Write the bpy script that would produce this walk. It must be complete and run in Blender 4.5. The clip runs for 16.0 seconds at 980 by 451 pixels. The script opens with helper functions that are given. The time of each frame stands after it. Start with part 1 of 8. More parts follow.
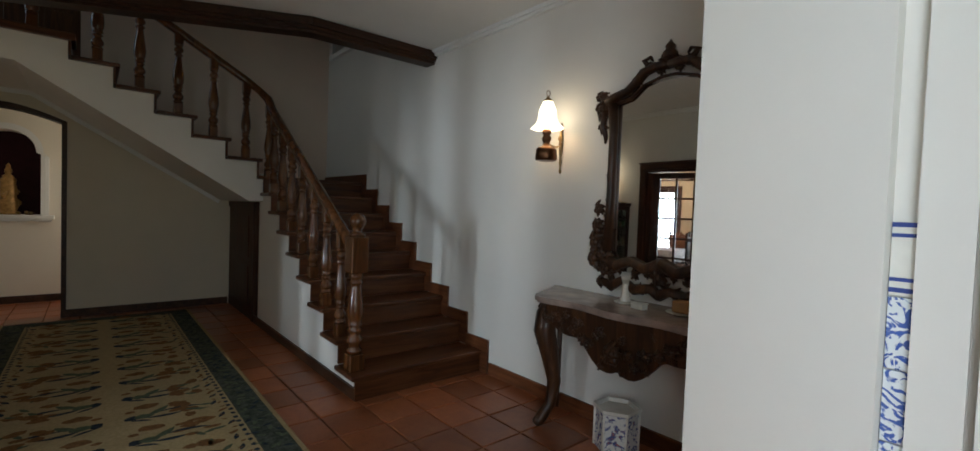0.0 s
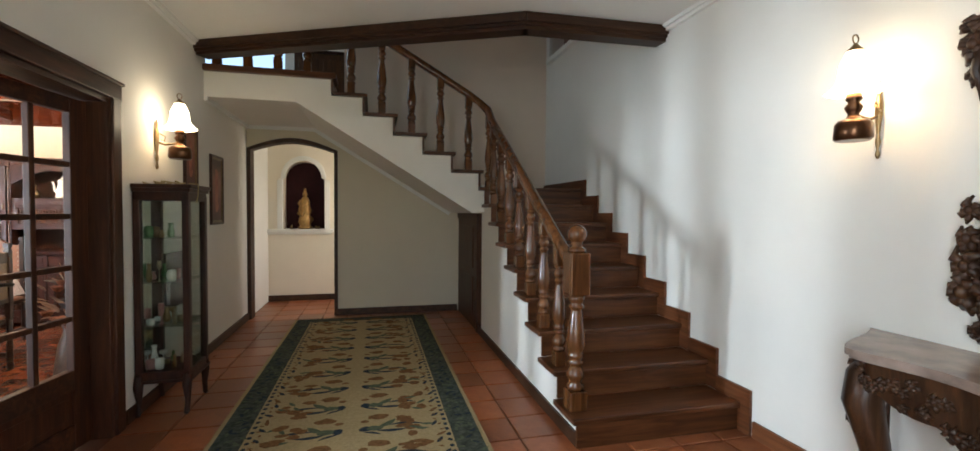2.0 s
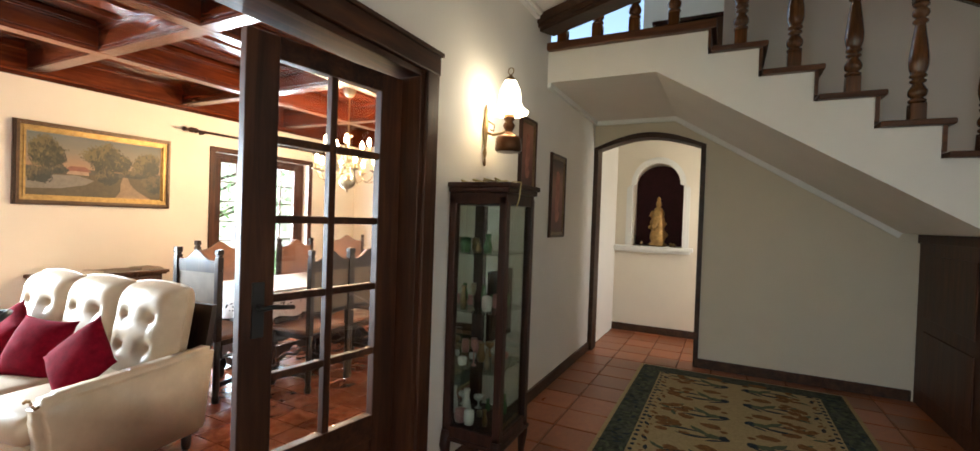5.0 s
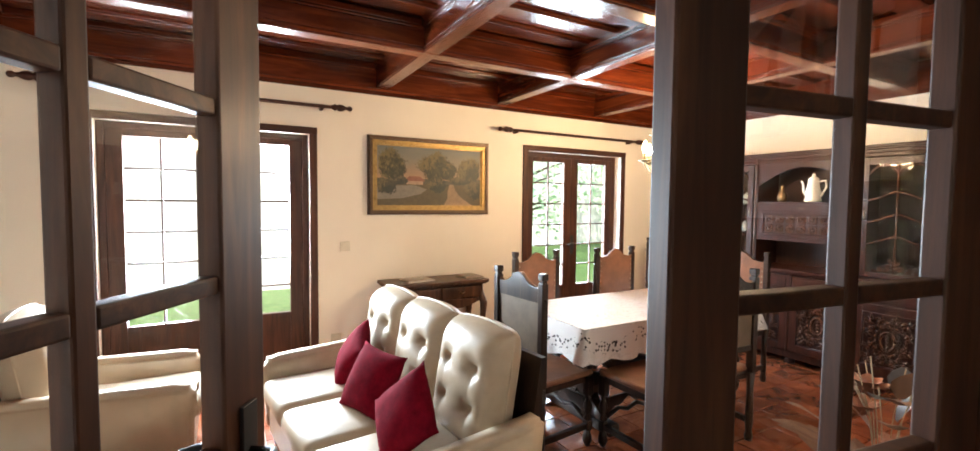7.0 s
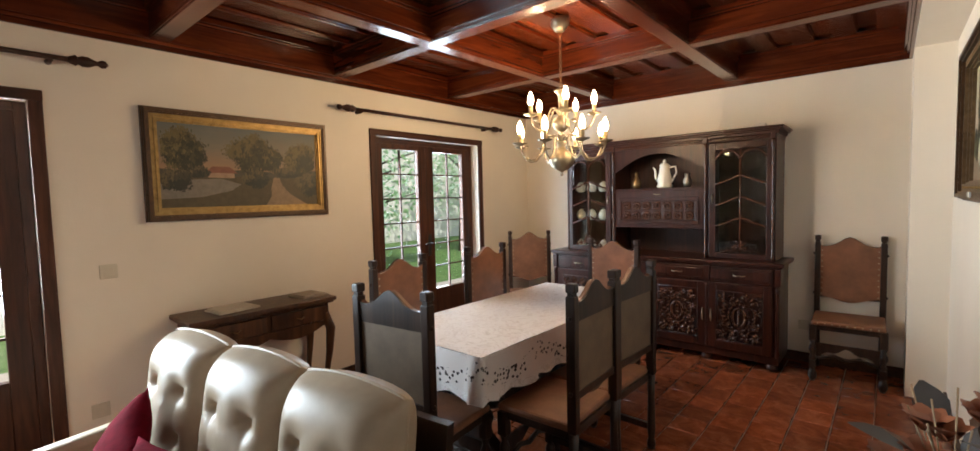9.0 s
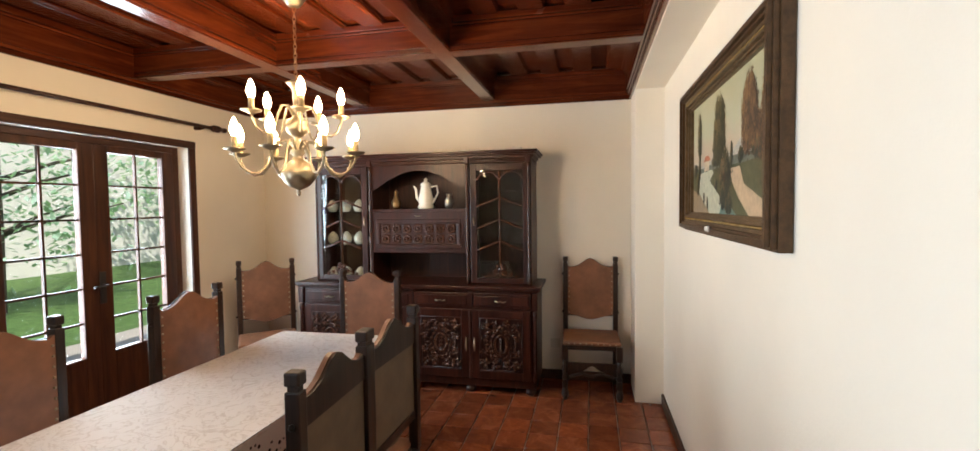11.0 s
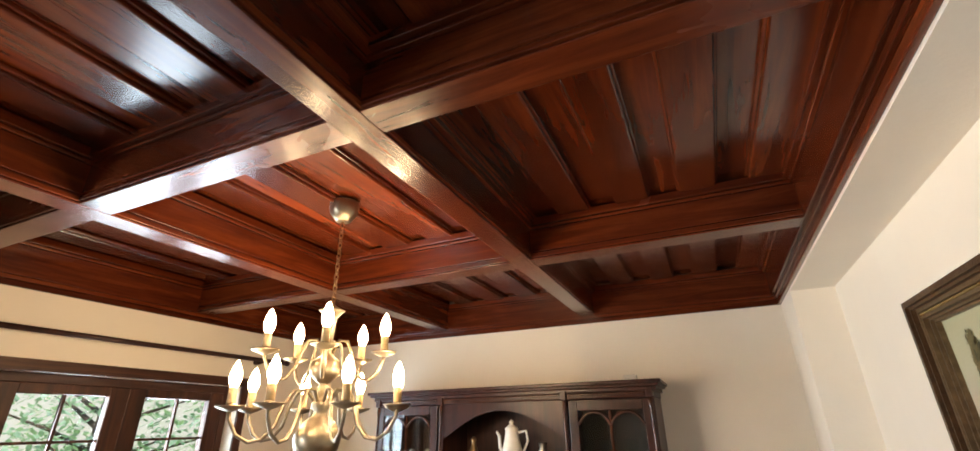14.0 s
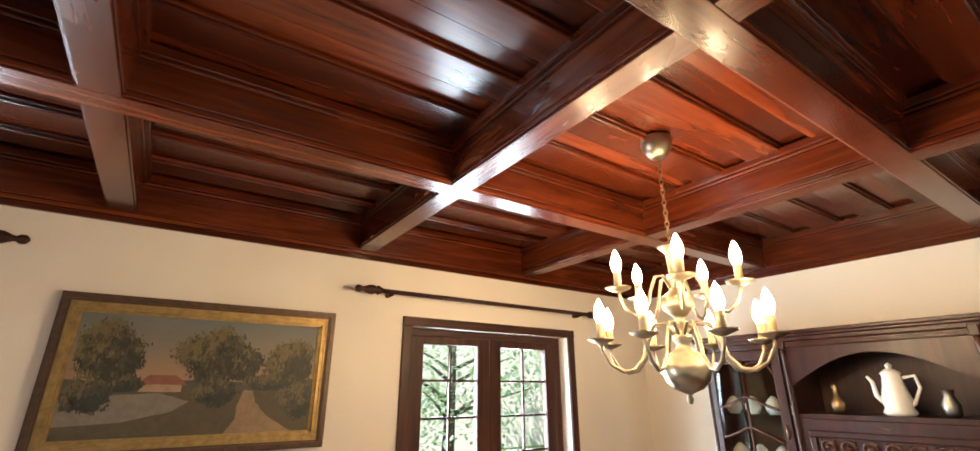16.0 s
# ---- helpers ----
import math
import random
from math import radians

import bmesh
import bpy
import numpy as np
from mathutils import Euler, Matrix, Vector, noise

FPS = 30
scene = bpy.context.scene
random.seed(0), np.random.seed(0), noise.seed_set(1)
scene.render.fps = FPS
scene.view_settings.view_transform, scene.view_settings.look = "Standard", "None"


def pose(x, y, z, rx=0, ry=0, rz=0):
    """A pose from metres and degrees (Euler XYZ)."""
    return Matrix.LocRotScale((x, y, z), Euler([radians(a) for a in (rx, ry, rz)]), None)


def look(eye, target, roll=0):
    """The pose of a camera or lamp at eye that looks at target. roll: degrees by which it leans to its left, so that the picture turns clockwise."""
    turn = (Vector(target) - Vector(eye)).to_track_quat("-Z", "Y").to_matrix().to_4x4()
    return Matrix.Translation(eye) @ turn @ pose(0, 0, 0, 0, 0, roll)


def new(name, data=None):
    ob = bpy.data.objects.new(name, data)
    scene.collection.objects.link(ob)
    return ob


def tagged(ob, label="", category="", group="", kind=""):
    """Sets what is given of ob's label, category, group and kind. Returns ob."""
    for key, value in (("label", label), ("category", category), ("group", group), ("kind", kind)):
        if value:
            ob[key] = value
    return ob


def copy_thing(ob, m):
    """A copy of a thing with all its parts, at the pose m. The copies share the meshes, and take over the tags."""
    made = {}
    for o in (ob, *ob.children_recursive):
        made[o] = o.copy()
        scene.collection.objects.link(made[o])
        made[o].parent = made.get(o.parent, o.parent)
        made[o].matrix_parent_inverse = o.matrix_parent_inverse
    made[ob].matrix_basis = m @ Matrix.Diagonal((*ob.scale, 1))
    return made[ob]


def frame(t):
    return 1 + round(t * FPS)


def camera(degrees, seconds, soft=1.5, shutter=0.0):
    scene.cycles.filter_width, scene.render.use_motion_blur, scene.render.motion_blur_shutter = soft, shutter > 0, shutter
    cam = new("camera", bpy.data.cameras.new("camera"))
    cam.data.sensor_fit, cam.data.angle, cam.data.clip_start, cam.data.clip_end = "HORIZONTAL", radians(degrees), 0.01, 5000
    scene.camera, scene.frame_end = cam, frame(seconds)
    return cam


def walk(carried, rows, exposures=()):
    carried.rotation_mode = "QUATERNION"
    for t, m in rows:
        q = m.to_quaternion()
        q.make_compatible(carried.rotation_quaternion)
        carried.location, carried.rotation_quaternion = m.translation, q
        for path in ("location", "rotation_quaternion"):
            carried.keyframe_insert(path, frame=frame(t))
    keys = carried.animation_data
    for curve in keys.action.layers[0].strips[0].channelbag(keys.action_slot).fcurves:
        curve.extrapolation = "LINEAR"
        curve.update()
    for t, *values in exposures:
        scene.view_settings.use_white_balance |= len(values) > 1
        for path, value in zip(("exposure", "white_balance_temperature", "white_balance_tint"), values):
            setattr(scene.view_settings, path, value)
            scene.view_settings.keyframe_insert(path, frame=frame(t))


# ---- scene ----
cam = camera(92.8, 16.0)
PATH = [
    (0, (0.035, 0.03, 1.379), (1.335, 1.548, 1.315), 2.1),
    (0.5, (0.102, 0.166, 1.358), (1.102, 1.896, 1.28), 1.7),
    (1, (0.145, 0.285, 1.373), (0.782, 2.18, 1.327), 0.4),
    (1.5, (0.223, 0.399, 1.402), (0.688, 2.343, 1.346), 0.7),
    (2, (0.288, 0.567, 1.4), (0.773, 2.506, 1.341), 0.4),
    (2.5, (0.339, 0.801, 1.436), (0.863, 2.731, 1.393), -0.2),
    (3, (0.426, 1.038, 1.437), (0.942, 2.97, 1.397), -0.6),
    (3.5, (0.485, 1.299, 1.463), (0.848, 3.265, 1.446), 0.6),
    (4, (0.395, 1.558, 1.445), (0.455, 3.557, 1.421), 0.4),
    (4.5, (0.259, 1.8, 1.419), (-0.107, 3.765, 1.347), 0.0),
    (5, (0.032, 2.06, 1.386), (-0.871, 3.844, 1.358), 2.0),
    (5.2, (-0.048, 2.152, 1.389), (-1.109, 3.847, 1.349), 3.6),
    (7.3, (-1.218, 2.649, 1.509), (-2.976, 3.598, 1.415), 0.1),
    (7.5, (-1.312, 2.662, 1.51), (-3.064, 3.625, 1.433), -0.1),
    (8, (-1.531, 2.72, 1.509), (-3.234, 3.766, 1.439), -0.7),
    (8.5, (-1.658, 2.812, 1.481), (-3.228, 4.048, 1.386), -0.9),
    (9, (-1.757, 2.905, 1.476), (-3.059, 4.419, 1.356), -1.4),
    (9.5, (-1.879, 3.025, 1.508), (-2.761, 4.814, 1.367), -3.2),
    (9.7, (-1.911, 3.087, 1.498), (-2.64, 4.945, 1.364), -2.8),
    (11.8, (-2.043, 3.807, 1.582), (-2.416, 5.772, 1.59), -0.7),
    (12, (-2.059, 3.89, 1.589), (-2.416, 5.857, 1.654), -0.8),
    (12.5, (-2.04, 4.079, 1.639), (-2.399, 6.031, 1.883), -0.8),
    (13, (-2.063, 4.214, 1.692), (-2.457, 6.109, 2.198), -1.9),
    (13.5, (-2.099, 4.267, 1.732), (-2.607, 6.079, 2.41), -2.2),
    (14, (-2.147, 4.258, 1.758), (-2.89, 5.939, 2.548), -1.0),
    (14.5, (-2.194, 4.2, 1.77), (-3.164, 5.726, 2.624), 0.3),
    (15, (-2.252, 4.139, 1.762), (-3.434, 5.491, 2.642), 1.7),
    (15.5, (-2.319, 4.118, 1.738), (-3.715, 5.279, 2.578), 1.9),
    (16, (-2.422, 4.114, 1.66), (-3.984, 5.173, 2.324), -0.1),
]
walk(cam, [(t, look(eye, target, roll)) for t, eye, target, roll in PATH], exposures=((0, -0.15), (0.5, 0.2), (1.0, 0.85), (1.5, 1.2), (2.0, 1.3), (3.5, 1.28), (4.0, 1.42), (5.0, 1.48), (7.3, 1.0), (8.0, 0.75), (8.5, 0.35), (9.0, 0.0), (9.5, 0.2), (12.0, 0.02), (12.5, 0.0), (14.5, 0.12), (16, 0.45)))

# ---- world, sun and large lights ----
world = bpy.data.worlds.new("world")
scene.world = world
world.use_nodes = True
wn = world.node_tree
sky = wn.nodes.new("ShaderNodeTexSky")
sky.sky_type, sky.sun_disc = "NISHITA", False
sky.sun_elevation, sky.sun_rotation = radians(52), radians(125)
wn.nodes["Background"].inputs["Strength"].default_value = 0.15
wn.links.new(sky.outputs[0], wn.nodes["Background"].inputs["Color"])
sun = new("sun", bpy.data.lights.new("sun", "SUN"))
sun.data.energy, sun.data.angle, sun.data.color = 5.0, radians(0.6), (1.0, 0.95, 0.87)
sun.matrix_world = look((20 * math.sin(radians(125)), 20 * math.cos(radians(125)), 25), (0, 0, 0))


def window_light(name, eye, target, w, h, power, color=(0.72, 0.87, 1.0)):
    d = bpy.data.lights.new(name, "AREA")
    d.shape, d.size, d.size_y, d.energy, d.color = "RECTANGLE", w, h, power, color
    ob = new(name, d)
    ob.matrix_world = look(eye, target)
    return ob


window_light("daylight_garden_door", (-5.42, 2.92, 1.45), (0, 3.05, 1.15), 0.36, 1.1, 135)
window_light("daylight_garden_door_south", (-5.42, 2.16, 1.2), (0, 2.3, 1.0), 0.36, 1.45, 95)
window_light("daylight_dining_window", (-5.42, 6.07, 1.2), (-1.5, 6.6, 0.9), 1.0, 1.5, 100)
window_light("daylight_entrance", (-0.75, -1.0, 1.45), (1.6, -0.85, 1.2), 1.2, 1.9, 46)
# added fill from an unseen, supposed opening, brightens the passage and niche wall
window_light("daylight_passage", (1.0, 7.75, 1.5), (-1.3, 7.85, 1.2), 0.6, 1.1, 7, (1.0, 0.93, 0.82))
window_light("daylight_upper_landing", (-2.7, 6.4, 4.1), (1.5, 6.0, 3.0), 1.2, 1.0, 9)


# ---- materials ----
def nodes_of(name):
    m = bpy.data.materials.new(name)
    m.use_nodes = True
    return m, m.node_tree.nodes, m.node_tree.links, m.node_tree.nodes["Principled BSDF"]


def ramp(n, l, src, stops):
    r = n.new("ShaderNodeValToRGB")
    els = r.color_ramp.elements
    while len(els) < len(stops):
        els.new(0.5)
    for e, (p, c) in zip(els, stops):
        e.position, e.color = p, (*c, 1)
    l.new(src, r.inputs[0])
    return r.outputs[0]


def coords(n, l, scale=(1, 1, 1), shift=False, world_space=False):
    mp = n.new("ShaderNodeMapping")
    mp.inputs["Scale"].default_value = scale
    if world_space:
        g = n.new("ShaderNodeNewGeometry")
        l.new(g.outputs["Position"], mp.inputs["Vector"])
    else:
        t = n.new("ShaderNodeTexCoord")
        l.new(t.outputs["Object"], mp.inputs["Vector"])
    if shift:
        o = n.new("ShaderNodeObjectInfo")
        mul = n.new("ShaderNodeVectorMath")
        mul.operation = "SCALE"
        mul.inputs[0].default_value = (13.0, 7.0, 5.0)
        l.new(o.outputs["Random"], mul.inputs["Scale"])
        l.new(mul.outputs[0], mp.inputs["Location"])
    return mp.outputs[0]


def noise_tex(n, l, vec, scale, detail=4.0, rough=0.55, dist=0.0):
    t = n.new("ShaderNodeTexNoise")
    t.inputs["Scale"].default_value, t.inputs["Detail"].default_value = scale, detail
    t.inputs["Roughness"].default_value, t.inputs["Distortion"].default_value = rough, dist
    l.new(vec, t.inputs["Vector"])
    return t.outputs["Fac"]


def bump(n, l, b, height, strength, distance=0.01):
    k = n.new("ShaderNodeBump")
    k.inputs["Strength"].default_value, k.inputs["Distance"].default_value = strength, distance
    l.new(height, k.inputs["Height"])
    l.new(k.outputs[0], b.inputs["Normal"])


def mix_rgb(n, l, fac, a, c, mode="MIX"):
    m = n.new("ShaderNodeMix")
    m.data_type, m.blend_type = "RGBA", mode
    for sock, v in ((m.inputs[0], fac), (m.inputs[6], a), (m.inputs[7], c)):
        if isinstance(v, (int, float)):
            sock.default_value = v
        elif isinstance(v, tuple):
            sock.default_value = (*v, 1)
        else:
            l.new(v, sock)
    return m.outputs[2]


def plaster(name, c, rough=0.75, grain=0.25):
    m, n, l, b = nodes_of(name)
    v = coords(n, l, world_space=True)
    big = noise_tex(n, l, v, 1.3, 5, 0.6)
    lo = tuple(x * 0.93 for x in c)
    l.new(ramp(n, l, big, ((0.3, lo), (0.7, c))), b.inputs["Base Color"])
    b.inputs["Roughness"].default_value = rough
    fine = noise_tex(n, l, v, 55, 6, 0.65)
    bump(n, l, b, fine, grain, 0.004)
    return m


def wood(name, dark, mid, light, rough=0.35, grain_scale=(3, 3, 40), coat=0.0, shift=True, axis=2, world_space=False, boards=False):
    """Timber whose grain runs along one axis of the object."""
    m, n, l, b = nodes_of(name)
    s = [22.0, 22.0, 22.0]
    s[axis] = 1.6
    v = coords(n, l, tuple(s), shift, world_space)
    if boards:
        geo, far, mv = n.new("ShaderNodeNewGeometry"), n.new("ShaderNodeMath"), n.new("ShaderNodeVectorMath")
        far.operation = "MULTIPLY"
        far.inputs[1].default_value = 61.0
        l.new(geo.outputs["Random Per Island"], far.inputs[0])
        l.new(v, mv.inputs[0])
        l.new(far.outputs[0], mv.inputs[1])
        v = mv.outputs[0]
    g = noise_tex(n, l, v, 1.0, 7, 0.62, 0.9)
    s2 = [3.5, 3.5, 3.5]
    s2[axis] = 1.1
    v2 = coords(n, l, tuple(s2), shift, world_space)
    big = noise_tex(n, l, v2, 1.0, 4, 0.6, 1.2)
    col = ramp(n, l, g, ((0.28, dark), (0.5, mid), (0.74, light)))
    tone = ramp(n, l, big, ((0.3, (0.62, 0.6, 0.58)), (0.7, (1.12, 1.1, 1.08))))
    col = mix_rgb(n, l, 1.0, col, tone, "MULTIPLY")
    if boards:
        own = ramp(n, l, geo.outputs["Random Per Island"], ((0.0, (0.62, 0.60, 0.58)), (0.5, (1.0, 1.0, 1.0)), (1.0, (1.45, 1.5, 1.5))))
        col = mix_rgb(n, l, 1.0, col, own, "MULTIPLY")
    l.new(col, b.inputs["Base Color"])
    rr = n.new("ShaderNodeMapRange")
    rr.inputs["To Min"].default_value, rr.inputs["To Max"].default_value = rough - 0.07, rough + 0.12
    l.new(big, rr.inputs[0])
    l.new(rr.outputs[0], b.inputs["Roughness"])
    b.inputs["Coat Weight"].default_value = coat * 0.4
    b.inputs["Specular IOR Level"].default_value = 0.32
    b.inputs["Coat Roughness"].default_value = 0.18
    bump(n, l, b, g, 0.12, 0.003)
    return m


def simple(name, c, rough=0.5, metal=0.0, var=0.12, scale=14.0, b_str=0.08, spec=0.5):
    m, n, l, b = nodes_of(name)
    v = coords(n, l, shift=True)
    f = noise_tex(n, l, v, scale, 5, 0.6)
    l.new(ramp(n, l, f, ((0.25, tuple(x * (1 - var) for x in c)), (0.75, tuple(min(1, x * (1 + var)) for x in c)))), b.inputs["Base Color"])
    b.inputs["Roughness"].default_value, b.inputs["Metallic"].default_value = rough, metal
    b.inputs["Specular IOR Level"].default_value = spec
    if b_str:
        bump(n, l, b, noise_tex(n, l, v, scale * 4, 4), b_str, 0.004)
    return m


def tile_mat(name, dark, mid, light, rough):
    m, n, l, b = nodes_of(name)
    v = coords(n, l, shift=True)
    cloud = noise_tex(n, l, v, 7, 6, 0.65, 1.0)
    spots = noise_tex(n, l, v, 45, 3, 0.6)
    col = ramp(n, l, cloud, ((0.28, dark), (0.52, mid), (0.76, light)))
    o = n.new("ShaderNodeObjectInfo")
    tone = ramp(n, l, o.outputs["Random"], ((0.0, (0.72, 0.7, 0.68)), (0.6, (1.0, 1.0, 1.0)), (1.0, (1.25, 1.18, 1.1))))
    col = mix_rgb(n, l, 1.0, col, tone, "MULTIPLY")
    wear = ramp(n, l, spots, ((0.5, (1, 1, 1)), (0.8, (0.8, 0.78, 0.76))))
    l.new(mix_rgb(n, l, 1.0, col, wear, "MULTIPLY"), b.inputs["Base Color"])
    rr = n.new("ShaderNodeMapRange")
    rr.inputs["To Min"].default_value, rr.inputs["To Max"].default_value = rough - 0.1, rough + 0.15
    l.new(cloud, rr.inputs[0])
    l.new(rr.outputs[0], b.inputs["Roughness"])
    bump(n, l, b, cloud, 0.04, 0.004)
    return m


def glass_mat(name, tint=(1, 1, 1), rough=0.02):
    """Thin clear pane: mostly see-through with a Fresnel gloss."""
    m, n, l, b = nodes_of(name)
    n.remove(b)
    tr, gl, mx, fr = n.new("ShaderNodeBsdfTransparent"), n.new("ShaderNodeBsdfGlossy"), n.new("ShaderNodeMixShader"), n.new("ShaderNodeLayerWeight")
    tr.inputs[0].default_value = (*tint, 1)
    gl.inputs["Roughness"].default_value = rough
    fr.inputs["Blend"].default_value = 0.5
    pw, ml = n.new("ShaderNodeMath"), n.new("ShaderNodeMath")
    pw.operation, ml.operation = "POWER", "MULTIPLY_ADD"
    pw.inputs[1].default_value, ml.inputs[1].default_value, ml.inputs[2].default_value = 3.5, 0.5, 0.035
    l.new(fr.outputs["Facing"], pw.inputs[0])
    l.new(pw.outputs[0], ml.inputs[0])
    l.new(ml.outputs[0], mx.inputs[0])
    l.new(tr.outputs[0], mx.inputs[1])
    l.new(gl.outputs[0], mx.inputs[2])
    l.new(mx.outputs[0], n["Material Output"].inputs[0])
    return m


def glow(name, c, strength):
    m, n, l, b = nodes_of(name)
    b.inputs["Base Color"].default_value = (*c, 1)
    b.inputs["Emission Color"].default_value = (*c, 1)
    b.inputs["Emission Strength"].default_value = strength
    b.inputs["Roughness"].default_value = 0.4
    return m


M_PLASTER = plaster("hall_plaster", (0.81, 0.775, 0.715), grain=0.12)
M_PLASTER_WARM = plaster("dining_plaster", (0.84, 0.765, 0.645), grain=0.3)
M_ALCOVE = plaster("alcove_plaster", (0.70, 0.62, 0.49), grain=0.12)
M_CEIL = plaster("white_ceiling", (0.82, 0.81, 0.78), grain=0.05)
M_PINK = plaster("stairwell_plaster", (0.74, 0.60, 0.50), grain=0.1)
M_TRIM_WHITE = plaster("white_moulding", (0.84, 0.83, 0.8), rough=0.6, grain=0.04)
M_STAIR = wood("stair_wood", (0.04, 0.013, 0.005), (0.10, 0.035, 0.013), (0.18, 0.068, 0.027), 0.33, axis=0, coat=0.25)
M_TURNED = wood("turned_wood", (0.045, 0.015, 0.005), (0.125, 0.045, 0.014), (0.23, 0.095, 0.032), 0.2, coat=1.2)
M_BEAM = wood("hall_beam_wood", (0.016, 0.006, 0.003), (0.045, 0.018, 0.008), (0.085, 0.036, 0.016), 0.42, axis=0)
M_DOOR = wood("door_wood", (0.022, 0.007, 0.003), (0.062, 0.02, 0.008), (0.11, 0.04, 0.016), 0.46, coat=0.12)
M_DOOR_X = wood("door_wood_rail", (0.018, 0.006, 0.003), (0.058, 0.02, 0.009), (0.115, 0.043, 0.018), 0.46, coat=0.12, axis=1)
M_REDWOOD = wood("ceiling_wood", (0.052, 0.0085, 0.0028), (0.098, 0.018, 0.005), (0.165, 0.036, 0.0095), 0.2, coat=1.0, axis=1, shift=False, boards=True)
M_REDWOOD_X = wood("ceiling_wood_across", (0.045, 0.0075, 0.0025), (0.09, 0.0165, 0.0048), (0.155, 0.034, 0.0095), 0.22, coat=0.8, axis=0, shift=False)
M_CAB = wood("cabinet_wood", (0.012, 0.0032, 0.002), (0.040, 0.0105, 0.006), (0.085, 0.025, 0.014), 0.30, coat=0.35)
M_CABCARVE = wood("cabinet_carving_wood", (0.022, 0.008, 0.005), (0.075, 0.029, 0.017), (0.16, 0.07, 0.04), 0.2, coat=1.0)
M_CAB_IN = wood("cabinet_inside_wood", (0.018, 0.006, 0.004), (0.042, 0.014, 0.008), (0.08, 0.028, 0.014), 0.4)
M_CHAIRWOOD = wood("chair_wood", (0.010, 0.006, 0.004), (0.026, 0.013, 0.008), (0.055, 0.028, 0.016), 0.32, coat=0.3)
M_CONSOLE = wood("console_wood", (0.03, 0.013, 0.006), (0.075, 0.032, 0.014), (0.15, 0.066, 0.03), 0.35, coat=0.3)
M_CARVED = wood("carved_wood", (0.018, 0.008, 0.004), (0.055, 0.023, 0.01), (0.13, 0.055, 0.022), 0.36, coat=0.25)
M_HALLTILE = tile_mat("hall_terracotta", (0.25, 0.072, 0.027), (0.31, 0.098, 0.038), (0.37, 0.135, 0.056), 0.30)
M_DINTILE = tile_mat("dining_terracotta", (0.13, 0.032, 0.014), (0.25, 0.068, 0.028), (0.38, 0.14, 0.065), 0.17)
M_GROUT = simple("grout", (0.17, 0.075, 0.042), 0.85)
M_GROUT_LIGHT = simple("light_grout", (0.40, 0.27, 0.19), 0.8)
M_SKIRT = wood("skirting_wood", (0.06, 0.018, 0.006), (0.14, 0.045, 0.016), (0.23, 0.085, 0.032), 0.4, axis=1)
M_SKIRT_DARK = wood("dark_skirting_wood", (0.03, 0.013, 0.007), (0.065, 0.028, 0.014), (0.11, 0.05, 0.025), 0.45, axis=1)
M_BRASS = simple("aged_brass", (0.36, 0.30, 0.205), 0.36, 1.0, 0.3)
M_BRASS_DARK = simple("dark_brass", (0.30, 0.20, 0.10), 0.35, 1.0, 0.25)
M_COPPER = simple("dark_copper", (0.11, 0.05, 0.024), 0.28, 0.9, 0.3)
M_GOLD = simple("gilt_frame", (0.34, 0.22, 0.08), 0.42, 0.7, 0.35, 30, 0.3)
M_GOLD_DARK = simple("dark_gilt_frame", (0.16, 0.10, 0.05), 0.45, 0.5, 0.4, 30, 0.3)
M_LEATHER = simple("brown_leather", (0.20, 0.085, 0.042), 0.45, 0, 0.3, 9, 0.25)
M_LEATHER_BACK = simple("back_leather", (0.13, 0.085, 0.05), 0.5, 0, 0.25, 9, 0.2)
M_SATIN = simple("cream_satin", (0.41, 0.315, 0.215), 0.38, 0, 0.12, 9, 0.12)
M_VELVET = simple("maroon_velvet", (0.14, 0.004, 0.012), 0.9, 0, 0.35, 22, 0.15, 0.04)
M_LINEN = simple("white_linen", (0.80, 0.75, 0.68), 0.8, 0, 0.06, 40, 0.2)
M_GLASS = glass_mat("clear_glass")
M_CABGLASS = glass_mat("cabinet_glass", (0.86, 0.9, 0.88))
M_WHITE = simple("white_ceramic", (0.78, 0.75, 0.68), 0.25, 0, 0.08)
M_BLACK = simple("black_iron", (0.02, 0.02, 0.02), 0.45)
M_MARBLE = simple("brown_marble", (0.32, 0.24, 0.2), 0.18, 0, 0.45, 6, 0.0)
M_BULB = glow("lit_bulb", (1.0, 0.74, 0.40), 40)
M_SHADE = glow("lit_glass_shade", (1.0, 0.86, 0.62), 3.5)
M_NICHE = simple("dark_red_velvet", (0.035, 0.006, 0.010), 0.9, 0, 0.3)
M_PLATE = simple("cream_plastic", (0.66, 0.6, 0.47), 0.4, 0, 0.03)
m_mirror, n_, l_, b_ = nodes_of("mirror_silver")
b_.inputs["Base Color"].default_value, b_.inputs["Metallic"].default_value, b_.inputs["Roughness"].default_value = (0.86, 0.87, 0.86, 1), 1.0, 0.015
M_MIRROR = m_mirror


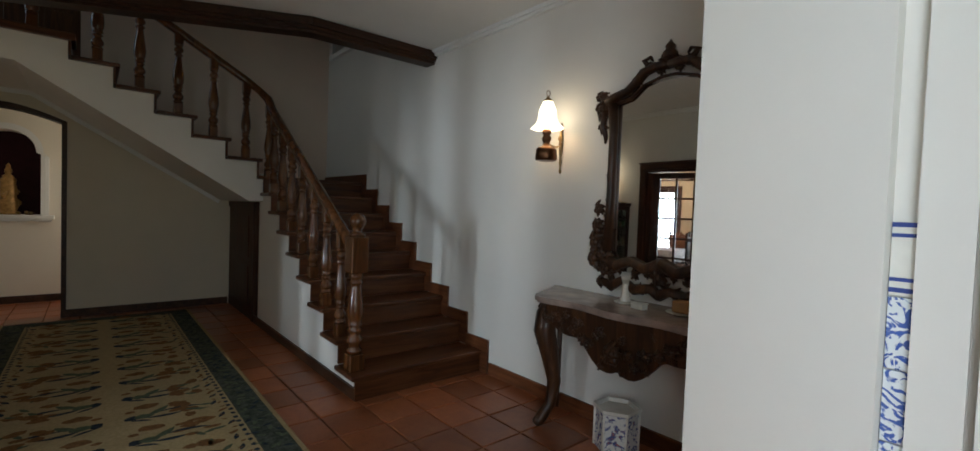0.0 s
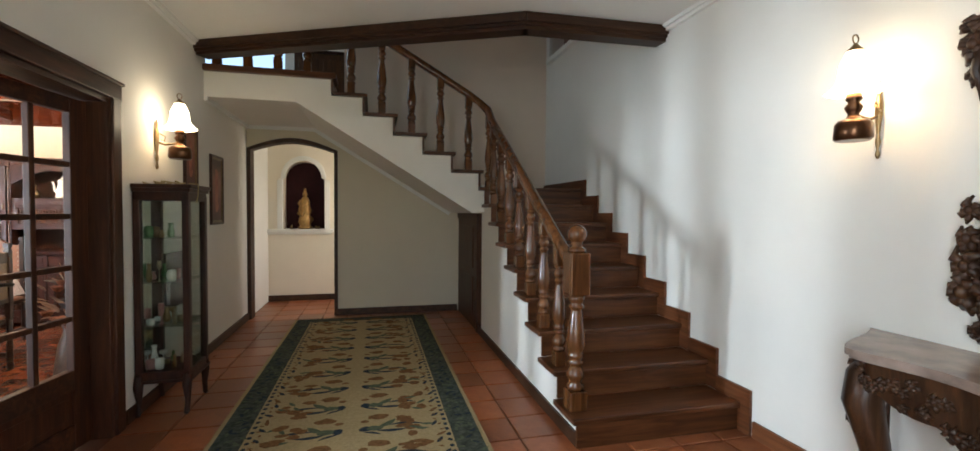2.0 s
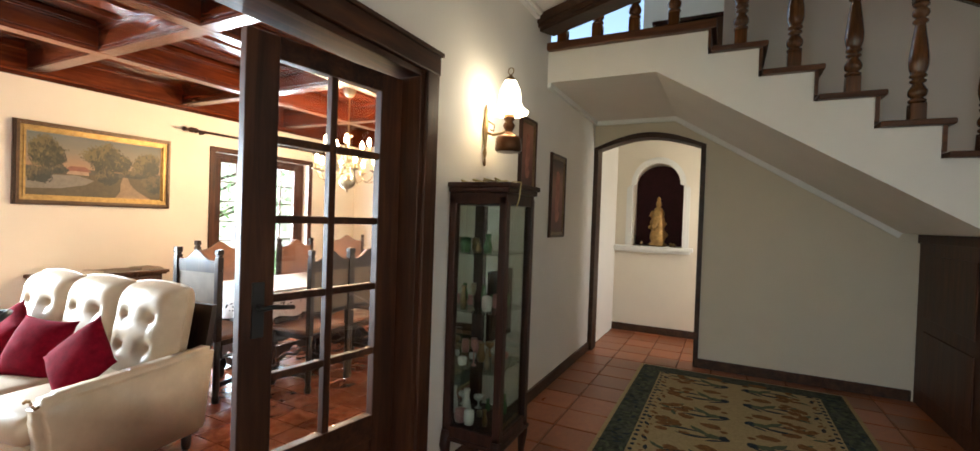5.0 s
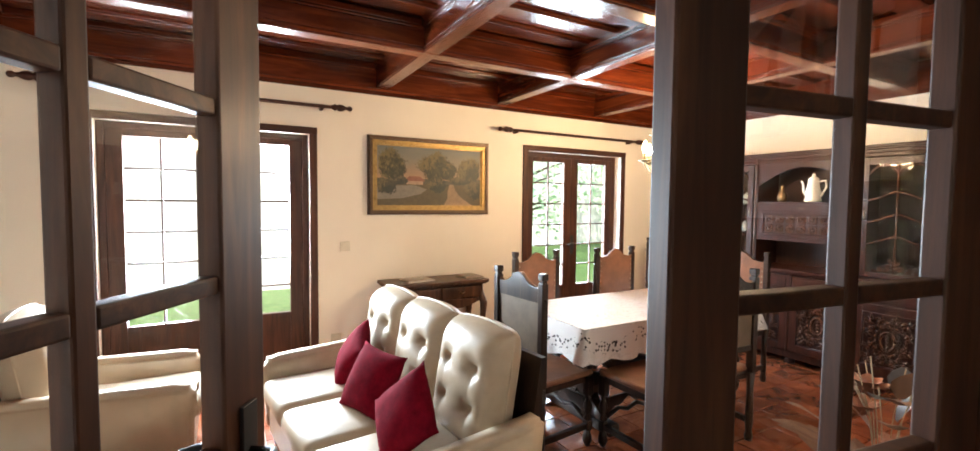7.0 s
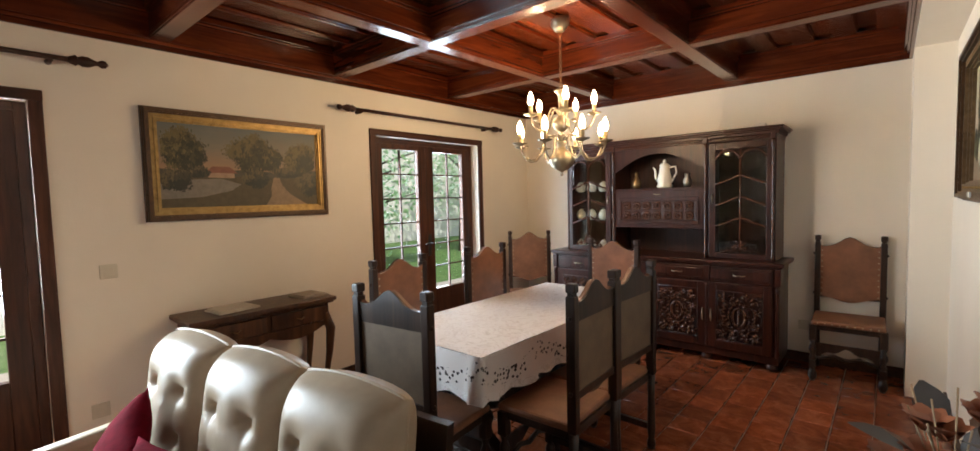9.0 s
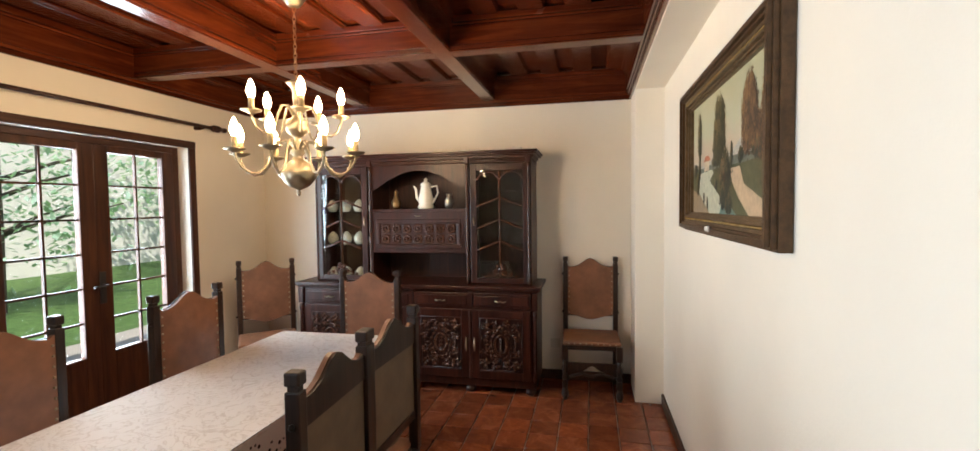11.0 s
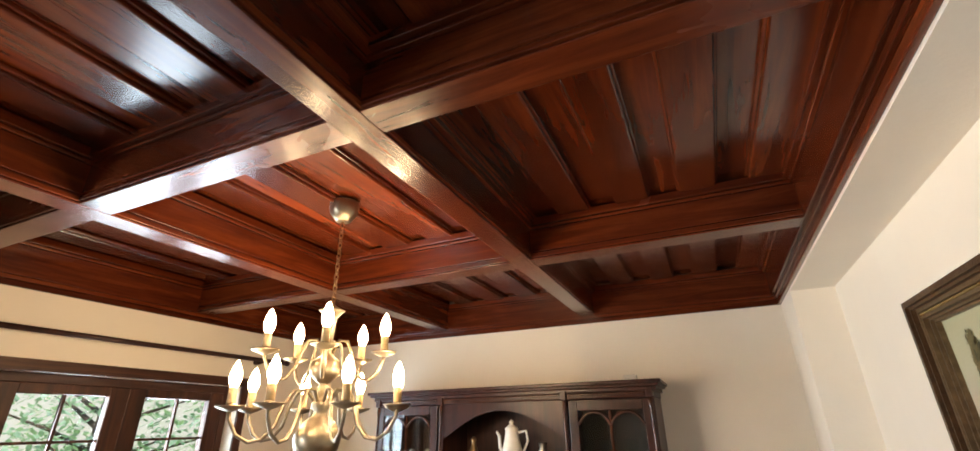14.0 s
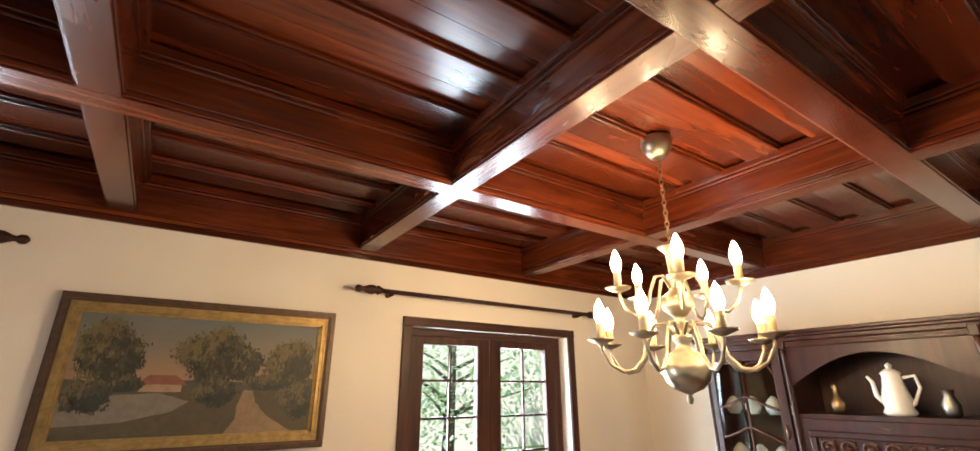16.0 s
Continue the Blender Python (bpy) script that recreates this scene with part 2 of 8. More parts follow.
# ---- building helpers ----
def box(bm, x0, x1, y0, y1, z0, z1, bevel=0.0):
    vs = [bm.verts.new((x, y, z)) for z in (z0, z1) for x, y in ((x0, y0), (x1, y0), (x1, y1), (x0, y1))]
    fs = [bm.faces.new([vs[i] for i in q]) for q in ((3, 2, 1, 0), (4, 5, 6, 7), (0, 1, 5, 4), (1, 2, 6, 5), (2, 3, 7, 6), (3, 0, 4, 7))]
    if bevel:
        bmesh.ops.bevel(bm, geom=list({e for f in fs for e in f.edges}), offset=bevel, segments=2, profile=0.5, affect="EDGES")
    return bm


def boxes(*rows, bevel=0.0):
    bm = bmesh.new()
    for r in rows:
        box(bm, *r, bevel=bevel)
    return bm


def prism(bm, pts, a0, a1, axis="y"):
    """A polygon of 2D points pushed from a0 to a1 along an axis (y: points are x,z; x: y,z; z: x,y)."""
    def at(p, a):
        return {"y": (p[0], a, p[1]), "x": (a, p[0], p[1]), "z": (p[0], p[1], a)}[axis]
    lo, hi = [bm.verts.new(at(p, a0)) for p in pts], [bm.verts.new(at(p, a1)) for p in pts]
    bm.faces.new(lo)
    bm.faces.new(hi[::-1])
    for i in range(len(pts)):
        j = (i + 1) % len(pts)
        bm.faces.new((lo[j], lo[i], hi[i], hi[j]))
    bmesh.ops.recalc_face_normals(bm, faces=bm.faces[:])
    return bm


def lathe(bm, profile, seg=14, centre=(0, 0), smooth=True):
    """Turned shape: rows of radius, height."""
    rings = []
    for r, z in profile:
        rings.append([bm.verts.new((centre[0] + max(r, 0.0004) * math.cos(2 * math.pi * k / seg), centre[1] + max(r, 0.0004) * math.sin(2 * math.pi * k / seg), z)) for k in range(seg)])
    for a, b in zip(rings, rings[1:]):
        for k in range(seg):
            f = bm.faces.new((a[k], a[(k + 1) % seg], b[(k + 1) % seg], b[k]))
            f.smooth = smooth
    bm.faces.new(rings[0][::-1])
    bm.faces.new(rings[-1])
    return bm


def tube(bm, pts, radius, seg=8, close_ends=True):
    """A round bar along a line of points; radius is a number or one for each point."""
    pts = [Vector(p) for p in pts]
    rad = radius if isinstance(radius, (list, tuple)) else [radius] * len(pts)
    rings, ref = [], None
    for i, p in enumerate(pts):
        d = (pts[min(i + 1, len(pts) - 1)] - pts[max(i - 1, 0)]).normalized()
        if ref is None:
            ref = d.cross(Vector((0, 0, 1)))
            if ref.length < 0.1:
                ref = d.cross(Vector((1, 0, 0)))
            ref.normalize()
        ref = (ref - d * ref.dot(d)).normalized()
        up = d.cross(ref)
        rings.append([bm.verts.new(p + rad[i] * (ref * math.cos(2 * math.pi * k / seg) + up * math.sin(2 * math.pi * k / seg))) for k in range(seg)])
    for a, b in zip(rings, rings[1:]):
        for k in range(seg):
            bm.faces.new((a[k], a[(k + 1) % seg], b[(k + 1) % seg], b[k])).smooth = True
    if close_ends:
        bm.faces.new(rings[0][::-1])
        bm.faces.new(rings[-1])
    return bm


def ball(bm, x, y, z, r, seg=12, squash=1.0):
    lathe(bm, [(r * math.sin(math.pi * k / 8), z - r * squash * math.cos(math.pi * k / 8)) for k in range(9)], seg, (x, y))
    return bm


def mesh_ob(name, bm, mat):
    me = bpy.data.meshes.new(name)
    bm.normal_update()
    bm.to_mesh(me)
    bm.free()
    for mm in (mat if isinstance(mat, (list, tuple)) else [mat]):
        me.materials.append(mm)
    return new(name, me)


def part(name, bm, mat, parent, label=""):
    ob = mesh_ob(name, bm, mat)
    ob.parent = parent
    return tagged(ob, label)


def shared(name, me, parent, m=None):
    ob = new(name, me)
    ob.parent = parent
    if m is not None:
        ob.matrix_basis = m
    return ob


def thing(name, m, label, category, group=""):
    ob = new(name)
    ob.empty_display_size = 0.1
    ob.matrix_basis = m
    return tagged(ob, label, category, group)


def struct(name, bm, mat, label, category):
    return tagged(mesh_ob(name, bm, mat), label, category, kind="structure")


# ---- plan, in metres ----
HX0, HX1 = -1.27, 2.60            # hall walls
HY0, HY1 = 0.62, 7.08             # hall front and back
HZ = 2.92                         # hall ceiling
DX0, DX1 = -5.21, -1.44           # dining room walls
DY0, DY1 = -0.6, 7.65
BOX = -1.655                      # inner face of the boxed beam on the east dining wall
RISE, RUN = 0.185, 0.30
STX, STY = 1.47, 5.55             # inner faces of the two flights
LAND = 15 * RISE
WELL = 6.68                       # back wall of the stairwell
TOP = 5.2

# ---- structure: hall ----
struct("floor_hall", boxes((-1.4, 3.0, -1.7, 9.6, -0.25, -0.012)), M_GROUT, "dark mortar bed under terracotta hall tiles", "floor")
struct("floor_dining", boxes((-5.6, -1.4, -0.8, 7.8, -0.25, -0.012)), M_GROUT_LIGHT, "mortar bed under glazed dining room tiles", "floor")

# wall between hall and dining room, with the double door opening
DOOR_Y0, DOOR_Y1, DOOR_Z = 2.20, 3.91, 2.10
struct("wall_hall_west", boxes((DX1, HX0, -1.7, DOOR_Y0, 0, TOP), (DX1, HX0, DOOR_Y1, 5.6, 0, TOP), (DX1, HX0, 5.6, 8.6, 0, LAND - 0.25), (DX1, HX0, DOOR_Y0, DOOR_Y1, DOOR_Z, TOP)),
       M_PLASTER, "white plaster wall with a wide doorway between hall and dining room", "wall")
struct("wall_hall_east", boxes((HX1, HX1 + 0.25, 0.2, 5.3, 0, TOP), (HX1, HX1 + 0.25, 6.54, 7.3, 0, TOP), (HX1, HX1 + 0.25, 5.3, 6.54, 0, 3.44), (HX1, HX1 + 0.25, 5.3, 6.54, 4.4, TOP)),
       M_PLASTER, "tall white plaster wall beside the staircase", "wall")
# back wall with the arched opening
bm = bmesh.new()
AX0, AX1 = HX0, -0.17
arc = [(AX0 + (AX1 - AX0) * k / 12, 2.18 + 0.14 * math.sin(math.pi * k / 12)) for k in range(13)]
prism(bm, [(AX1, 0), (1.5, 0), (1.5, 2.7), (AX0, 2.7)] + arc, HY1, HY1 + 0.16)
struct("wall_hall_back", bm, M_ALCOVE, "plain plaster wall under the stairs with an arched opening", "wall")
bm = bmesh.new()
t = 0.045
inner = [(AX0 + t, 0), (AX0 + t, 2.17)] + [(AX0 + t + (AX1 - AX0 - 2 * t) * k / 12, 2.17 + 0.11 * math.sin(math.pi * k / 12)) for k in range(1, 12)] + [(AX1 - t, 2.17), (AX1 - t, 0)]
outer = [(AX0, 0), (AX0, 2.19)] + [(AX0 + (AX1 - AX0) * k / 12, 2.19 + 0.145 * math.sin(math.pi * k / 12)) for k in range(1, 12)] + [(AX1, 2.19), (AX1, 0)]
for k in range(len(inner) - 1):
    prism(bm, [outer[k], outer[k + 1], inner[k + 1], inner[k]], HY1 - 0.015, HY1 + 0.17)
struct("trim_arch", bm, M_BEAM, "dark wooden lining round the arched opening", "door frame")
# chapel-like end wall with the niche, beyond the arch
NY = 8.30
bm = bmesh.new()
NX0, NX1, NZ0, NZS = -1.06, -0.45, 1.11, 1.90
narc = [(NX1 - (NX1 - NX0) * (0.5 - 0.5 * math.cos(math.pi * k / 16)), NZS + 0.265 * math.sin(math.pi * k / 16)) for k in range(17)]
prism(bm, [(NX1, NZ0), (NX0, NZ0), (NX0, -0.01), (1.2, -0.01), (1.2, NZ0)], NY, NY + 0.3)
prism(bm, [(1.2, NZ0), (1.2, 2.8), (-0.755, 2.8)] + narc[8::-1] + [(NX1, NZ0)], NY, NY + 0.3)
prism(bm, [(-0.755, 2.8), (HX0, 2.8), (HX0, -0.01), (NX0, -0.01), (NX0, NZ0)] + narc[16:7:-1], NY, NY + 0.3)
struct("wall_niche", bm, M_PLASTER_WARM, "cream plaster end wall with a small arched niche", "wall")
struct("wall_niche_back", boxes((-1.2, -0.3, NY + 0.3, NY + 0.32, 0.9, 2.35)), M_NICHE, "dark red velvet back of the niche", "wall")
# the opening in this wall is supposed, out of view, to let the fill in
struct("wall_passage_east", boxes((0.95, 1.1, HY1 + 0.16, 7.4, 0, 2.8), (0.95, 1.1, 8.1, 8.6, 0, 2.8), (0.95, 1.1, 7.4, 8.1, 0, 0.9), (0.95, 1.1, 7.4, 8.1, 2.1, 2.8)), M_PLASTER, "white plaster side wall of the back passage", "wall")
struct("ceiling_passage", boxes((HX0, 1.1, HY1 + 0.16, 8.6, 2.6, 2.7)), M_CEIL, "plain white ceiling of the back passage", "ceiling")
# stairwell back wall above the stair soffit
struct("wall_stairwell", prism(bmesh.new(), [(-0.06, 2.52), (1.36, 1.46), (1.56, 1.42), (1.56, 0), (HX1, 0), (HX1, TOP), (-0.06, TOP)], WELL, WELL + 0.2), M_PINK, "pinkish beige plaster wall behind the upper flight", "wall")
struct("ceiling_stairwell", boxes((-4.2, HX1 + 0.2, 3.6, 8.0, TOP, TOP + 0.1)), M_CEIL, "white ceiling high above the stairwell", "ceiling")
# hall ceiling with the angled edge to the stairwell
bm = bmesh.new()
prism(bm, [(HX0, 0.3), (HX1, 0.3), (HX1, 3.93), (1.41, 3.97), (HX0, 5.31)], HZ, HZ + 0.25, "z")
struct("ceiling_hall", bm, M_CEIL, "smooth white hall ceiling with an angled edge", "ceiling")
bm = bmesh.new()


def edge_beam(bm, a, b, w, z0, z1, inset=0.0):
    a, b = Vector((*a, 0)), Vector((*b, 0))
    d = (b - a).normalized()
    nrm = Vector((-d.y, d.x, 0))
    p = [a - nrm * inset, b - nrm * inset, b + nrm * w, a + nrm * w]
    prism(bm, [(q.x, q.y) for q in p], z0, z1, "z")


for w, z0, z1, ins in ((0.16, HZ - 0.10, HZ + 0.28, 0.0), (0.19, HZ - 0.075, HZ - 0.02, 0.02), (0.16, HZ - 0.125, HZ - 0.10, -0.02)):
    edge_beam(bm, (1.41, 3.97), (HX0, 5.31), -w, z0, z1, -ins)
    edge_beam(bm, (1.41, 3.97), (HX1, 3.93), w, z0, z1, ins)
struct("trim_ceiling_beam", bm, M_BEAM, "dark moulded wooden beam edging the stairwell opening", "beam")
bm = bmesh.new()
for prof in ((0.05, 0.03), (0.03, 0.055)):
    box(bm, HX0, HX0 + prof[0], 0.62, 5.27, HZ - prof[1], HZ)
    box(bm, HX1 - prof[0], HX1, 0.62, 3.95, HZ - prof[1], HZ)
struct("trim_cornice", bm, M_TRIM_WHITE, "white moulded cornice along the hall ceiling", "moulding")
# front wall with the deep entrance and a tile panel
struct("wall_hall_front", boxes((1.25, HX1, 0.226, HY0, 0, TOP), (DX1, -0.95, -1.7, -1.55, 0, TOP), (1.32, 1.5, -1.7, 0.226, 0, TOP), (-1.3, 1.6, -1.75, -1.7, 2.35, TOP), (1.1, 1.6, -1.75, -1.7, 0, 2.35), (1.295, 1.32, 0.10, 0.184, 0, 2.7), (1.285, 1.32, -1.6, 0.085, 0, 2.7)),
       M_PLASTER, "white plaster entrance wall with a deep rounded jamb", "wall")
struct("ceiling_entrance", boxes((HX0, 1.5, -1.75, 0.3, 2.7, 2.8)), M_CEIL, "white ceiling of the entrance", "ceiling")
# skirting
struct("baseboard_hall", boxes((HX0, HX0 + 0.018, DOOR_Y1 + 0.12, HY1, 0, 0.09), (-0.2, 1.44, HY1 - 0.018, HY1, 0, 0.09), (HX0, 0.95, NY - 0.018, NY, 0, 0.09)),
       M_SKIRT_DARK, "dark wooden skirting board", "skirting board")
struct("baseboard_hall_east", boxes((HX1 - 0.018, HX1, HY0, 2.96, 0, 0.10), (1.25, HX1, HY0, HY0 + 0.018, 0, 0.1)), M_SKIRT, "reddish wooden skirting board", "skirting board")

# ---- structure: dining room ----
W1, W2, WZ = (1.81, 3.22), (5.39, 6.74), 2.05
struct("wall_dining_west", boxes((DX0 - 0.28, DX0, DY0, W1[0], 0, 2.75), (DX0 - 0.28, DX0, W1[1], W2[0], 0, 2.75), (DX0 - 0.28, DX0, W2[1], DY1 + 0.2, 0, 2.75),
       (DX0 - 0.28, DX0, W1[0], W1[1], WZ, 2.75), (DX0 - 0.28, DX0, W2[0], W2[1], WZ, 2.75)), M_PLASTER_WARM, "warm cream plaster wall with two garden doors", "wall")
struct("wall_dining_north", boxes((DX0, DX1, DY1, DY1 + 0.2, 0, 2.75)), M_PLASTER_WARM, "warm cream plaster wall behind the dining cabinet", "wall")
struct("wall_dining_south", boxes((DX0, DX1, DY0 - 0.2, DY0, 0, 2.75)), M_PLASTER_WARM, "plain cream plaster wall closing the room", "wall")
struct("wall_dining_east", boxes((DX1 - 0.004, DX1, DY0, DOOR_Y0, 0, 2.75), (DX1 - 0.004, DX1, DOOR_Y1, DY1, 0, 2.75), (DX1 - 0.004, DX1, DOOR_Y0, DOOR_Y1, DOOR_Z, 2.75),
       (BOX, DX1 - 0.004, 7.25, DY1, 0, 2.42), (BOX, DX1 - 0.004, DY0, DY1, 2.42, 2.75)), M_PLASTER_WARM, "cream plaster wall with a corner pier and a boxed beam", "wall")
struct("baseboard_dining", boxes((DX0, DX0 + 0.015, W1[1] + 0.06, W2[0] - 0.06, 0, 0.08), (DX0, BOX, DY1 - 0.015, DY1, 0, 0.08), (DX1 - 0.02, DX1 - 0.004, DOOR_Y1 + 0.1, 7.25, 0, 0.08)),
       M_SKIRT_DARK, "dark tiled skirting of the dining room", "skirting board")

# coffered ceiling: one mesh with boards, beams and mouldings
BX = [-5.21, -4.07, -2.875, BOX]
BY = [-0.6, 0.10, 1.34, 2.58, 3.82, 5.05, 6.315, 7.65]
BB, BD = 2.48, 0.20
LOW, PERIOD = 0.145, 0.268        # width of a lower board, and from one to the next
bm = bmesh.new()
rng = random.Random(4)
for i in range(3):
    x0, x1 = BX[i], BX[i + 1]
    for j in range(len(BY) - 1):
        e = x0 + (0.09 if i == 2 else 0.032)
        last = x0
        while last < x1 - 0.01:
            a, c = max(x0, e - LOW), min(x1, e)
            dz = BB + BD + rng.uniform(-0.003, 0.003)
            if a - last > 0.01:
                box(bm, last - 0.012, min(a, x1) + 0.012, BY[j], BY[j + 1], dz + 0.016, dz + 0.045)
            if c - a > 0.01:
                box(bm, a, c, BY[j], BY[j + 1], dz - 0.012, dz + 0.012, 0.007)
                box(bm, a - 0.009, c + 0.009, BY[j], BY[j + 1], dz + 0.002, dz + 0.018, 0.004)
            last = max(c, last + 0.001)
            if e >= x1:
                break
            e += PERIOD
struct("ceiling_dining", bm, M_REDWOOD, "glossy reddish boarded wooden ceiling panels", "ceiling")
struct("ceiling_dining_backing", boxes((DX0, BOX + 0.01, DY0, DY1, BB + BD + 0.046, BB + BD + 0.075)), M_BEAM, "dark boarding behind the ceiling panels", "ceiling")
bmy, bmx = bmesh.new(), bmesh.new()
PROF = ((0.052, 0.0, 0.008), (0.060, 0.008, 0.026), (0.053, 0.026, 0.036), (0.055, 0.036, 0.15), (0.068, 0.15, 0.163), (0.086, 0.163, 0.2))
for x in BX[1:3]:
    for h, a, c in PROF:
        box(bmy, x - h, x + h, DY0, DY1, BB + a, BB + c, 0.003)
for y in BY[1:-1]:
    for h, a, c in PROF:
        box(bmx, BX[0], BX[3], y - h, y + h, BB + a + 0.0015, BB + c, 0.003)
for h, a, c in ((0.02, -0.05, -0.02), (0.035, -0.02, 0.0), (0.05, 0.0, 0.15), (0.064, 0.15, 0.163), (0.085, 0.163, 0.2)):
    box(bmy, DX0, DX0 + h, DY0, DY1, BB + a, BB + c, 0.003)
    box(bmy, BOX - h, BOX, DY0, DY1, BB + a, BB + c, 0.003)
    box(bmx, DX0, BOX, DY1 - h - 0.002, DY1, BB + a - 0.001, BB + c, 0.003)
    box(bmx, DX0, BOX, DY0, DY0 + h, BB + a - 0.001, BB + c, 0.003)
struct("ceiling_beams_long", bmy, M_REDWOOD, "moulded reddish brown ceiling beams", "ceiling beam")
struct("ceiling_beams_cross", bmx, M_REDWOOD_X, "moulded reddish brown cross beams", "ceiling beam")

# ---- garden outside ----
m_grass, n_, l_, b_ = nodes_of("lawn")
v_ = coords(n_, l_, world_space=True)
l_.new(ramp(n_, l_, noise_tex(n_, l_, v_, 9, 6), ((0.3, (0.045, 0.10, 0.02)), (0.7, (0.11, 0.2, 0.05)))), b_.inputs["Base Color"])
b_.inputs["Roughness"].default_value = 0.9
bm = bmesh.new()
g = [bm.verts.new(p) for p in ((-400, -400, -0.26), (400, -400, -0.26), (400, 400, -0.26), (-400, 400, -0.26))]
bm.faces.new(g)
struct("ground", bm, m_grass, "sunlit green lawn reaching into the distance", "lawn")

# ---- staircase ----
stair = thing("staircase", pose(0, 0, 0), "turning staircase of dark polished wood on a white plastered string wall", "staircase")
Y1 = 3.08                                     # first riser
UX = [1.42 - 0.305 * k for k in range(6)]     # risers of the upper flight, treads 10 to 14 and the landing
TZ = 0.035


def tread_lower(k):
    z, y = k * RISE, Y1 + RUN * (k - 1)
    return boxes((1.42, HX1 - 0.02, y - 0.03, y + RUN, z - TZ, z), bevel=0.008)


for k in range(1, 9):
    z, y = k * RISE, Y1 + RUN * (k - 1)
    part("tread", tread_lower(k), M_STAIR, stair)
    part("riser", boxes((1.455, HX1 - 0.02, y, y + 0.02, z - RISE, z - TZ)), M_STAIR, stair)
z9, y9 = 9 * RISE, Y1 + RUN * 8
part("quarter_landing", boxes((1.40, HX1 - 0.02, y9 - 0.03, WELL, z9 - TZ, z9), bevel=0.008), M_STAIR, stair)
part("riser", boxes((1.455, HX1 - 0.02, y9, y9 + 0.02, z9 - RISE, z9 - TZ)), M_STAIR, stair)
for k in range(10, 15):
    z, x = k * RISE, UX[k - 10]
    part("tread", boxes((x - 0.305, x + 0.03, STY - 0.05, WELL, z - TZ, z), bevel=0.008), M_STAIR, stair)
    part("riser", boxes((x - 0.02, x, STY - 0.015, WELL, z - RISE, z - TZ)), M_STAIR, stair)
part("riser", boxes((UX[5] - 0.02, UX[5], STY - 0.015, WELL, LAND - RISE, LAND - TZ)), M_STAIR, stair)
part("landing_edge", boxes((HX0, UX[5] + 0.03, STY - 0.05, STY + 0.3, LAND - 0.06, LAND), bevel=0.008), M_STAIR, stair, "dark wooden edge of the upper landing")
# plastered string wall under the lower flight, stepped on top
bm = bmesh.new()
pts = [(Y1 + 0.02, 0.0)]
for k in range(1, 9):
    pts += [(Y1 + 0.02 + RUN * (k - 1), k * RISE - TZ), (Y1 + 0.02 + RUN * k, k * RISE - TZ)]
pts += [(STY + 0.12, z9 - TZ), (STY + 0.12, 1.40), (STY + 0.12, 0.0)]
prism(bm, pts, STX, STX + 0.12, "x")
prism(bm, [(STY + 0.12, 1.38), (HY1, 1.38), (HY1, 1.7), (STY + 0.12, 1.7)], STX, STX + 0.12, "x")
part("string_wall", bm, M_PLASTER, stair, "white plastered wall under the lower flight")
# plastered side and sloping soffit under the upper flight
bm = bmesh.new()
pts = [(HX0, 2.475), (-0.455, 2.475), (1.335, 1.385), (STX + 0.1, 1.40), (STX + 0.1, z9 - TZ), (UX[0] - 0.02, z9 - TZ)]
for k in range(10, 15):
    pts += [(UX[k - 10] - 0.02, k * RISE - TZ), (UX[k - 9] - 0.02, k * RISE - TZ)]
pts += [(UX[5] - 0.02, LAND - 0.06), (HX0, LAND - 0.06)]
prism(bm, pts, STY, STY + 0.1, "y")
part("upper_string", bm, M_PLASTER, stair, "white plastered side of the upper flight")
bm = bmesh.new()
prism(bm, [(HX0, 2.475), (-0.455, 2.475), (1.335, 1.385), (1.5, 1.40), (1.5, 1.5), (-0.42, 2.595), (HX0, 2.595)], STY + 0.1, HY1, "y")
part("soffit", bm, M_PLASTER, stair, "sloping plastered soffit")
bm = bmesh.new()
for a, b in (((HX0, 2.475), (-0.455, 2.475)), ((-0.455, 2.475), (1.335, 1.385))):
    d = (Vector(b) - Vector(a)).normalized()
    nrm = Vector((d.y, -d.x)) * 0.045
    prism(bm, [a, b, (b[0] + nrm.x, b[1] + nrm.y), (a[0] + nrm.x, a[1] + nrm.y)], HY1 - 0.035, HY1, "y")
box(bm, HX0, HX0 + 0.03, STY + 0.002, HY1, 2.435, 2.475)
part("soffit_moulding", bm, M_TRIM_WHITE, stair, "thin plaster moulding below the soffit")
# low door under the stairs
cd_ = part("cupboard_door", boxes((STX - 0.012, STX + 0.03, 5.80, HY1, 0.0, 1.38), bevel=0.004), M_DOOR, stair, "low dark wooden door under the stairs")
part("frame_side", boxes((STX - 0.028, STX - 0.012, 5.80, 5.88, 0, 1.31), bevel=0.004), M_DOOR, cd_)
part("frame_top", boxes((STX - 0.028, STX - 0.012, 5.80, HY1, 1.31, 1.38), bevel=0.004), M_DOOR, cd_)
for za, zb in ((0.15, 0.62), (0.72, 1.22)):
    part("panel", boxes((STX - 0.024, STX - 0.012, 6.05, 6.90, za, zb), bevel=0.008), M_DOOR, cd_)
part("string_skirting", boxes((STX - 0.016, STX, Y1 + 0.02, 5.80, 0, 0.085)), M_SKIRT_DARK, stair)
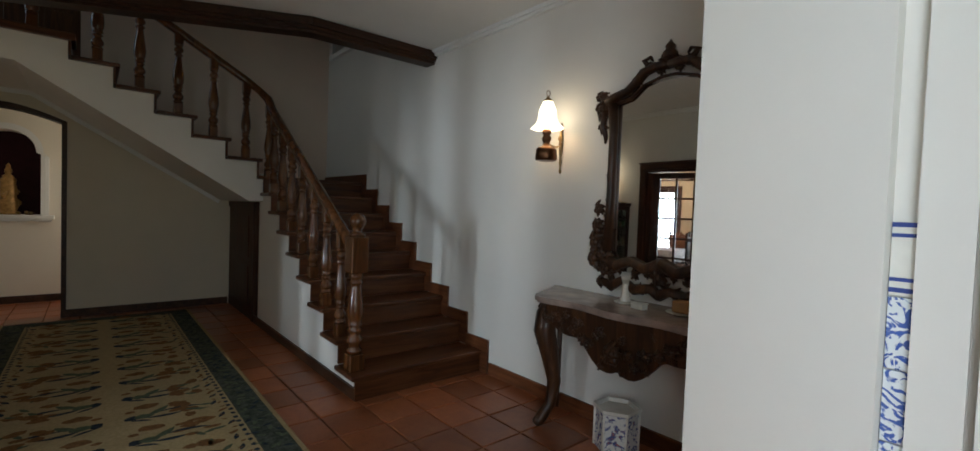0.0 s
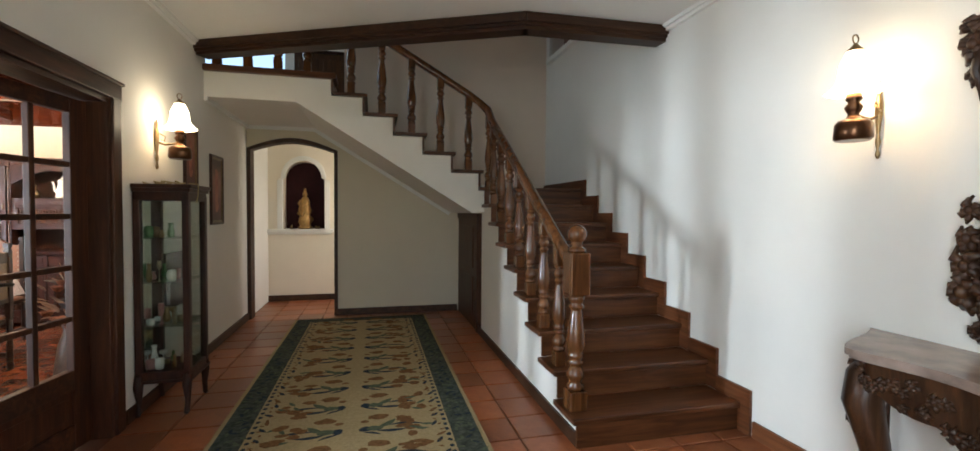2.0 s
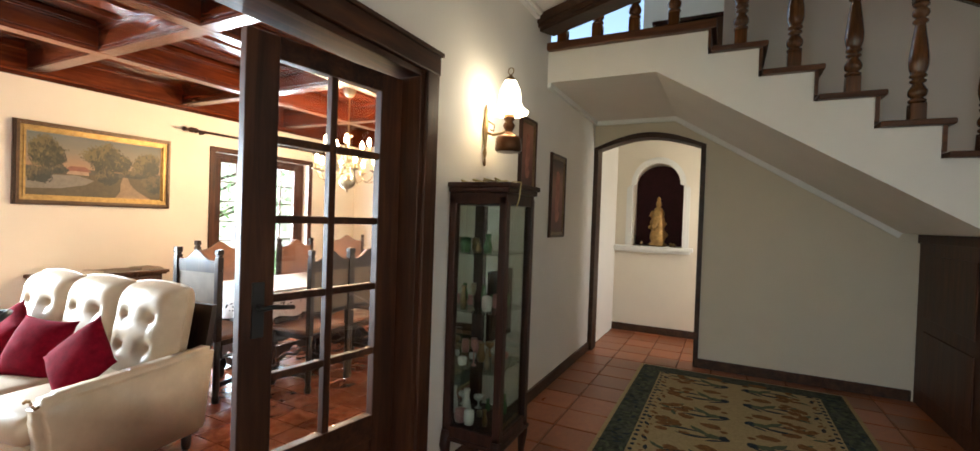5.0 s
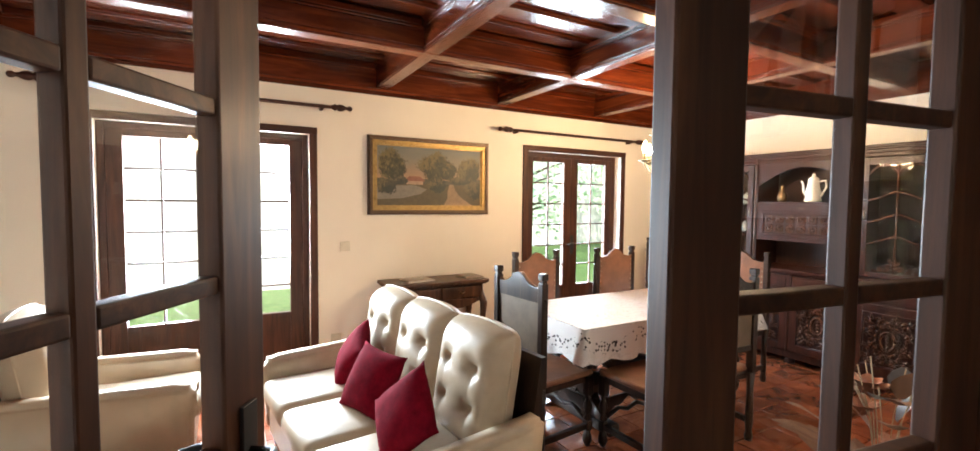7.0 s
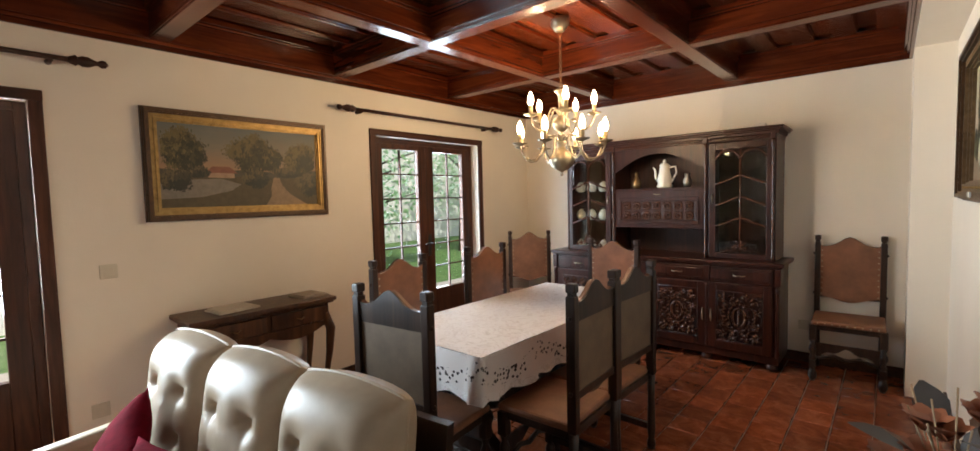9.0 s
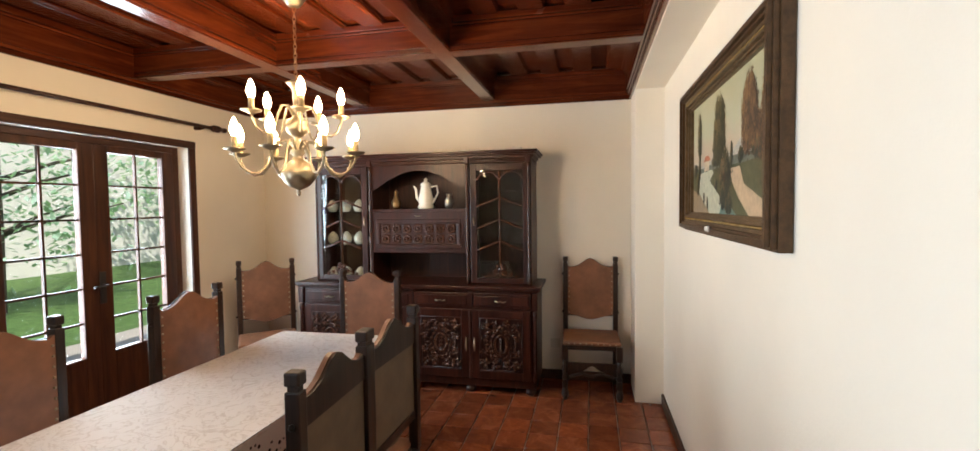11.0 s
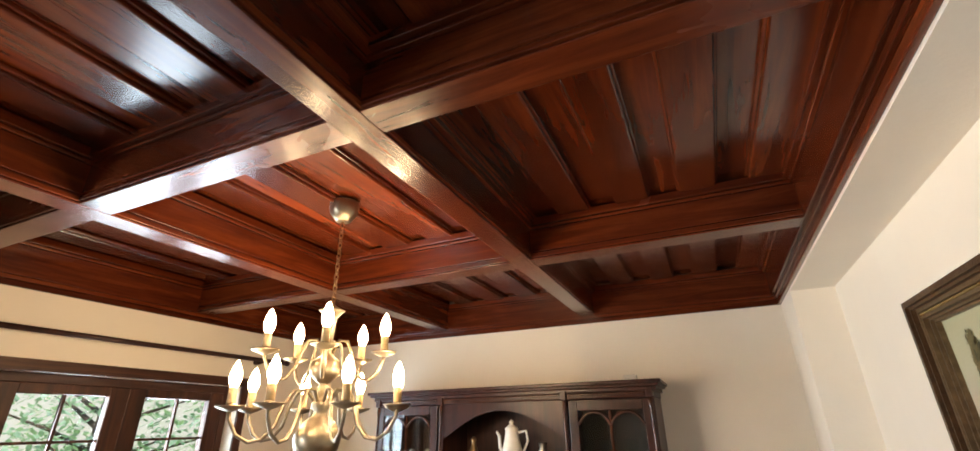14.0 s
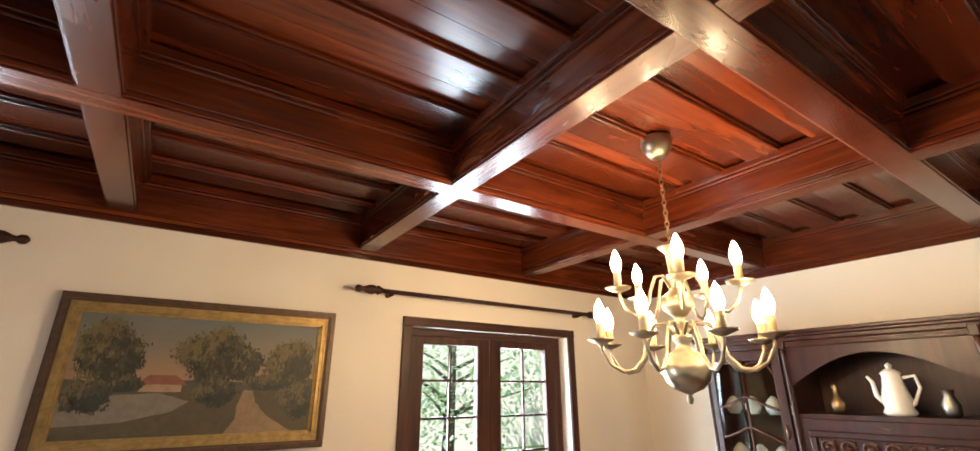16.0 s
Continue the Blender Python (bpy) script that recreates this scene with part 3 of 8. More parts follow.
# stepped skirting up the east wall
for k in range(1, 10):
    y, z = Y1 - 0.10 + RUN * (k - 1), k * RISE
    ye = y + RUN if k < 9 else WELL
    part("wall_skirting", prism(bmesh.new(), [(y, z - RISE), (y + 0.1, z - RISE), (ye, z - 0.001), (ye, z + 0.1), (y, z + 0.1)], HX1 - 0.02, HX1, "x"), M_SKIRT, stair, "reddish stepped wall skirting")
# turned balusters
def baluster_mesh(h):
    bm = boxes((-0.037, 0.037, -0.037, 0.037, 0, 0.10), (-0.036, 0.036, -0.036, 0.036, h - 0.12, h), bevel=0.004)
    a, b = 0.10, h - 0.12
    L = b - a
    prof = [(0.031, 0.0), (0.042, 0.015), (0.043, 0.035), (0.030, 0.05), (0.028, 0.058), (0.040, 0.072), (0.046, 0.10), (0.045, 0.13), (0.034, 0.165), (0.026, 0.19), (0.025, 0.20), (0.038, 0.212), (0.040, 0.228), (0.027, 0.243),
            (0.027, 0.252), (0.041, 0.266), (0.041, 0.282), (0.034, 0.297), (0.041, 0.33), (0.047, 0.38), (0.048, 0.43), (0.045, 0.50), (0.038, 0.60), (0.031, 0.69), (0.026, 0.76),
            (0.024, 0.79), (0.036, 0.803), (0.037, 0.822), (0.024, 0.838), (0.024, 0.85), (0.036, 0.87), (0.041, 0.895), (0.037, 0.925), (0.026, 0.945), (0.026, 0.955), (0.038, 0.97), (0.038, 0.985), (0.030, 1.0)]
    lathe(bm, [(r, a + L * u) for r, u in prof], 16)
    me = bpy.data.meshes.new("baluster")
    bm.normal_update()
    bm.to_mesh(me)
    bm.free()
    me.materials.append(M_TURNED)
    return me


bal = baluster_mesh(0.80)
RX, RY = 1.50, STY + 0.02
SL = RISE / RUN
for k in range(2, 9):
    shared("baluster", bal, stair, pose(RX, Y1 + RUN * (k - 1) + 0.10, k * RISE))
shared("baluster", bal, stair, pose(RX, Y1 + RUN * 8 - 0.0, 9 * RISE - 0.04))
for k in range(10, 15):
    shared("baluster", bal, stair, pose(UX[k - 10] - 0.13, RY, k * RISE))
for x in (-0.35, -0.62, -0.89, -1.16):
    shared("baluster", bal, stair, pose(x, RY, LAND))
# newel
bm = boxes((-0.058, 0.058, -0.058, 0.058, 0, 0.12), (-0.064, 0.064, -0.064, 0.064, 0.71, 0.97), bevel=0.008)
lathe(bm, [(0.04, 0.12), (0.054, 0.135), (0.055, 0.15), (0.038, 0.165), (0.042, 0.18), (0.055, 0.205), (0.056, 0.225), (0.040, 0.255), (0.034, 0.27), (0.050, 0.285), (0.051, 0.298), (0.036, 0.312), (0.050, 0.33), (0.050, 0.342), (0.044, 0.352), (0.054, 0.38), (0.060, 0.41), (0.060, 0.44), (0.053, 0.50), (0.043, 0.57), (0.036, 0.61),
           (0.034, 0.62), (0.050, 0.632), (0.050, 0.645), (0.034, 0.657), (0.046, 0.67), (0.053, 0.69), (0.045, 0.71)], 18)
lathe(bm, [(0.052, 0.97), (0.058, 0.982), (0.058, 0.992), (0.038, 1.002), (0.030, 1.012), (0.042, 1.022), (0.034, 1.03), (0.050, 1.042), (0.060, 1.065), (0.0615, 1.085), (0.056, 1.108), (0.040, 1.128), (0.018, 1.14), (0.0, 1.143)], 18)
nw = part("newel_post", bm, M_TURNED, stair, "thick turned newel post with a ball top")
nw.matrix_basis = pose(RX, Y1 + 0.13, RISE)
# handrail: up the lower flight, round the corner and along the upper flight
bm = bmesh.new()
rail = [(RX, Y1 + 0.16, RISE + 0.86)]
for k in range(1, 8):
    rail.append((RX, Y1 + 0.16 + RUN * k, RISE + 0.86 + RISE * k))
cz = rail[-1][2]
rail += [(RX - 0.02, STY - 0.10, cz + 0.14), (RX - 0.09, STY - 0.02, cz + 0.23), (RX - 0.22, RY, cz + 0.33)]
sx, sz = rail[-1][0], rail[-1][2]
for k in range(1, 5):
    rail.append((sx - 0.305 * k, RY, sz + (13.86 * RISE + 0.80 - sz) * k / 4.0))
ex, ez = rail[-1][0], rail[-1][2]
rail += [(-0.15, RY, LAND + 0.83), (-0.4, RY, LAND + 0.83), (HX0, RY, LAND + 0.83)]
prof = [(-0.035, -0.03), (0.035, -0.03), (0.038, 0.0), (0.03, 0.03), (0.012, 0.042), (-0.012, 0.042), (-0.03, 0.03), (-0.038, 0.0)]
rings = []
rp = [Vector(p) for p in rail]
for i, p in enumerate(rp):
    d = rp[min(i + 1, len(rp) - 1)] - rp[max(i - 1, 0)]
    side = Vector((d.y, -d.x, 0)).normalized()
    up = side.cross(d).normalized()
    rings.append([bm.verts.new(p + side * a + up * b) for a, b in prof])
for a, b in zip(rings, rings[1:]):
    for k in range(len(prof)):
        bm.faces.new((a[k], a[(k + 1) % 8], b[(k + 1) % 8], b[k])).smooth = True
bm.faces.new(rings[0])
bm.faces.new(rings[-1][::-1])
bmesh.ops.recalc_face_normals(bm, faces=bm.faces[:])
part("handrail", bm, M_TURNED, stair, "smooth polished wooden handrail")

# upper landing seen between the balusters
struct("floor_landing", boxes((-4.2, UX[5] - 0.03, STY + 0.3, 8.0, LAND - 0.03, LAND - 0.004), (HX0 - 2.9, HX0 - 0.2, 3.6, STY + 0.3, LAND - 0.03, LAND - 0.004)), M_STAIR, "wooden floor of the upper landing", "floor")
struct("wall_upper", boxes((-4.3, -4.2, 3.6, 8.0, 2.8, TOP), (-4.2, -2.6, 7.9, 8.0, LAND, TOP), (-0.95, HX1, 7.9, 8.0, LAND, TOP), (-2.6, -0.95, 7.9, 8.0, LAND, 3.0), (-2.6, -0.95, 7.9, 8.0, 4.3, TOP), (-4.2, HX1 + 0.2, 3.5, 3.6, HZ + 0.25, TOP)), M_PLASTER, "plain white walls of the upper floor", "wall")

# ---- double door between hall and dining room ----
bm = boxes((DX1 + 0.01, HX0 + 0.012, DOOR_Y0, DOOR_Y0 + 0.06, 0, DOOR_Z), (DX1 + 0.01, HX0 + 0.012, DOOR_Y1 - 0.06, DOOR_Y1, 0, DOOR_Z), bevel=0.004)
for x0, x1 in ((HX0, HX0 + 0.03),):
    box(bm, x0, x1, DOOR_Y0 - 0.07, DOOR_Y0 + 0.03, 0, DOOR_Z + 0.075, 0.008)
    box(bm, x0, x1, DOOR_Y1 - 0.03, DOOR_Y1 + 0.07, 0, DOOR_Z + 0.075, 0.008)
tagged(mesh_ob("door_frame_upright", bm, M_DOOR), "dark varnished wooden door lining", "door frame", kind="structure")
bm = boxes((DX1 + 0.01, HX0 + 0.012, DOOR_Y0 + 0.06, DOOR_Y1 - 0.06, DOOR_Z - 0.06, DOOR_Z), bevel=0.004)
for x0, x1 in ((HX0, HX0 + 0.033),):
    box(bm, x0, x1, DOOR_Y0 - 0.075, DOOR_Y1 + 0.075, DOOR_Z - 0.03, DOOR_Z + 0.07, 0.008)
box(bm, HX0, HX0 + 0.045, DOOR_Y0 - 0.085, DOOR_Y1 + 0.085, DOOR_Z + 0.065, DOOR_Z + 0.085, 0.004)
tagged(mesh_ob("door_frame_head", bm, M_DOOR_X), "dark moulded wooden door head", "door frame", kind="structure")


def glazed_leaf(name, m, label, width):
    """Door leaf from the hinge at 0 along +x, 44 mm thick, two by five panes over a panel."""
    d = thing(name, m, label, "door")
    H, st, t = 2.03, 0.125, 0.022
    part("stile", boxes((0, st, -t, t, 0.01, H), bevel=0.005), M_DOOR, d)
    part("stile", boxes((width - st, width, -t, t, 0.01, H), bevel=0.005), M_DOOR, d)
    part("top_rail", boxes((st, width - st, -t, t, H - 0.085, H), bevel=0.004), M_DOOR_X, d)
    part("bottom_rail", boxes((st, width - st, -t, t, 0.01, 0.16), (st, width - st, -t, t, 0.36, 0.475), bevel=0.004), M_DOOR_X, d)
    part("panel", boxes((st, width - st, -0.008, 0.008, 0.16, 0.36), (st + 0.04, width - st - 0.04, -0.014, 0.014, 0.2, 0.32), bevel=0.003), M_DOOR, d)
    z0, z1 = 0.475, H - 0.085
    mid = width / 2
    part("glazing_bar", boxes((mid - 0.016, mid + 0.016, -0.017, 0.017, z0, z1), bevel=0.004), M_DOOR, d)
    step = (z1 - z0) / 5
    for k in range(1, 5):
        part("glazing_bar", boxes((st, mid - 0.016, -0.0165, 0.0165, z0 + k * step - 0.015, z0 + k * step + 0.015), (mid + 0.016, width - st, -0.0165, 0.0165, z0 + k * step - 0.015, z0 + k * step + 0.015), bevel=0.004), M_DOOR_X, d)
    for k in range(5):
        for a, b in ((st, mid - 0.016), (mid + 0.016, width - st)):
            p = part("pane", boxes((a - 0.004, b + 0.004, -0.002, 0.002, z0 + k * step + 0.011, z0 + (k + 1) * step - 0.011)), M_GLASS, d)
            p.visible_shadow = False
    for s in (-1, 1):
        bm = boxes((width - 0.085, width - 0.04, s * t, s * (t + 0.008), 0.93, 1.13), bevel=0.002) if s > 0 else boxes((width - 0.085, width - 0.04, s * (t + 0.008), s * t, 0.93, 1.13), bevel=0.002)
        tube(bm, [(width - 0.0625, s * t, 1.04), (width - 0.0625, s * (t + 0.05), 1.04), (width - 0.09, s * (t + 0.06), 1.045), (width - 0.17, s * (t + 0.058), 1.035)], 0.009)
        part("door_handle", bm, M_BLACK, d, "dark iron lever handle on a plate")
    return d


LW = 0.735
glazed_leaf("glazed_door", pose(-1.38, DOOR_Y1 - 0.064, 0, 0, 0, -98.6), "slightly open leaf of a dark wooden double door with ten panes", LW)
glazed_leaf("glazed_door", pose(-1.45, DOOR_Y0 + 0.065, 0, 0, 0, 147.5), "open leaf of a dark wooden double door with ten panes", LW)


# ---- garden doors ----
def garden_door(name, y0, y1, label, cols, group):
    d = thing(name, pose(DX0 - 0.12, y0, 0), label, "garden door", group)
    w, H = y1 - y0, WZ
    for ya, yb in ((0.001, 0.05), (w - 0.05, w - 0.001)):
        part("frame_upright", boxes((-0.10, 0.022, ya, yb, 0, H - 0.001), bevel=0.004), M_DOOR, d)
    part("frame_head", boxes((-0.10, 0.022, 0.05, w - 0.05, H - 0.05, H - 0.001), bevel=0.004), M_DOOR_X, d)
    for ya, yb in ((-0.055, 0.006), (w - 0.006, w + 0.055)):
        part("architrave", boxes((0.121, 0.14, ya, yb, 0, H - 0.006), bevel=0.004), M_DOOR, d)
    part("architrave_head", boxes((0.121, 0.142, -0.057, w + 0.057, H - 0.006, H + 0.052), bevel=0.004), M_DOOR_X, d)
    part("threshold", boxes((-0.10, 0.12, 0.05, w - 0.05, 0, 0.03)), M_MARBLE, d, "pale stone threshold")
    lw = (w - 0.1) / 2
    for s in range(2):
        a = 0.05 + s * lw
        leaf = part("leaf", boxes((-0.03, 0.02, a, a + 0.1, 0.03, H - 0.05), (-0.03, 0.02, a + lw - 0.1, a + lw, 0.03, H - 0.05), (-0.03, 0.02, a + 0.1, a + lw - 0.1, H - 0.10, H - 0.05), (-0.03, 0.02, a + 0.1, a + lw - 0.1, 0.03, 0.55), bevel=0.004), M_DOOR, d)
        z0, z1 = 0.55, H - 0.10
        rows = 6
        for k in range(1, rows):
            z = z0 + (z1 - z0) * k / rows
            part("glazing_bar", boxes((-0.012, 0.008, a + 0.1, a + lw - 0.1, z - 0.007, z + 0.007)), M_DOOR_X, leaf)
        for c in range(1, cols):
            y = a + 0.1 + (lw - 0.2) * c / cols
            part("glazing_bar", boxes((-0.0125, 0.0085, y - 0.007, y + 0.007, z0, z1)), M_DOOR, leaf)
        for k in range(rows):
            for c in range(cols):
                ya = a + 0.1 + (lw - 0.2) * c / cols
                p = part("pane", boxes((-0.004, 0.0, ya + 0.005, ya + (lw - 0.2) / cols - 0.005, z0 + (z1 - z0) * k / rows + 0.005, z0 + (z1 - z0) * (k + 1) / rows - 0.005)), M_GLASS, leaf)
                p.visible_shadow = False
    bm = boxes((0.02, 0.03, w / 2 + 0.005, w / 2 + 0.045, 0.9, 1.12), bevel=0.002)
    tube(bm, [(0.03, w / 2 + 0.025, 1.03), (0.07, w / 2 + 0.025, 1.03), (0.075, w / 2 - 0.07, 1.025)], 0.008)
    part("door_handle", bm, M_BLACK, d, "dark iron lever handle")
    return d


garden_door("garden_door", *W1, "closed glazed garden door of dark wood, bright lawn outside", 2, "garden doors")
garden_door("garden_door", *W2, "closed glazed garden door of dark wood beside the dining table", 2, "garden doors")

# ---- hall things ----
M_RUG = simple("rug_field_wool", (0.40, 0.305, 0.165), 0.95, 0, 0.22, 60, 0.5, 0.1)
M_RUGB = simple("rug_border_wool", (0.07, 0.078, 0.062), 0.95, 0, 0.7, 34, 0.5, 0.1)
M_RUG_BROWN = simple("rug_brown_wool", (0.20, 0.10, 0.04), 0.95, 0, 0.45, 40, 0.5, 0.1)
M_RUG_DARK = simple("rug_blue_wool", (0.03, 0.042, 0.055), 0.95, 0, 0.5, 40, 0.5, 0.1)
M_RUG_GREEN = simple("rug_green_wool", (0.10, 0.12, 0.075), 0.95, 0, 0.4, 40, 0.5, 0.1)


def flat_leaf(bm, x, y, z, ln, w, ang, bend=0.0):
    """A curved pointed leaf lying flat."""
    n_seg, left, right = 6, [], []
    for k in range(n_seg + 1):
        u = k / n_seg
        a = ang + bend * u
        px, py = x + ln * u * math.cos(ang + bend * u * 0.5), y + ln * u * math.sin(ang + bend * u * 0.5)
        h = w * (math.sin(math.pi * min(1, u * 0.94 + 0.06)) + 0.02) * 0.5
        left.append(bm.verts.new((px - h * math.sin(a), py + h * math.cos(a), z)))
        right.append(bm.verts.new((px + h * math.sin(a), py - h * math.cos(a), z)))
    for k in range(n_seg):
        bm.faces.new((right[k], right[k + 1], left[k + 1], left[k]))


def flat_blob(bm, x, y, z, rx, ry, rng, seg=10):
    vs = []
    for k in range(seg):
        r = rng.uniform(0.75, 1.1)
        vs.append(bm.verts.new((x + rx * r * math.cos(2 * math.pi * k / seg), y + ry * r * math.sin(2 * math.pi * k / seg), z)))
    bm.faces.new(vs)


def make_rug():
    x0, x1, y0, y1 = -0.64, 0.94, 1.78, 6.86
    r = thing("rug", pose(0, 0, 0), "long patterned wool rug with cream floral field and green-blue border", "rug")
    part("backing", boxes((x0 - 0.03, x1 + 0.03, y0 - 0.02, y1 + 0.02, 0.001, 0.008), bevel=0.002), M_RUG, r, "cream bound edge")
    bw = 0.17
    part("border", boxes((x0, x0 + bw, y0, y1, 0.008, 0.0105), (x1 - bw, x1, y0, y1, 0.008, 0.0105), (x0 + bw, x1 - bw, y0, y0 + bw, 0.008, 0.0105), (x0 + bw, x1 - bw, y1 - bw, y1, 0.008, 0.0105)), M_RUGB, r, "mottled green-blue border")
    part("field", boxes((x0 + bw, x1 - bw, y0 + bw, y1 - bw, 0.008, 0.0103)), M_RUG, r)
    rng = random.Random(11)
    dark, brown, green, pale = bmesh.new(), bmesh.new(), bmesh.new(), bmesh.new()
    cx, z = (x0 + x1) / 2, 0.0109
    y = y0 + bw + 0.17
    while y < y1 - bw - 0.05:
        for s in (-1, 1):
            def lf(b, dx, dy, ln, w, ang, bend=0.0, zz=0.0):
                a = ang if s > 0 else math.pi - ang
                flat_leaf(b, cx + s * dx, y + dy, z + zz, ln * rng.uniform(0.9, 1.1), w, a, bend * s)
            flat_blob(dark, cx + s * 0.085, y, z, 0.04, 0.042, rng)
            flat_blob(green, cx + s * 0.15, y, z + 0.0003, 0.055, 0.04, rng)
            lf(green, 0.17, 0.01, 0.15, 0.05, 0.5, 0.5)
            lf(dark, 0.16, -0.03, 0.20, 0.035, -0.35, 0.6, 0.0004)
            lf(dark, 0.24, 0.03, 0.22, 0.03, 0.25, -0.8, 0.0004)
            lf(dark, 0.08, -0.04, 0.12, 0.025, -0.2, -0.5)
            flat_blob(brown, cx + s * (0.17 + rng.uniform(-0.01, 0.01)), y + 0.17, z, 0.075, 0.045, rng, 12)
            flat_blob(brown, cx + s * 0.08, y + 0.11, z, 0.03, 0.022, rng)
            for k in range(9):
                flat_blob(brown, cx + s * (0.39 + rng.uniform(-0.09, 0.09)), y + rng.uniform(-0.12, 0.16), z + 0.0002 * k, rng.uniform(0.03, 0.06), rng.uniform(0.02, 0.045), rng)
            for k in range(3):
                lf(green, 0.36 + 0.04 * k, rng.uniform(-0.12, 0.14), 0.09, 0.03, rng.uniform(-1.2, 1.2), 0.3, 0.0006)
            for k in range(3):
                lf(dark if k else brown, 0.52 + rng.uniform(-0.015, 0.02), -0.18 + 0.14 * k, 0.075, 0.028, rng.uniform(0.4, 1.4), 0.3)
        y += 0.37
    yy = y0 + bw + 0.03
    while yy < y1 - bw:
        for s in (-1, 1):
            xx = cx + s * ((x1 - x0) / 2 - bw - 0.025)
            flat_blob(dark, xx, yy, z, 0.017, 0.022, rng, 6)
            flat_leaf(brown, xx - s * 0.05, yy, z, 0.035, 0.018, rng.uniform(0, 3), 0.2)
        yy += 0.072
    yy = y0 + 0.04
    while yy < y1 - 0.03:
        for s in (-1, 1):
            for k in range(2):
                flat_leaf(pale if rng.random() < 0.6 else dark, cx + s * ((x1 - x0) / 2 - 0.04 - 0.07 * k - rng.uniform(0, 0.03)), yy + rng.uniform(-0.02, 0.02), 0.0112, 0.06, 0.025, rng.uniform(0, 6.28), rng.uniform(-1, 1))
        yy += 0.06
    for nm, b, m in (("dark_motif", dark, M_RUG_DARK), ("brown_motif", brown, M_RUG_BROWN), ("green_motif", green, M_RUG_GREEN), ("pale_motif", pale, M_RUG_GREEN)):
        tagged(part(nm, b, m, r), kind="stuff")
    rng2 = random.Random(3)
    bm = bmesh.new()
    for y_ in (y0 - 0.02, y1 + 0.02):
        d = -1 if y_ < 3 else 1
        x = x0 - 0.02
        while x < x1 + 0.02:
            box(bm, x, x + 0.005, min(y_, y_ + d * rng2.uniform(0.02, 0.035)), max(y_, y_ + d * 0.02), 0.001, 0.004)
            x += 0.012
    tagged(part("fringe", bm, M_LINEN, r), kind="stuff")


make_rug()


def wall_lamp(m):
    """Brass oil-lamp bracket; wall behind at x = 0, room towards +x."""
    L = thing("wall_lamp", m, "lit brass oil-lamp style wall light with a white glass tulip shade", "wall lamp", "hall wall lamps")
    bm = bmesh.new()
    lathe(bm, [(0.004, -0.24), (0.010, -0.225), (0.005, -0.20), (0.011, -0.17), (0.006, -0.14), (0.010, -0.1), (0.015, -0.05), (0.014, 0.0), (0.008, 0.03), (0.010, 0.06), (0.003, 0.09)], 10, (0.015, 0))
    part("backplate", bm, M_BRASS_DARK, L)
    bm = bmesh.new()
    tube(bm, [(0.02, 0, -0.06), (0.06, 0, -0.075), (0.11, 0, -0.07), (0.15, 0, -0.055)], 0.007)
    tube(bm, [(0.03, 0, 0.0), (0.06, 0.015, -0.02), (0.05, 0.03, -0.05), (0.03, 0.02, -0.04)], 0.004)
    part("arm", bm, M_BRASS_DARK, L)
    bm = bmesh.new()
    lathe(bm, [(0.062, -0.17), (0.072, -0.16), (0.068, -0.10), (0.055, -0.085), (0.03, -0.08), (0.02, -0.06), (0.028, -0.045), (0.034, -0.03), (0.02, -0.01), (0.03, 0.0), (0.03, 0.025)], 12, (0.155, 0))
    part("oil_font", bm, M_COPPER, L, "dark copper oil font")
    bm = bmesh.new()
    seg = 24
    rings = []
    for i, (r, z) in enumerate([(0.100, 0.03), (0.088, 0.045), (0.070, 0.065), (0.060, 0.09), (0.058, 0.12), (0.054, 0.15), (0.042, 0.175), (0.032, 0.2)]):
        wav = 0.10 * max(0, 1 - i / 2.5)
        rings.append([bm.verts.new((0.155 + r * (1 + wav * math.cos(6 * 2 * math.pi * k / seg)) * math.cos(2 * math.pi * k / seg), r * (1 + wav * math.cos(6 * 2 * math.pi * k / seg)) * math.sin(2 * math.pi * k / seg), z + 0.01 * wav * 10 * math.cos(12 * math.pi * k / seg) * 0.5)) for k in range(seg)])
    for a, b in zip(rings, rings[1:]):
        for k in range(seg):
            bm.faces.new((a[k], a[(k + 1) % seg], b[(k + 1) % seg], b[k])).smooth = True
    sh = part("shade", bm, M_SHADE, L, "glowing white fluted glass shade")
    sh.visible_shadow = False
    bm = bmesh.new()
    lathe(bm, [(0.03, 0.198), (0.032, 0.205), (0.012, 0.225), (0.006, 0.235)], 12, (0.155, 0))
    tube(bm, [(0.155 + 0.016 * math.sin(a), 0.0, 0.252 + 0.018 * math.cos(a)) for a in [2 * math.pi * k / 12 for k in range(13)]], 0.003, 6)
    part("cap_ring", bm, M_BRASS_DARK, L)
    d = bpy.data.lights.new("wall_lamp_bulb", "POINT")
    d.energy, d.color, d.shadow_soft_size = 0.85, (1.0, 0.84, 0.60), 0.045
    lb = new("wall_lamp_bulb", d)
    lb.parent = L
    lb.matrix_basis = pose(0.155, 0, 0.10)
    return L


LAMP_SIZE = Matrix.Diagonal((1.08, 1.08, 1.1, 1.0))
wall_lamp(pose(HX1, 2.26, 1.925, 0, 0, 180) @ LAMP_SIZE)
wall_lamp(pose(HX0, 4.50, 1.96, 0, 0, 0) @ LAMP_SIZE)


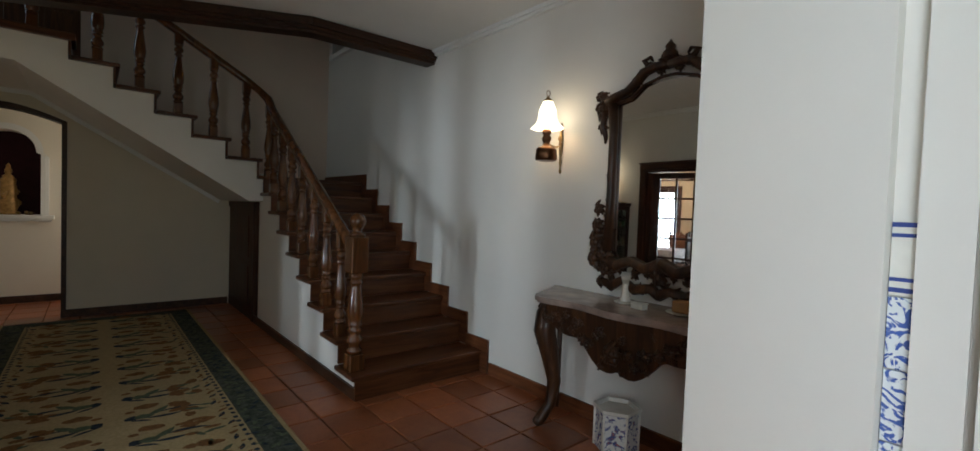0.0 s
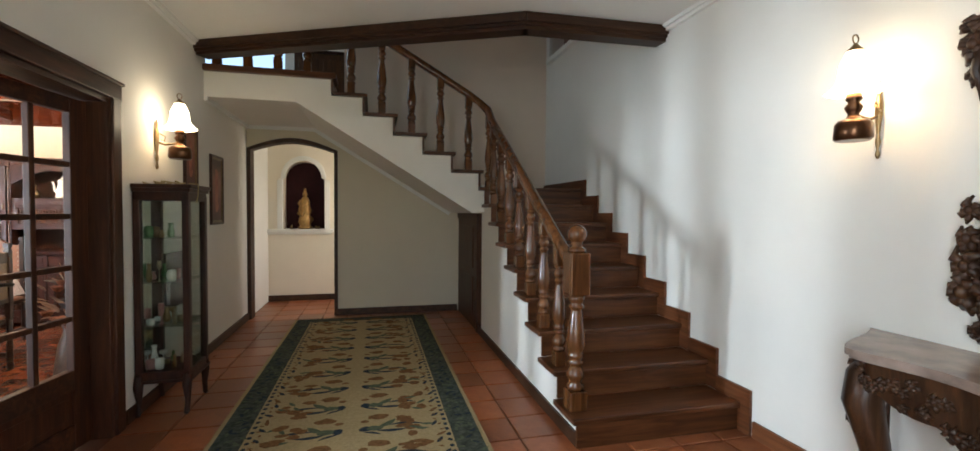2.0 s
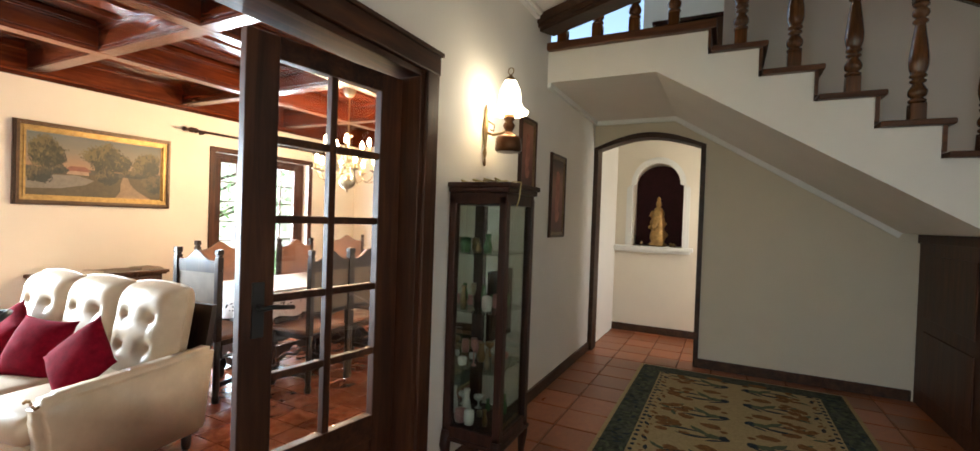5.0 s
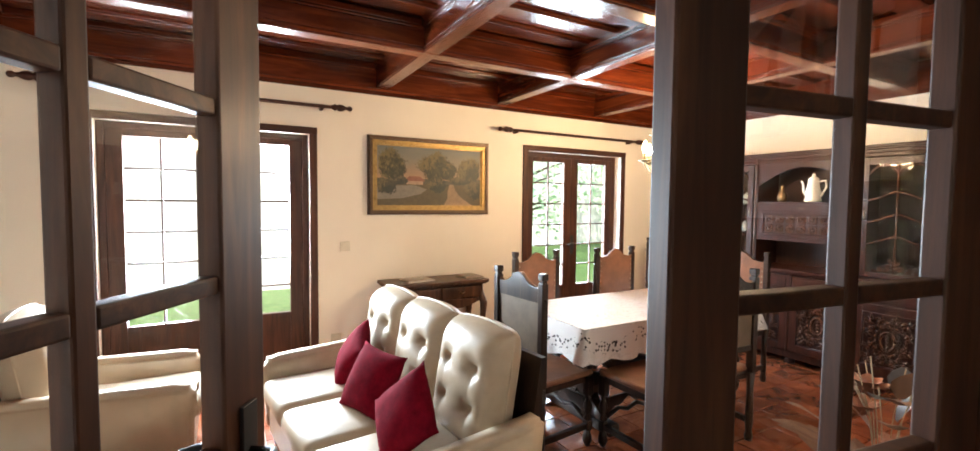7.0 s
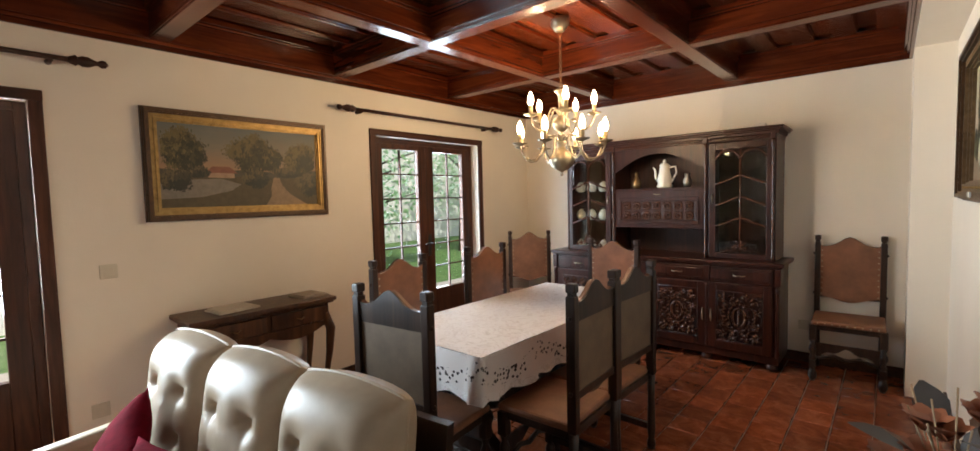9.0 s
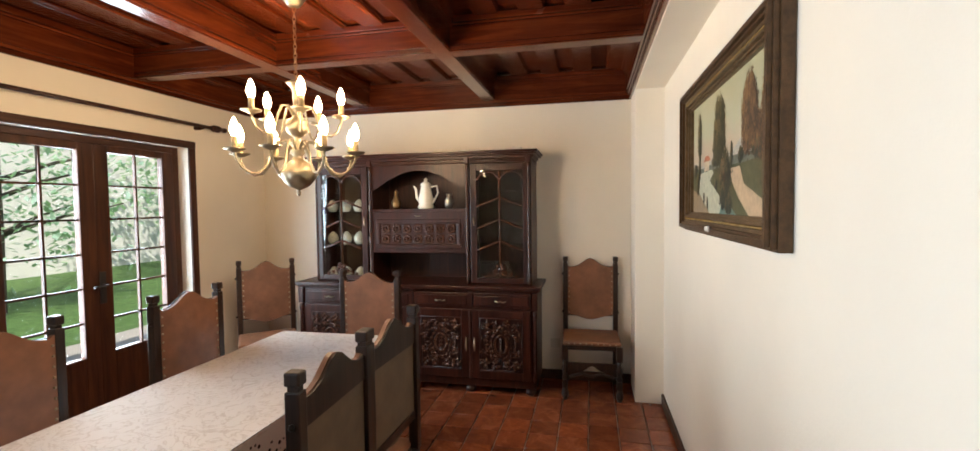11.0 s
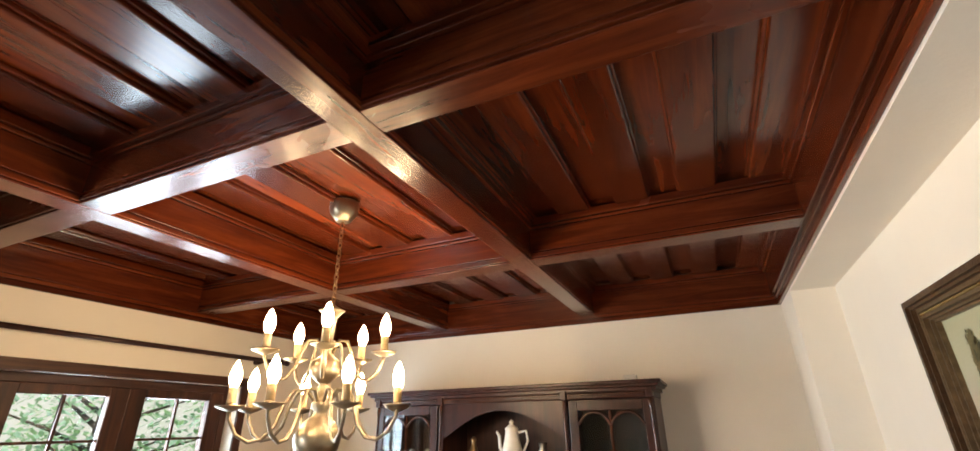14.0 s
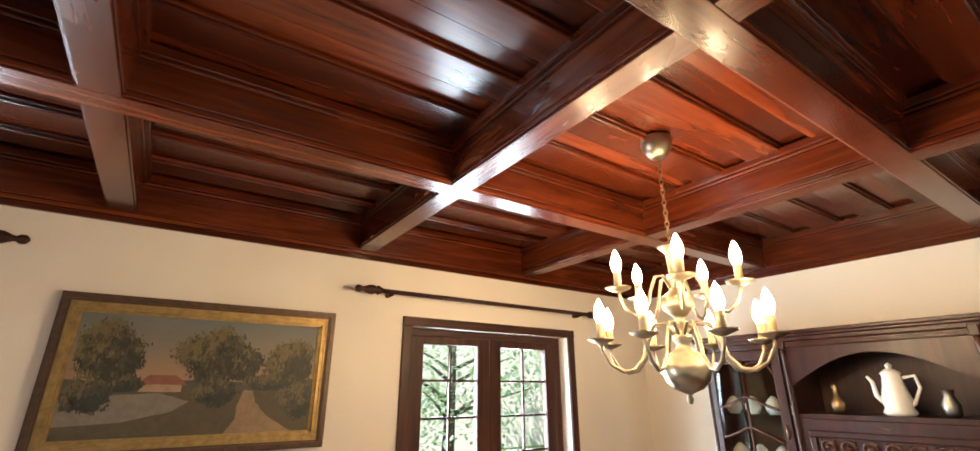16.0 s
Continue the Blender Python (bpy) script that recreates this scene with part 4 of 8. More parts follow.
def carve(bm, x, y, z, size, rng, n=7):
    """A knot of carved leaves and scrolls standing proud of a surface, facing -x."""
    for k in range(n):
        a = 2 * math.pi * k / n + rng.uniform(-0.3, 0.3)
        r = size * rng.uniform(0.45, 0.75)
        p0 = Vector((x, y, z))
        p1 = p0 + Vector((-size * 0.35, r * 0.6 * math.cos(a), r * 0.6 * math.sin(a)))
        p2 = p0 + Vector((-size * 0.1, r * math.cos(a + 0.35), r * math.sin(a + 0.35)))
        tube(bm, [p0, p1, p2], [size * 0.16, size * 0.2, size * 0.07], 6)
    ball_at(bm, x - size * 0.3, y, z, size * 0.24)


def ball_at(bm, x, y, z, r):
    lathe(bm, [(r * math.sin(math.pi * k / 6), z - r * math.cos(math.pi * k / 6)) for k in range(7)], 8, (x, y))


def mirror():
    mr = thing("mirror", pose(HX1, 1.435, 0), "tall wall mirror in a dark ornately carved openwork wooden frame", "mirror")
    rng = random.Random(7)

    def shaped(bm):
        for q in bm.verts:
            q.co.y *= 0.82
            if q.co.z > 2.1:
                q.co.z = 2.1 + (q.co.z - 2.1) * 0.63
        return bm
    part("glass", boxes((-0.03, -0.022, -0.35, 0.35, 1.03, 2.17)), M_MIRROR, mr, "clear silvered glass")
    part("backboard", boxes((-0.02, -0.004, -0.34, 0.34, 1.05, 2.15)), M_CARVED, mr)
    for s in (-1, 1):
        bm = bmesh.new()
        tube(bm, [(-0.04, s * 0.45, 1.15), (-0.045, s * 0.44, 1.5), (-0.045, s * 0.44, 1.9), (-0.05, s * 0.45, 2.08)], [0.045, 0.034, 0.034, 0.04], 10)
        for z, sz in ((1.12, 0.11), (1.20, 0.09), (1.28, 0.08), (1.38, 0.065), (1.47, 0.05), (1.62, 0.055), (1.78, 0.04), (1.98, 0.06), (2.04, 0.08)):
            carve(bm, -0.03, s * 0.46, z, sz, rng)
        carve(bm, -0.03, s * 0.50, 2.10, 0.10, rng, 8)
        for z, sz in ((1.10, 0.14), (1.20, 0.12), (1.31, 0.10), (1.42, 0.08), (1.94, 0.07), (2.06, 0.11), (2.16, 0.11)):
            carve(bm, -0.03, s * 0.545, z, sz, rng, 8)
        tube(bm, [(-0.05, s * 0.52, 2.05), (-0.05, s * 0.54, 1.96), (-0.04, s * 0.52, 1.88), (-0.03, s * 0.53, 1.84)], [0.03, 0.024, 0.018, 0.008], 7)
        part("side_rail", shaped(bm), M_CARVED, mr, "carved side of the frame with a twisted column")
    bm = bmesh.new()
    for s in (-1, 1):
        pts = [(-0.045, s * 0.50, 2.10), (-0.05, s * 0.42, 2.14), (-0.05, s * 0.33, 2.17), (-0.055, s * 0.25, 2.24), (-0.055, s * 0.19, 2.32), (-0.055, s * 0.10, 2.35), (-0.055, 0.0, 2.34)]
        tube(bm, pts, [0.045, 0.042, 0.036, 0.036, 0.04, 0.04, 0.036], 9)
        tube(bm, [(-0.045, s * 0.42, 2.08), (-0.045, s * 0.30, 2.10), (-0.045, s * 0.2, 2.2), (-0.045, s * 0.05, 2.25), (-0.045, 0, 2.25)], 0.014, 7)
        for y, z, sz in ((0.45, 2.13, 0.08), (0.38, 2.16, 0.07), (0.31, 2.19, 0.065), (0.25, 2.25, 0.08), (0.21, 2.31, 0.08), (0.14, 2.36, 0.085), (0.07, 2.30, 0.06), (0.06, 2.38, 0.07)):
            carve(bm, -0.03, s * y, z, sz, rng)
        tube(bm, [(-0.05, s * 0.16, 2.36), (-0.05, s * 0.2, 2.43), (-0.05, s * 0.15, 2.45), (-0.05, s * 0.13, 2.41)], [0.022, 0.02, 0.016, 0.008], 7)
    carve(bm, -0.03, 0, 2.42, 0.10, rng, 9)
    lathe(bm, [(0.045, 2.40), (0.05, 2.45), (0.03, 2.48), (0.036, 2.51), (0.018, 2.54), (0.004, 2.57)], 9, (-0.05, 0))
    part("crest", shaped(bm), M_CARVED, mr, "scrolled carved crest")
    bm = bmesh.new()
    for s in (-1, 1):
        tube(bm, [(-0.045, s * 0.46, 1.10), (-0.05, s * 0.36, 1.06), (-0.05, s * 0.25, 1.10), (-0.05, s * 0.12, 1.06), (-0.05, 0, 1.10)], [0.045, 0.04, 0.03, 0.034, 0.04], 8)
        tube(bm, [(-0.045, s * 0.52, 0.96), (-0.05, s * 0.40, 0.93), (-0.05, s * 0.3, 0.98), (-0.05, s * 0.2, 0.93), (-0.05, s * 0.08, 0.95), (-0.05, 0, 0.92)], [0.02, 0.036, 0.028, 0.034, 0.028, 0.036], 8)
        for y, z, sz in ((0.47, 1.04, 0.10), (0.50, 0.95, 0.075), (0.41, 1.0, 0.07), (0.33, 1.05, 0.065), (0.27, 0.97, 0.06), (0.2, 1.02, 0.065), (0.1, 1.04, 0.06), (0.13, 0.94, 0.07), (0.06, 0.96, 0.06)):
            carve(bm, -0.03, s * y, z, sz, rng)
    carve(bm, -0.03, 0, 1.02, 0.11, rng, 9)
    part("base_rail", shaped(bm), M_CARVED, mr, "openwork carved lower rail")


mirror()


def console():
    c = thing("console_table", pose(HX1, 1.48, 0), "carved dark wooden console table with a serpentine brown marble top", "console table")
    W, D = 0.80, 0.44

    def edge(inset, n=48):
        pts = [(0.0 - 0.002, -W + inset), (0.0 - 0.002, W - inset)]
        out = []
        for k in range(n + 1):
            u = -1 + 2 * k / n
            e = max(0.0, (abs(u) - 0.70) / 0.30)
            d = (0.43 + 0.02 * math.cos(u * 9)) * (1 - e ** 1.15) + 0.02 * math.sin(e * math.pi * 2)
            out.append((-(d - inset), u * (W - inset)))
        return out[::-1] + [(-0.002, -W + inset), (-0.002, W - inset)]

    bm = bmesh.new()
    prism(bm, edge(0.012), 0.818, 0.832, "z")
    prism(bm, edge(0.0), 0.832, 0.858, "z")
    part("marble_top", bm, M_MARBLE, c, "veined brown marble top")
    rng = random.Random(21)
    bm = bmesh.new()
    n = 40
    rows = []
    for k in range(n + 1):
        u = -0.9 + 1.8 * k / n
        d = 0.39 - 0.30 * max(0.0, (abs(u) - 0.66) / 0.34)
        drop = 0.10 + 0.20 * math.exp(-(u / 0.33) ** 2) + 0.05 * abs(math.sin(u * 9.5)) + 0.05 * math.exp(-((abs(u) - 0.75) / 0.1) ** 2)
        rows.append((d, u * W, 0.818 - drop))
    for sgn in (0, 1):
        vs = [(bm.verts.new((-d + 0.03 * sgn, y, 0.818)), bm.verts.new((-d + 0.03 * sgn + 0.02, y, z))) for d, y, z in rows]
        for a, b in zip(vs, vs[1:]):
            bm.faces.new((a[0], b[0], b[1], a[1]))
        if sgn == 0:
            first = vs
    for a, b, p, q in zip(first, first[1:], vs, vs[1:]):
        bm.faces.new((a[1], b[1], q[1], p[1]))
    for k in range(1, n, 1):
        d, y, z = rows[k]
        carve(bm, -d + 0.02, y, z + (0.80 - z) * rng.uniform(0.2, 0.85), 0.04 + 0.025 * rng.random(), rng, 6)
    for k in range(3, n - 2, 4):
        d, y, z = rows[k]
        carve(bm, -d + 0.02, y, z + 0.02, 0.04, rng, 5)
    carve(bm, -0.40, 0, 0.63, 0.10, rng, 9)
    part("apron", bm, M_CARVED, c, "deeply carved scrolled apron")
    for s in (-1, 1):
        for dx in ((-0.27),):
            bm = bmesh.new()
            y = s * (W - 0.22)
            tube(bm, [(dx + 0.02, y, 0.80), (dx - 0.04, y, 0.72), (dx - 0.06, y, 0.62), (dx - 0.02, y - s * 0.02, 0.45), (dx + 0.02, y - s * 0.03, 0.28), (dx + 0.0, y - s * 0.02, 0.13), (dx - 0.06, y, 0.05), (dx - 0.09, y, 0.03)],
                 [0.055, 0.072, 0.072, 0.058, 0.045, 0.034, 0.038, 0.034], 10)
            ball_at(bm, dx - 0.09, y, 0.035, 0.034)
            for zc in (0.76, 0.68, 0.6, 0.52):
                carve(bm, dx - 0.06, y - s * 0.01, zc, 0.07, rng, 7)
                carve(bm, dx - 0.03, y + s * 0.05, zc, 0.055, rng, 6)
            carve(bm, dx + 0.0, y, 0.42, 0.045, rng, 5)
            part("leg", bm, M_CARVED, c, "carved cabriole leg with a scroll foot")
        bm = bmesh.new()
        tube(bm, [(-0.06, s * (W - 0.12), 0.80), (-0.06, s * (W - 0.12), 0.4), (-0.06, s * (W - 0.12), 0.02)], [0.022, 0.018, 0.014], 8)
        part("leg", bm, M_CARVED, c)


console()
v = thing("bud_vase", pose(2.46, 1.60, 0.858), "small clear and white glass bud vase on a dish", "vase")
bm = bmesh.new()
lathe(bm, [(0.03, 0.008), (0.034, 0.02), (0.022, 0.05), (0.016, 0.09), (0.02, 0.13), (0.03, 0.16), (0.027, 0.16), (0.014, 0.09)], 14)
part("body", bm, M_WHITE, v)
bm = bmesh.new()
lathe(bm, [(0.05, 0.0), (0.065, 0.008), (0.06, 0.01), (0.02, 0.006)], 16)
part("dish", bm, M_WHITE, v)
bm = bmesh.new()
box(bm, -0.022, 0.022, -0.045, 0.045, 0.0, 0.032, 0.006)
box(bm, -0.025, 0.025, -0.048, 0.048, 0.032, 0.04, 0.003)
ob = mesh_ob("trinket_box", bm, M_WHITE)
ob.matrix_basis = pose(2.37, 1.45, 0.858, 0, 0, -12)
tagged(ob, "small white ceramic box on the console table", "box")
v = thing("plate_with_cake", pose(2.45, 1.24, 0.858), "small brown cake-like block on a white plate", "plate")
bm = bmesh.new()
lathe(bm, [(0.05, 0.0), (0.085, 0.012), (0.082, 0.015), (0.04, 0.006)], 18)
part("plate", bm, M_WHITE, v)
part("block", boxes((-0.035, 0.035, -0.045, 0.045, 0.01, 0.075), bevel=0.01), simple("caramel_wax", (0.36, 0.17, 0.05), 0.45), v, "caramel brown rounded block")

# porcelain bin below the console
M_BLUEWARE = bpy.data.materials.new("patterned_porcelain")
M_BLUEWARE.use_nodes = True
n_, l_ = M_BLUEWARE.node_tree.nodes, M_BLUEWARE.node_tree.links
b_ = n_["Principled BSDF"]
vv = coords(n_, l_, (1, 1, 1))
l_.new(ramp(n_, l_, noise_tex(n_, l_, vv, 22, 3, 0.6, 2.0), ((0.0, (0.75, 0.75, 0.72)), (0.52, (0.75, 0.75, 0.72)), (0.56, (0.10, 0.13, 0.3)), (0.64, (0.10, 0.13, 0.3)), (0.68, (0.5, 0.16, 0.1)))), b_.inputs["Base Color"])
b_.inputs["Roughness"].default_value = 0.2
v = thing("porcelain_bin", pose(2.40, 1.58, 0), "white hexagonal porcelain bin with blue and red flowers", "bin")
bm = bmesh.new()
lathe(bm, [(0.115, 0.0), (0.125, 0.01), (0.125, 0.24), (0.112, 0.24), (0.11, 0.02)], 6, smooth=False)
part("body", bm, M_BLUEWARE, v)
bm = bmesh.new()
lathe(bm, [(0.124, 0.235), (0.14, 0.245), (0.14, 0.262), (0.118, 0.262), (0.114, 0.24)], 6, smooth=False)
part("rim", bm, M_WHITE, v, "plain white rim")
for k in range(6):
    a = math.pi / 3 * k
    part("corner_rib", tube(bmesh.new(), [(0.127 * math.cos(a), 0.127 * math.sin(a), 0.01), (0.127 * math.cos(a), 0.127 * math.sin(a), 0.235)], 0.008, 6), M_WHITE, v)

# tile strip on the entrance jamb
M_AZUL = bpy.data.materials.new("blue_white_glazed_tile")
M_AZUL.use_nodes = True
n_, l_ = M_AZUL.node_tree.nodes, M_AZUL.node_tree.links
b_ = n_["Principled BSDF"]
vv = coords(n_, l_, (1, 1, 1), True)
l_.new(ramp(n_, l_, noise_tex(n_, l_, vv, 26, 2, 0.5, 2.6), ((0.0, (0.05, 0.10, 0.36)), (0.44, (0.08, 0.14, 0.42)), (0.49, (0.75, 0.78, 0.8)), (1.0, (0.8, 0.82, 0.83)))), b_.inputs["Base Color"])
b_.inputs["Roughness"].default_value = 0.15
v = thing("tile_panel", pose(1.321, 0.205, 0.0), "narrow strip of blue and white painted wall tiles", "tile panel")
for k in range(9):
    part("tile", boxes((-0.012, 0.0, -0.020, 0.020, 0.001 + 0.154 * k, 0.152 + 0.154 * k), bevel=0.002), M_AZUL if k < 8 else M_WHITE, v)
for z in (1.24, 1.263, 1.355, 1.376):
    part("painted_line", boxes((-0.0135, -0.011, -0.0195, 0.0195, z, z + (0.008 if 1.25 < z < 1.36 else 0.01))), simple("cobalt_glaze", (0.05, 0.08, 0.27), 0.15), v, "cobalt blue border line")


VX, VY = HX0 + 0.008, 4.14


def vitrine():
    v = thing("display_cabinet", pose(VX, VY, 0), "narrow dark wooden glass display cabinet with ornaments on glass shelves", "display cabinet")
    W, D, H = 0.36, 0.33, 1.57
    for x in (0.002, D - 0.038):
        for y in (0, W - 0.038):
            part("corner_post", boxes((x - 0.002, x + 0.04, y, y + 0.044, 0.25, 1.50), bevel=0.004), M_CAB_IN, v)
            bm = bmesh.new()
            sx, sy = (-1 if x < 0.1 else 1), (-1 if y < 0.1 else 1)
            cx_, cy_ = x + 0.018, y + 0.018
            tube(bm, [(cx_, cy_, 0.27), (cx_ + sx * 0.0, cy_ + sy * 0.018, 0.2), (cx_, cy_ + sy * 0.005, 0.1), (cx_, cy_ + sy * 0.02, 0.02), (cx_, cy_ + sy * 0.035, 0.012)], [0.03, 0.03, 0.018, 0.018, 0.014], 8)
            part("leg", bm, M_CAB_IN, v, "short curved leg")
    part("base", boxes((0, D, 0, W, 0.24, 0.30), (-0.0, D + 0.012, -0.012, W + 0.012, 0.225, 0.245), bevel=0.004), M_CAB_IN, v)
    part("cornice", boxes((0, D, 0, W, 1.46, 1.52), (-0.0, D + 0.014, -0.014, W + 0.014, 1.52, 1.545), (-0.0, D + 0.026, -0.026, W + 0.026, 1.545, 1.57), bevel=0.004), M_CAB_IN, v)
    part("back_panel", boxes((0.002, 0.010, 0.036, W - 0.036, 0.30, 1.46)), M_MIRROR, v, "mirrored back panel")
    for z in (0.60, 0.90, 1.20):
        p = part("shelf", boxes((0.012, D - 0.03, 0.01, W - 0.01, z, z + 0.007)), M_CABGLASS, v, "clear glass shelf")
        p.visible_shadow = False
    for nm, b in (("side_pane", (0.036, D - 0.036, 0.014, 0.018, 0.30, 1.46)), ("side_pane", (0.036, D - 0.036, W - 0.018, W - 0.014, 0.30, 1.46)), ("door_pane", (D - 0.02, D - 0.016, 0.036, W - 0.036, 0.30, 1.46))):
        p = part(nm, boxes(b), M_CABGLASS, v)
        p.visible_shadow = False
    rng = random.Random(5)
    cols = [M_WHITE, M_BRASS, simple("green_glass_ware", (0.10, 0.2, 0.09), 0.2), simple("pale_glass_ware", (0.6, 0.62, 0.6), 0.12), simple("rose_ware", (0.45, 0.2, 0.18), 0.3), M_BRASS_DARK]
    for z in (0.30, 0.607, 0.907, 1.207):
        for k in range(9 if z < 1.1 else 4):
            x, y = 0.06 + 0.075 * (k % 3) + rng.uniform(-0.015, 0.015), 0.07 + 0.105 * (k // 3) + rng.uniform(-0.02, 0.02)
            h, r = rng.uniform(0.05, 0.15), rng.uniform(0.014, 0.03)
            bm = bmesh.new()
            sh = rng.random()
            if sh < 0.4:
                lathe(bm, [(r * 0.7, 0), (r, h * 0.3), (r * 0.5, h * 0.75), (r * 0.7, h)], 10)
            elif sh < 0.7:
                lathe(bm, [(r * 0.8, 0), (r * 0.2, 0.01), (r * 0.15, h * 0.5), (r, h * 0.75), (r * 0.9, h)], 10)
            else:
                lathe(bm, [(r, 0), (r * 1.2, h * 0.2), (r * 1.1, h * 0.5), (r * 0.3, h * 0.55)], 10)
            ob = mesh_ob("ornament", bm, cols[rng.randrange(6)])
            ob.matrix_basis = pose(VX + x, VY + y, z + 0.001)
            tagged(ob, "small ornament standing on a cabinet shelf", "ornament", "ornaments in the display cabinet")
    return v


vitrine()
# dried twig with a dangling thread on top of the cabinet
bm = bmesh.new()
rng = random.Random(9)
for k in range(16):
    x, y = rng.uniform(0.05, 0.25), rng.uniform(0.05, 0.30)
    tube(bm, [(x, y, 0.004), (x + rng.uniform(-0.05, 0.05), y + rng.uniform(-0.05, 0.05), rng.uniform(0.01, 0.035)), (x + rng.uniform(-0.06, 0.06), y + rng.uniform(-0.06, 0.06), 0.006)], 0.005, 5)
tube(bm, [(0.30, 0.12, 0.012), (0.368, 0.08, 0.006), (0.374, 0.05, -0.08), (0.374, 0.02, -0.12)], 0.003, 5)
ob = mesh_ob("dried_sprig", bm, simple("straw", (0.42, 0.33, 0.15), 0.8))
ob.matrix_basis = pose(VX, VY, 1.57)
tagged(ob, "dried straw sprig lying on the display cabinet", "dried sprig")
# plaque on the wall behind the cabinet
ob = mesh_ob("wall_plaque", boxes((0.0, 0.022, 0, 0.34, 0.62, 1.06), (0.015, 0.026, 0.03, 0.31, 0.66, 1.02), bevel=0.006), M_CAB_IN)
ob.matrix_basis = pose(HX0, 4.62, 0)
tagged(ob, "dark wooden plaque hanging low on the wall", "plaque")


def colour_canvas(name, stops, axis=2, scale=1.0, off=0.0, rough=0.55):
    """Paint in soft bands along one axis, broken by brush noise."""
    m, n, l, b = nodes_of(name)
    t = n.new("ShaderNodeTexCoord")
    sp = n.new("ShaderNodeSeparateXYZ")
    l.new(t.outputs["Object"], sp.inputs[0])
    mp = n.new("ShaderNodeMapping")
    mp.inputs["Scale"].default_value = (6, 6, 14)
    l.new(t.outputs["Object"], mp.inputs[0])
    f = noise_tex(n, l, mp.outputs[0], 1.0, 5, 0.65)
    ma = n.new("ShaderNodeMath")
    ma.operation = "MULTIPLY_ADD"
    l.new(sp.outputs[axis], ma.inputs[0])
    ma.inputs[1].default_value, ma.inputs[2].default_value = scale, off - 0.12
    ad = n.new("ShaderNodeMath")
    ad.operation = "MULTIPLY_ADD"
    l.new(f, ad.inputs[0])
    ad.inputs[1].default_value = 0.24
    l.new(ma.outputs[0], ad.inputs[2])
    l.new(ramp(n, l, ad.outputs[0], stops), b.inputs["Base Color"])
    b.inputs["Roughness"].default_value = rough
    bump(n, l, b, noise_tex(n, l, mp.outputs[0], 6.0, 4), 0.2, 0.003)
    return m


def framed(name, m, w, h, fw, fd, frame_mat, inner_mat, label, category="painting"):
    """Moulded frame: wall at y = 0, picture faces -y, base of the frame at z = 0."""
    p = thing(name, m, label, category)

    def sides(name, mat, profile, label):
        for side in range(4):
            bm = bmesh.new()
            for a_, b2, d_ in profile:
                o, i = fw * a_, fw * b2
                ring = (((-w / 2 + o, o), (w / 2 - o, o), (w / 2 - i, i), (-w / 2 + i, i)), ((-w / 2 + o, h - o), (-w / 2 + i, h - i), (w / 2 - i, h - i), (w / 2 - o, h - o)),
                        ((-w / 2 + o, o), (-w / 2 + i, i), (-w / 2 + i, h - i), (-w / 2 + o, h - o)), ((w / 2 - o, o), (w / 2 - o, h - o), (w / 2 - i, h - i), (w / 2 - i, i)))
                prism(bm, ring[side], -fd * d_, -0.002)
            part(name, bm, mat, p, label)
    sides("frame_rail", frame_mat, ((0.0, 0.1, 0.55), (0.1, 0.17, 0.8), (0.17, 0.36, 1.0), (0.36, 0.46, 0.85)), "moulded picture frame")
    sides("slip", inner_mat, ((0.46, 0.6, 0.66), (0.6, 0.74, 0.56), (0.74, 0.84, 0.7), (0.84, 0.92, 0.5), (0.92, 1.0, 0.36)), "narrow gilt inner slip")
    return p, (w - 2 * fw), (h - 2 * fw), fw


# small framed pictures in the hall, figures kept as plain shapes
for y, z, w, h in ((5.17, 1.58, 0.30, 0.54), (5.86, 1.25, 0.38, 0.70)):
    p, cw, ch, fw = framed("small_picture", pose(HX0, y, z, 0, 0, 90), w, h, 0.045, 0.025, M_CAB_IN, M_GOLD_DARK, "small dark framed picture in reddish tones", "picture")
    part("canvas", boxes((-cw / 2, cw / 2, -0.008, -0.003, fw, fw + ch)), colour_canvas("red_canvas", ((0.0, (0.05, 0.02, 0.015)), (0.4, (0.2, 0.06, 0.04)), (0.7, (0.3, 0.13, 0.08)), (1.0, (0.06, 0.03, 0.02))), 2, 1.6), p)
    bm = bmesh.new()
    rg = random.Random(2)
    for k in range(5):
        vs = [bm.verts.new((rg.uniform(-0.01, 0.01) + cw * (0.12 + 0.1 * rg.random()) * math.cos(a), -0.009 - 0.0002 * k, fw + ch * (0.25 + 0.12 * k) + ch * 0.12 * math.sin(a))) for a in [2 * math.pi * i / 9 for i in range(9)]]
        bm.faces.new(vs)
    part("shape", bm, simple("rose_paint", (0.36, 0.12, 0.08), 0.6, 0, 0.4), p)

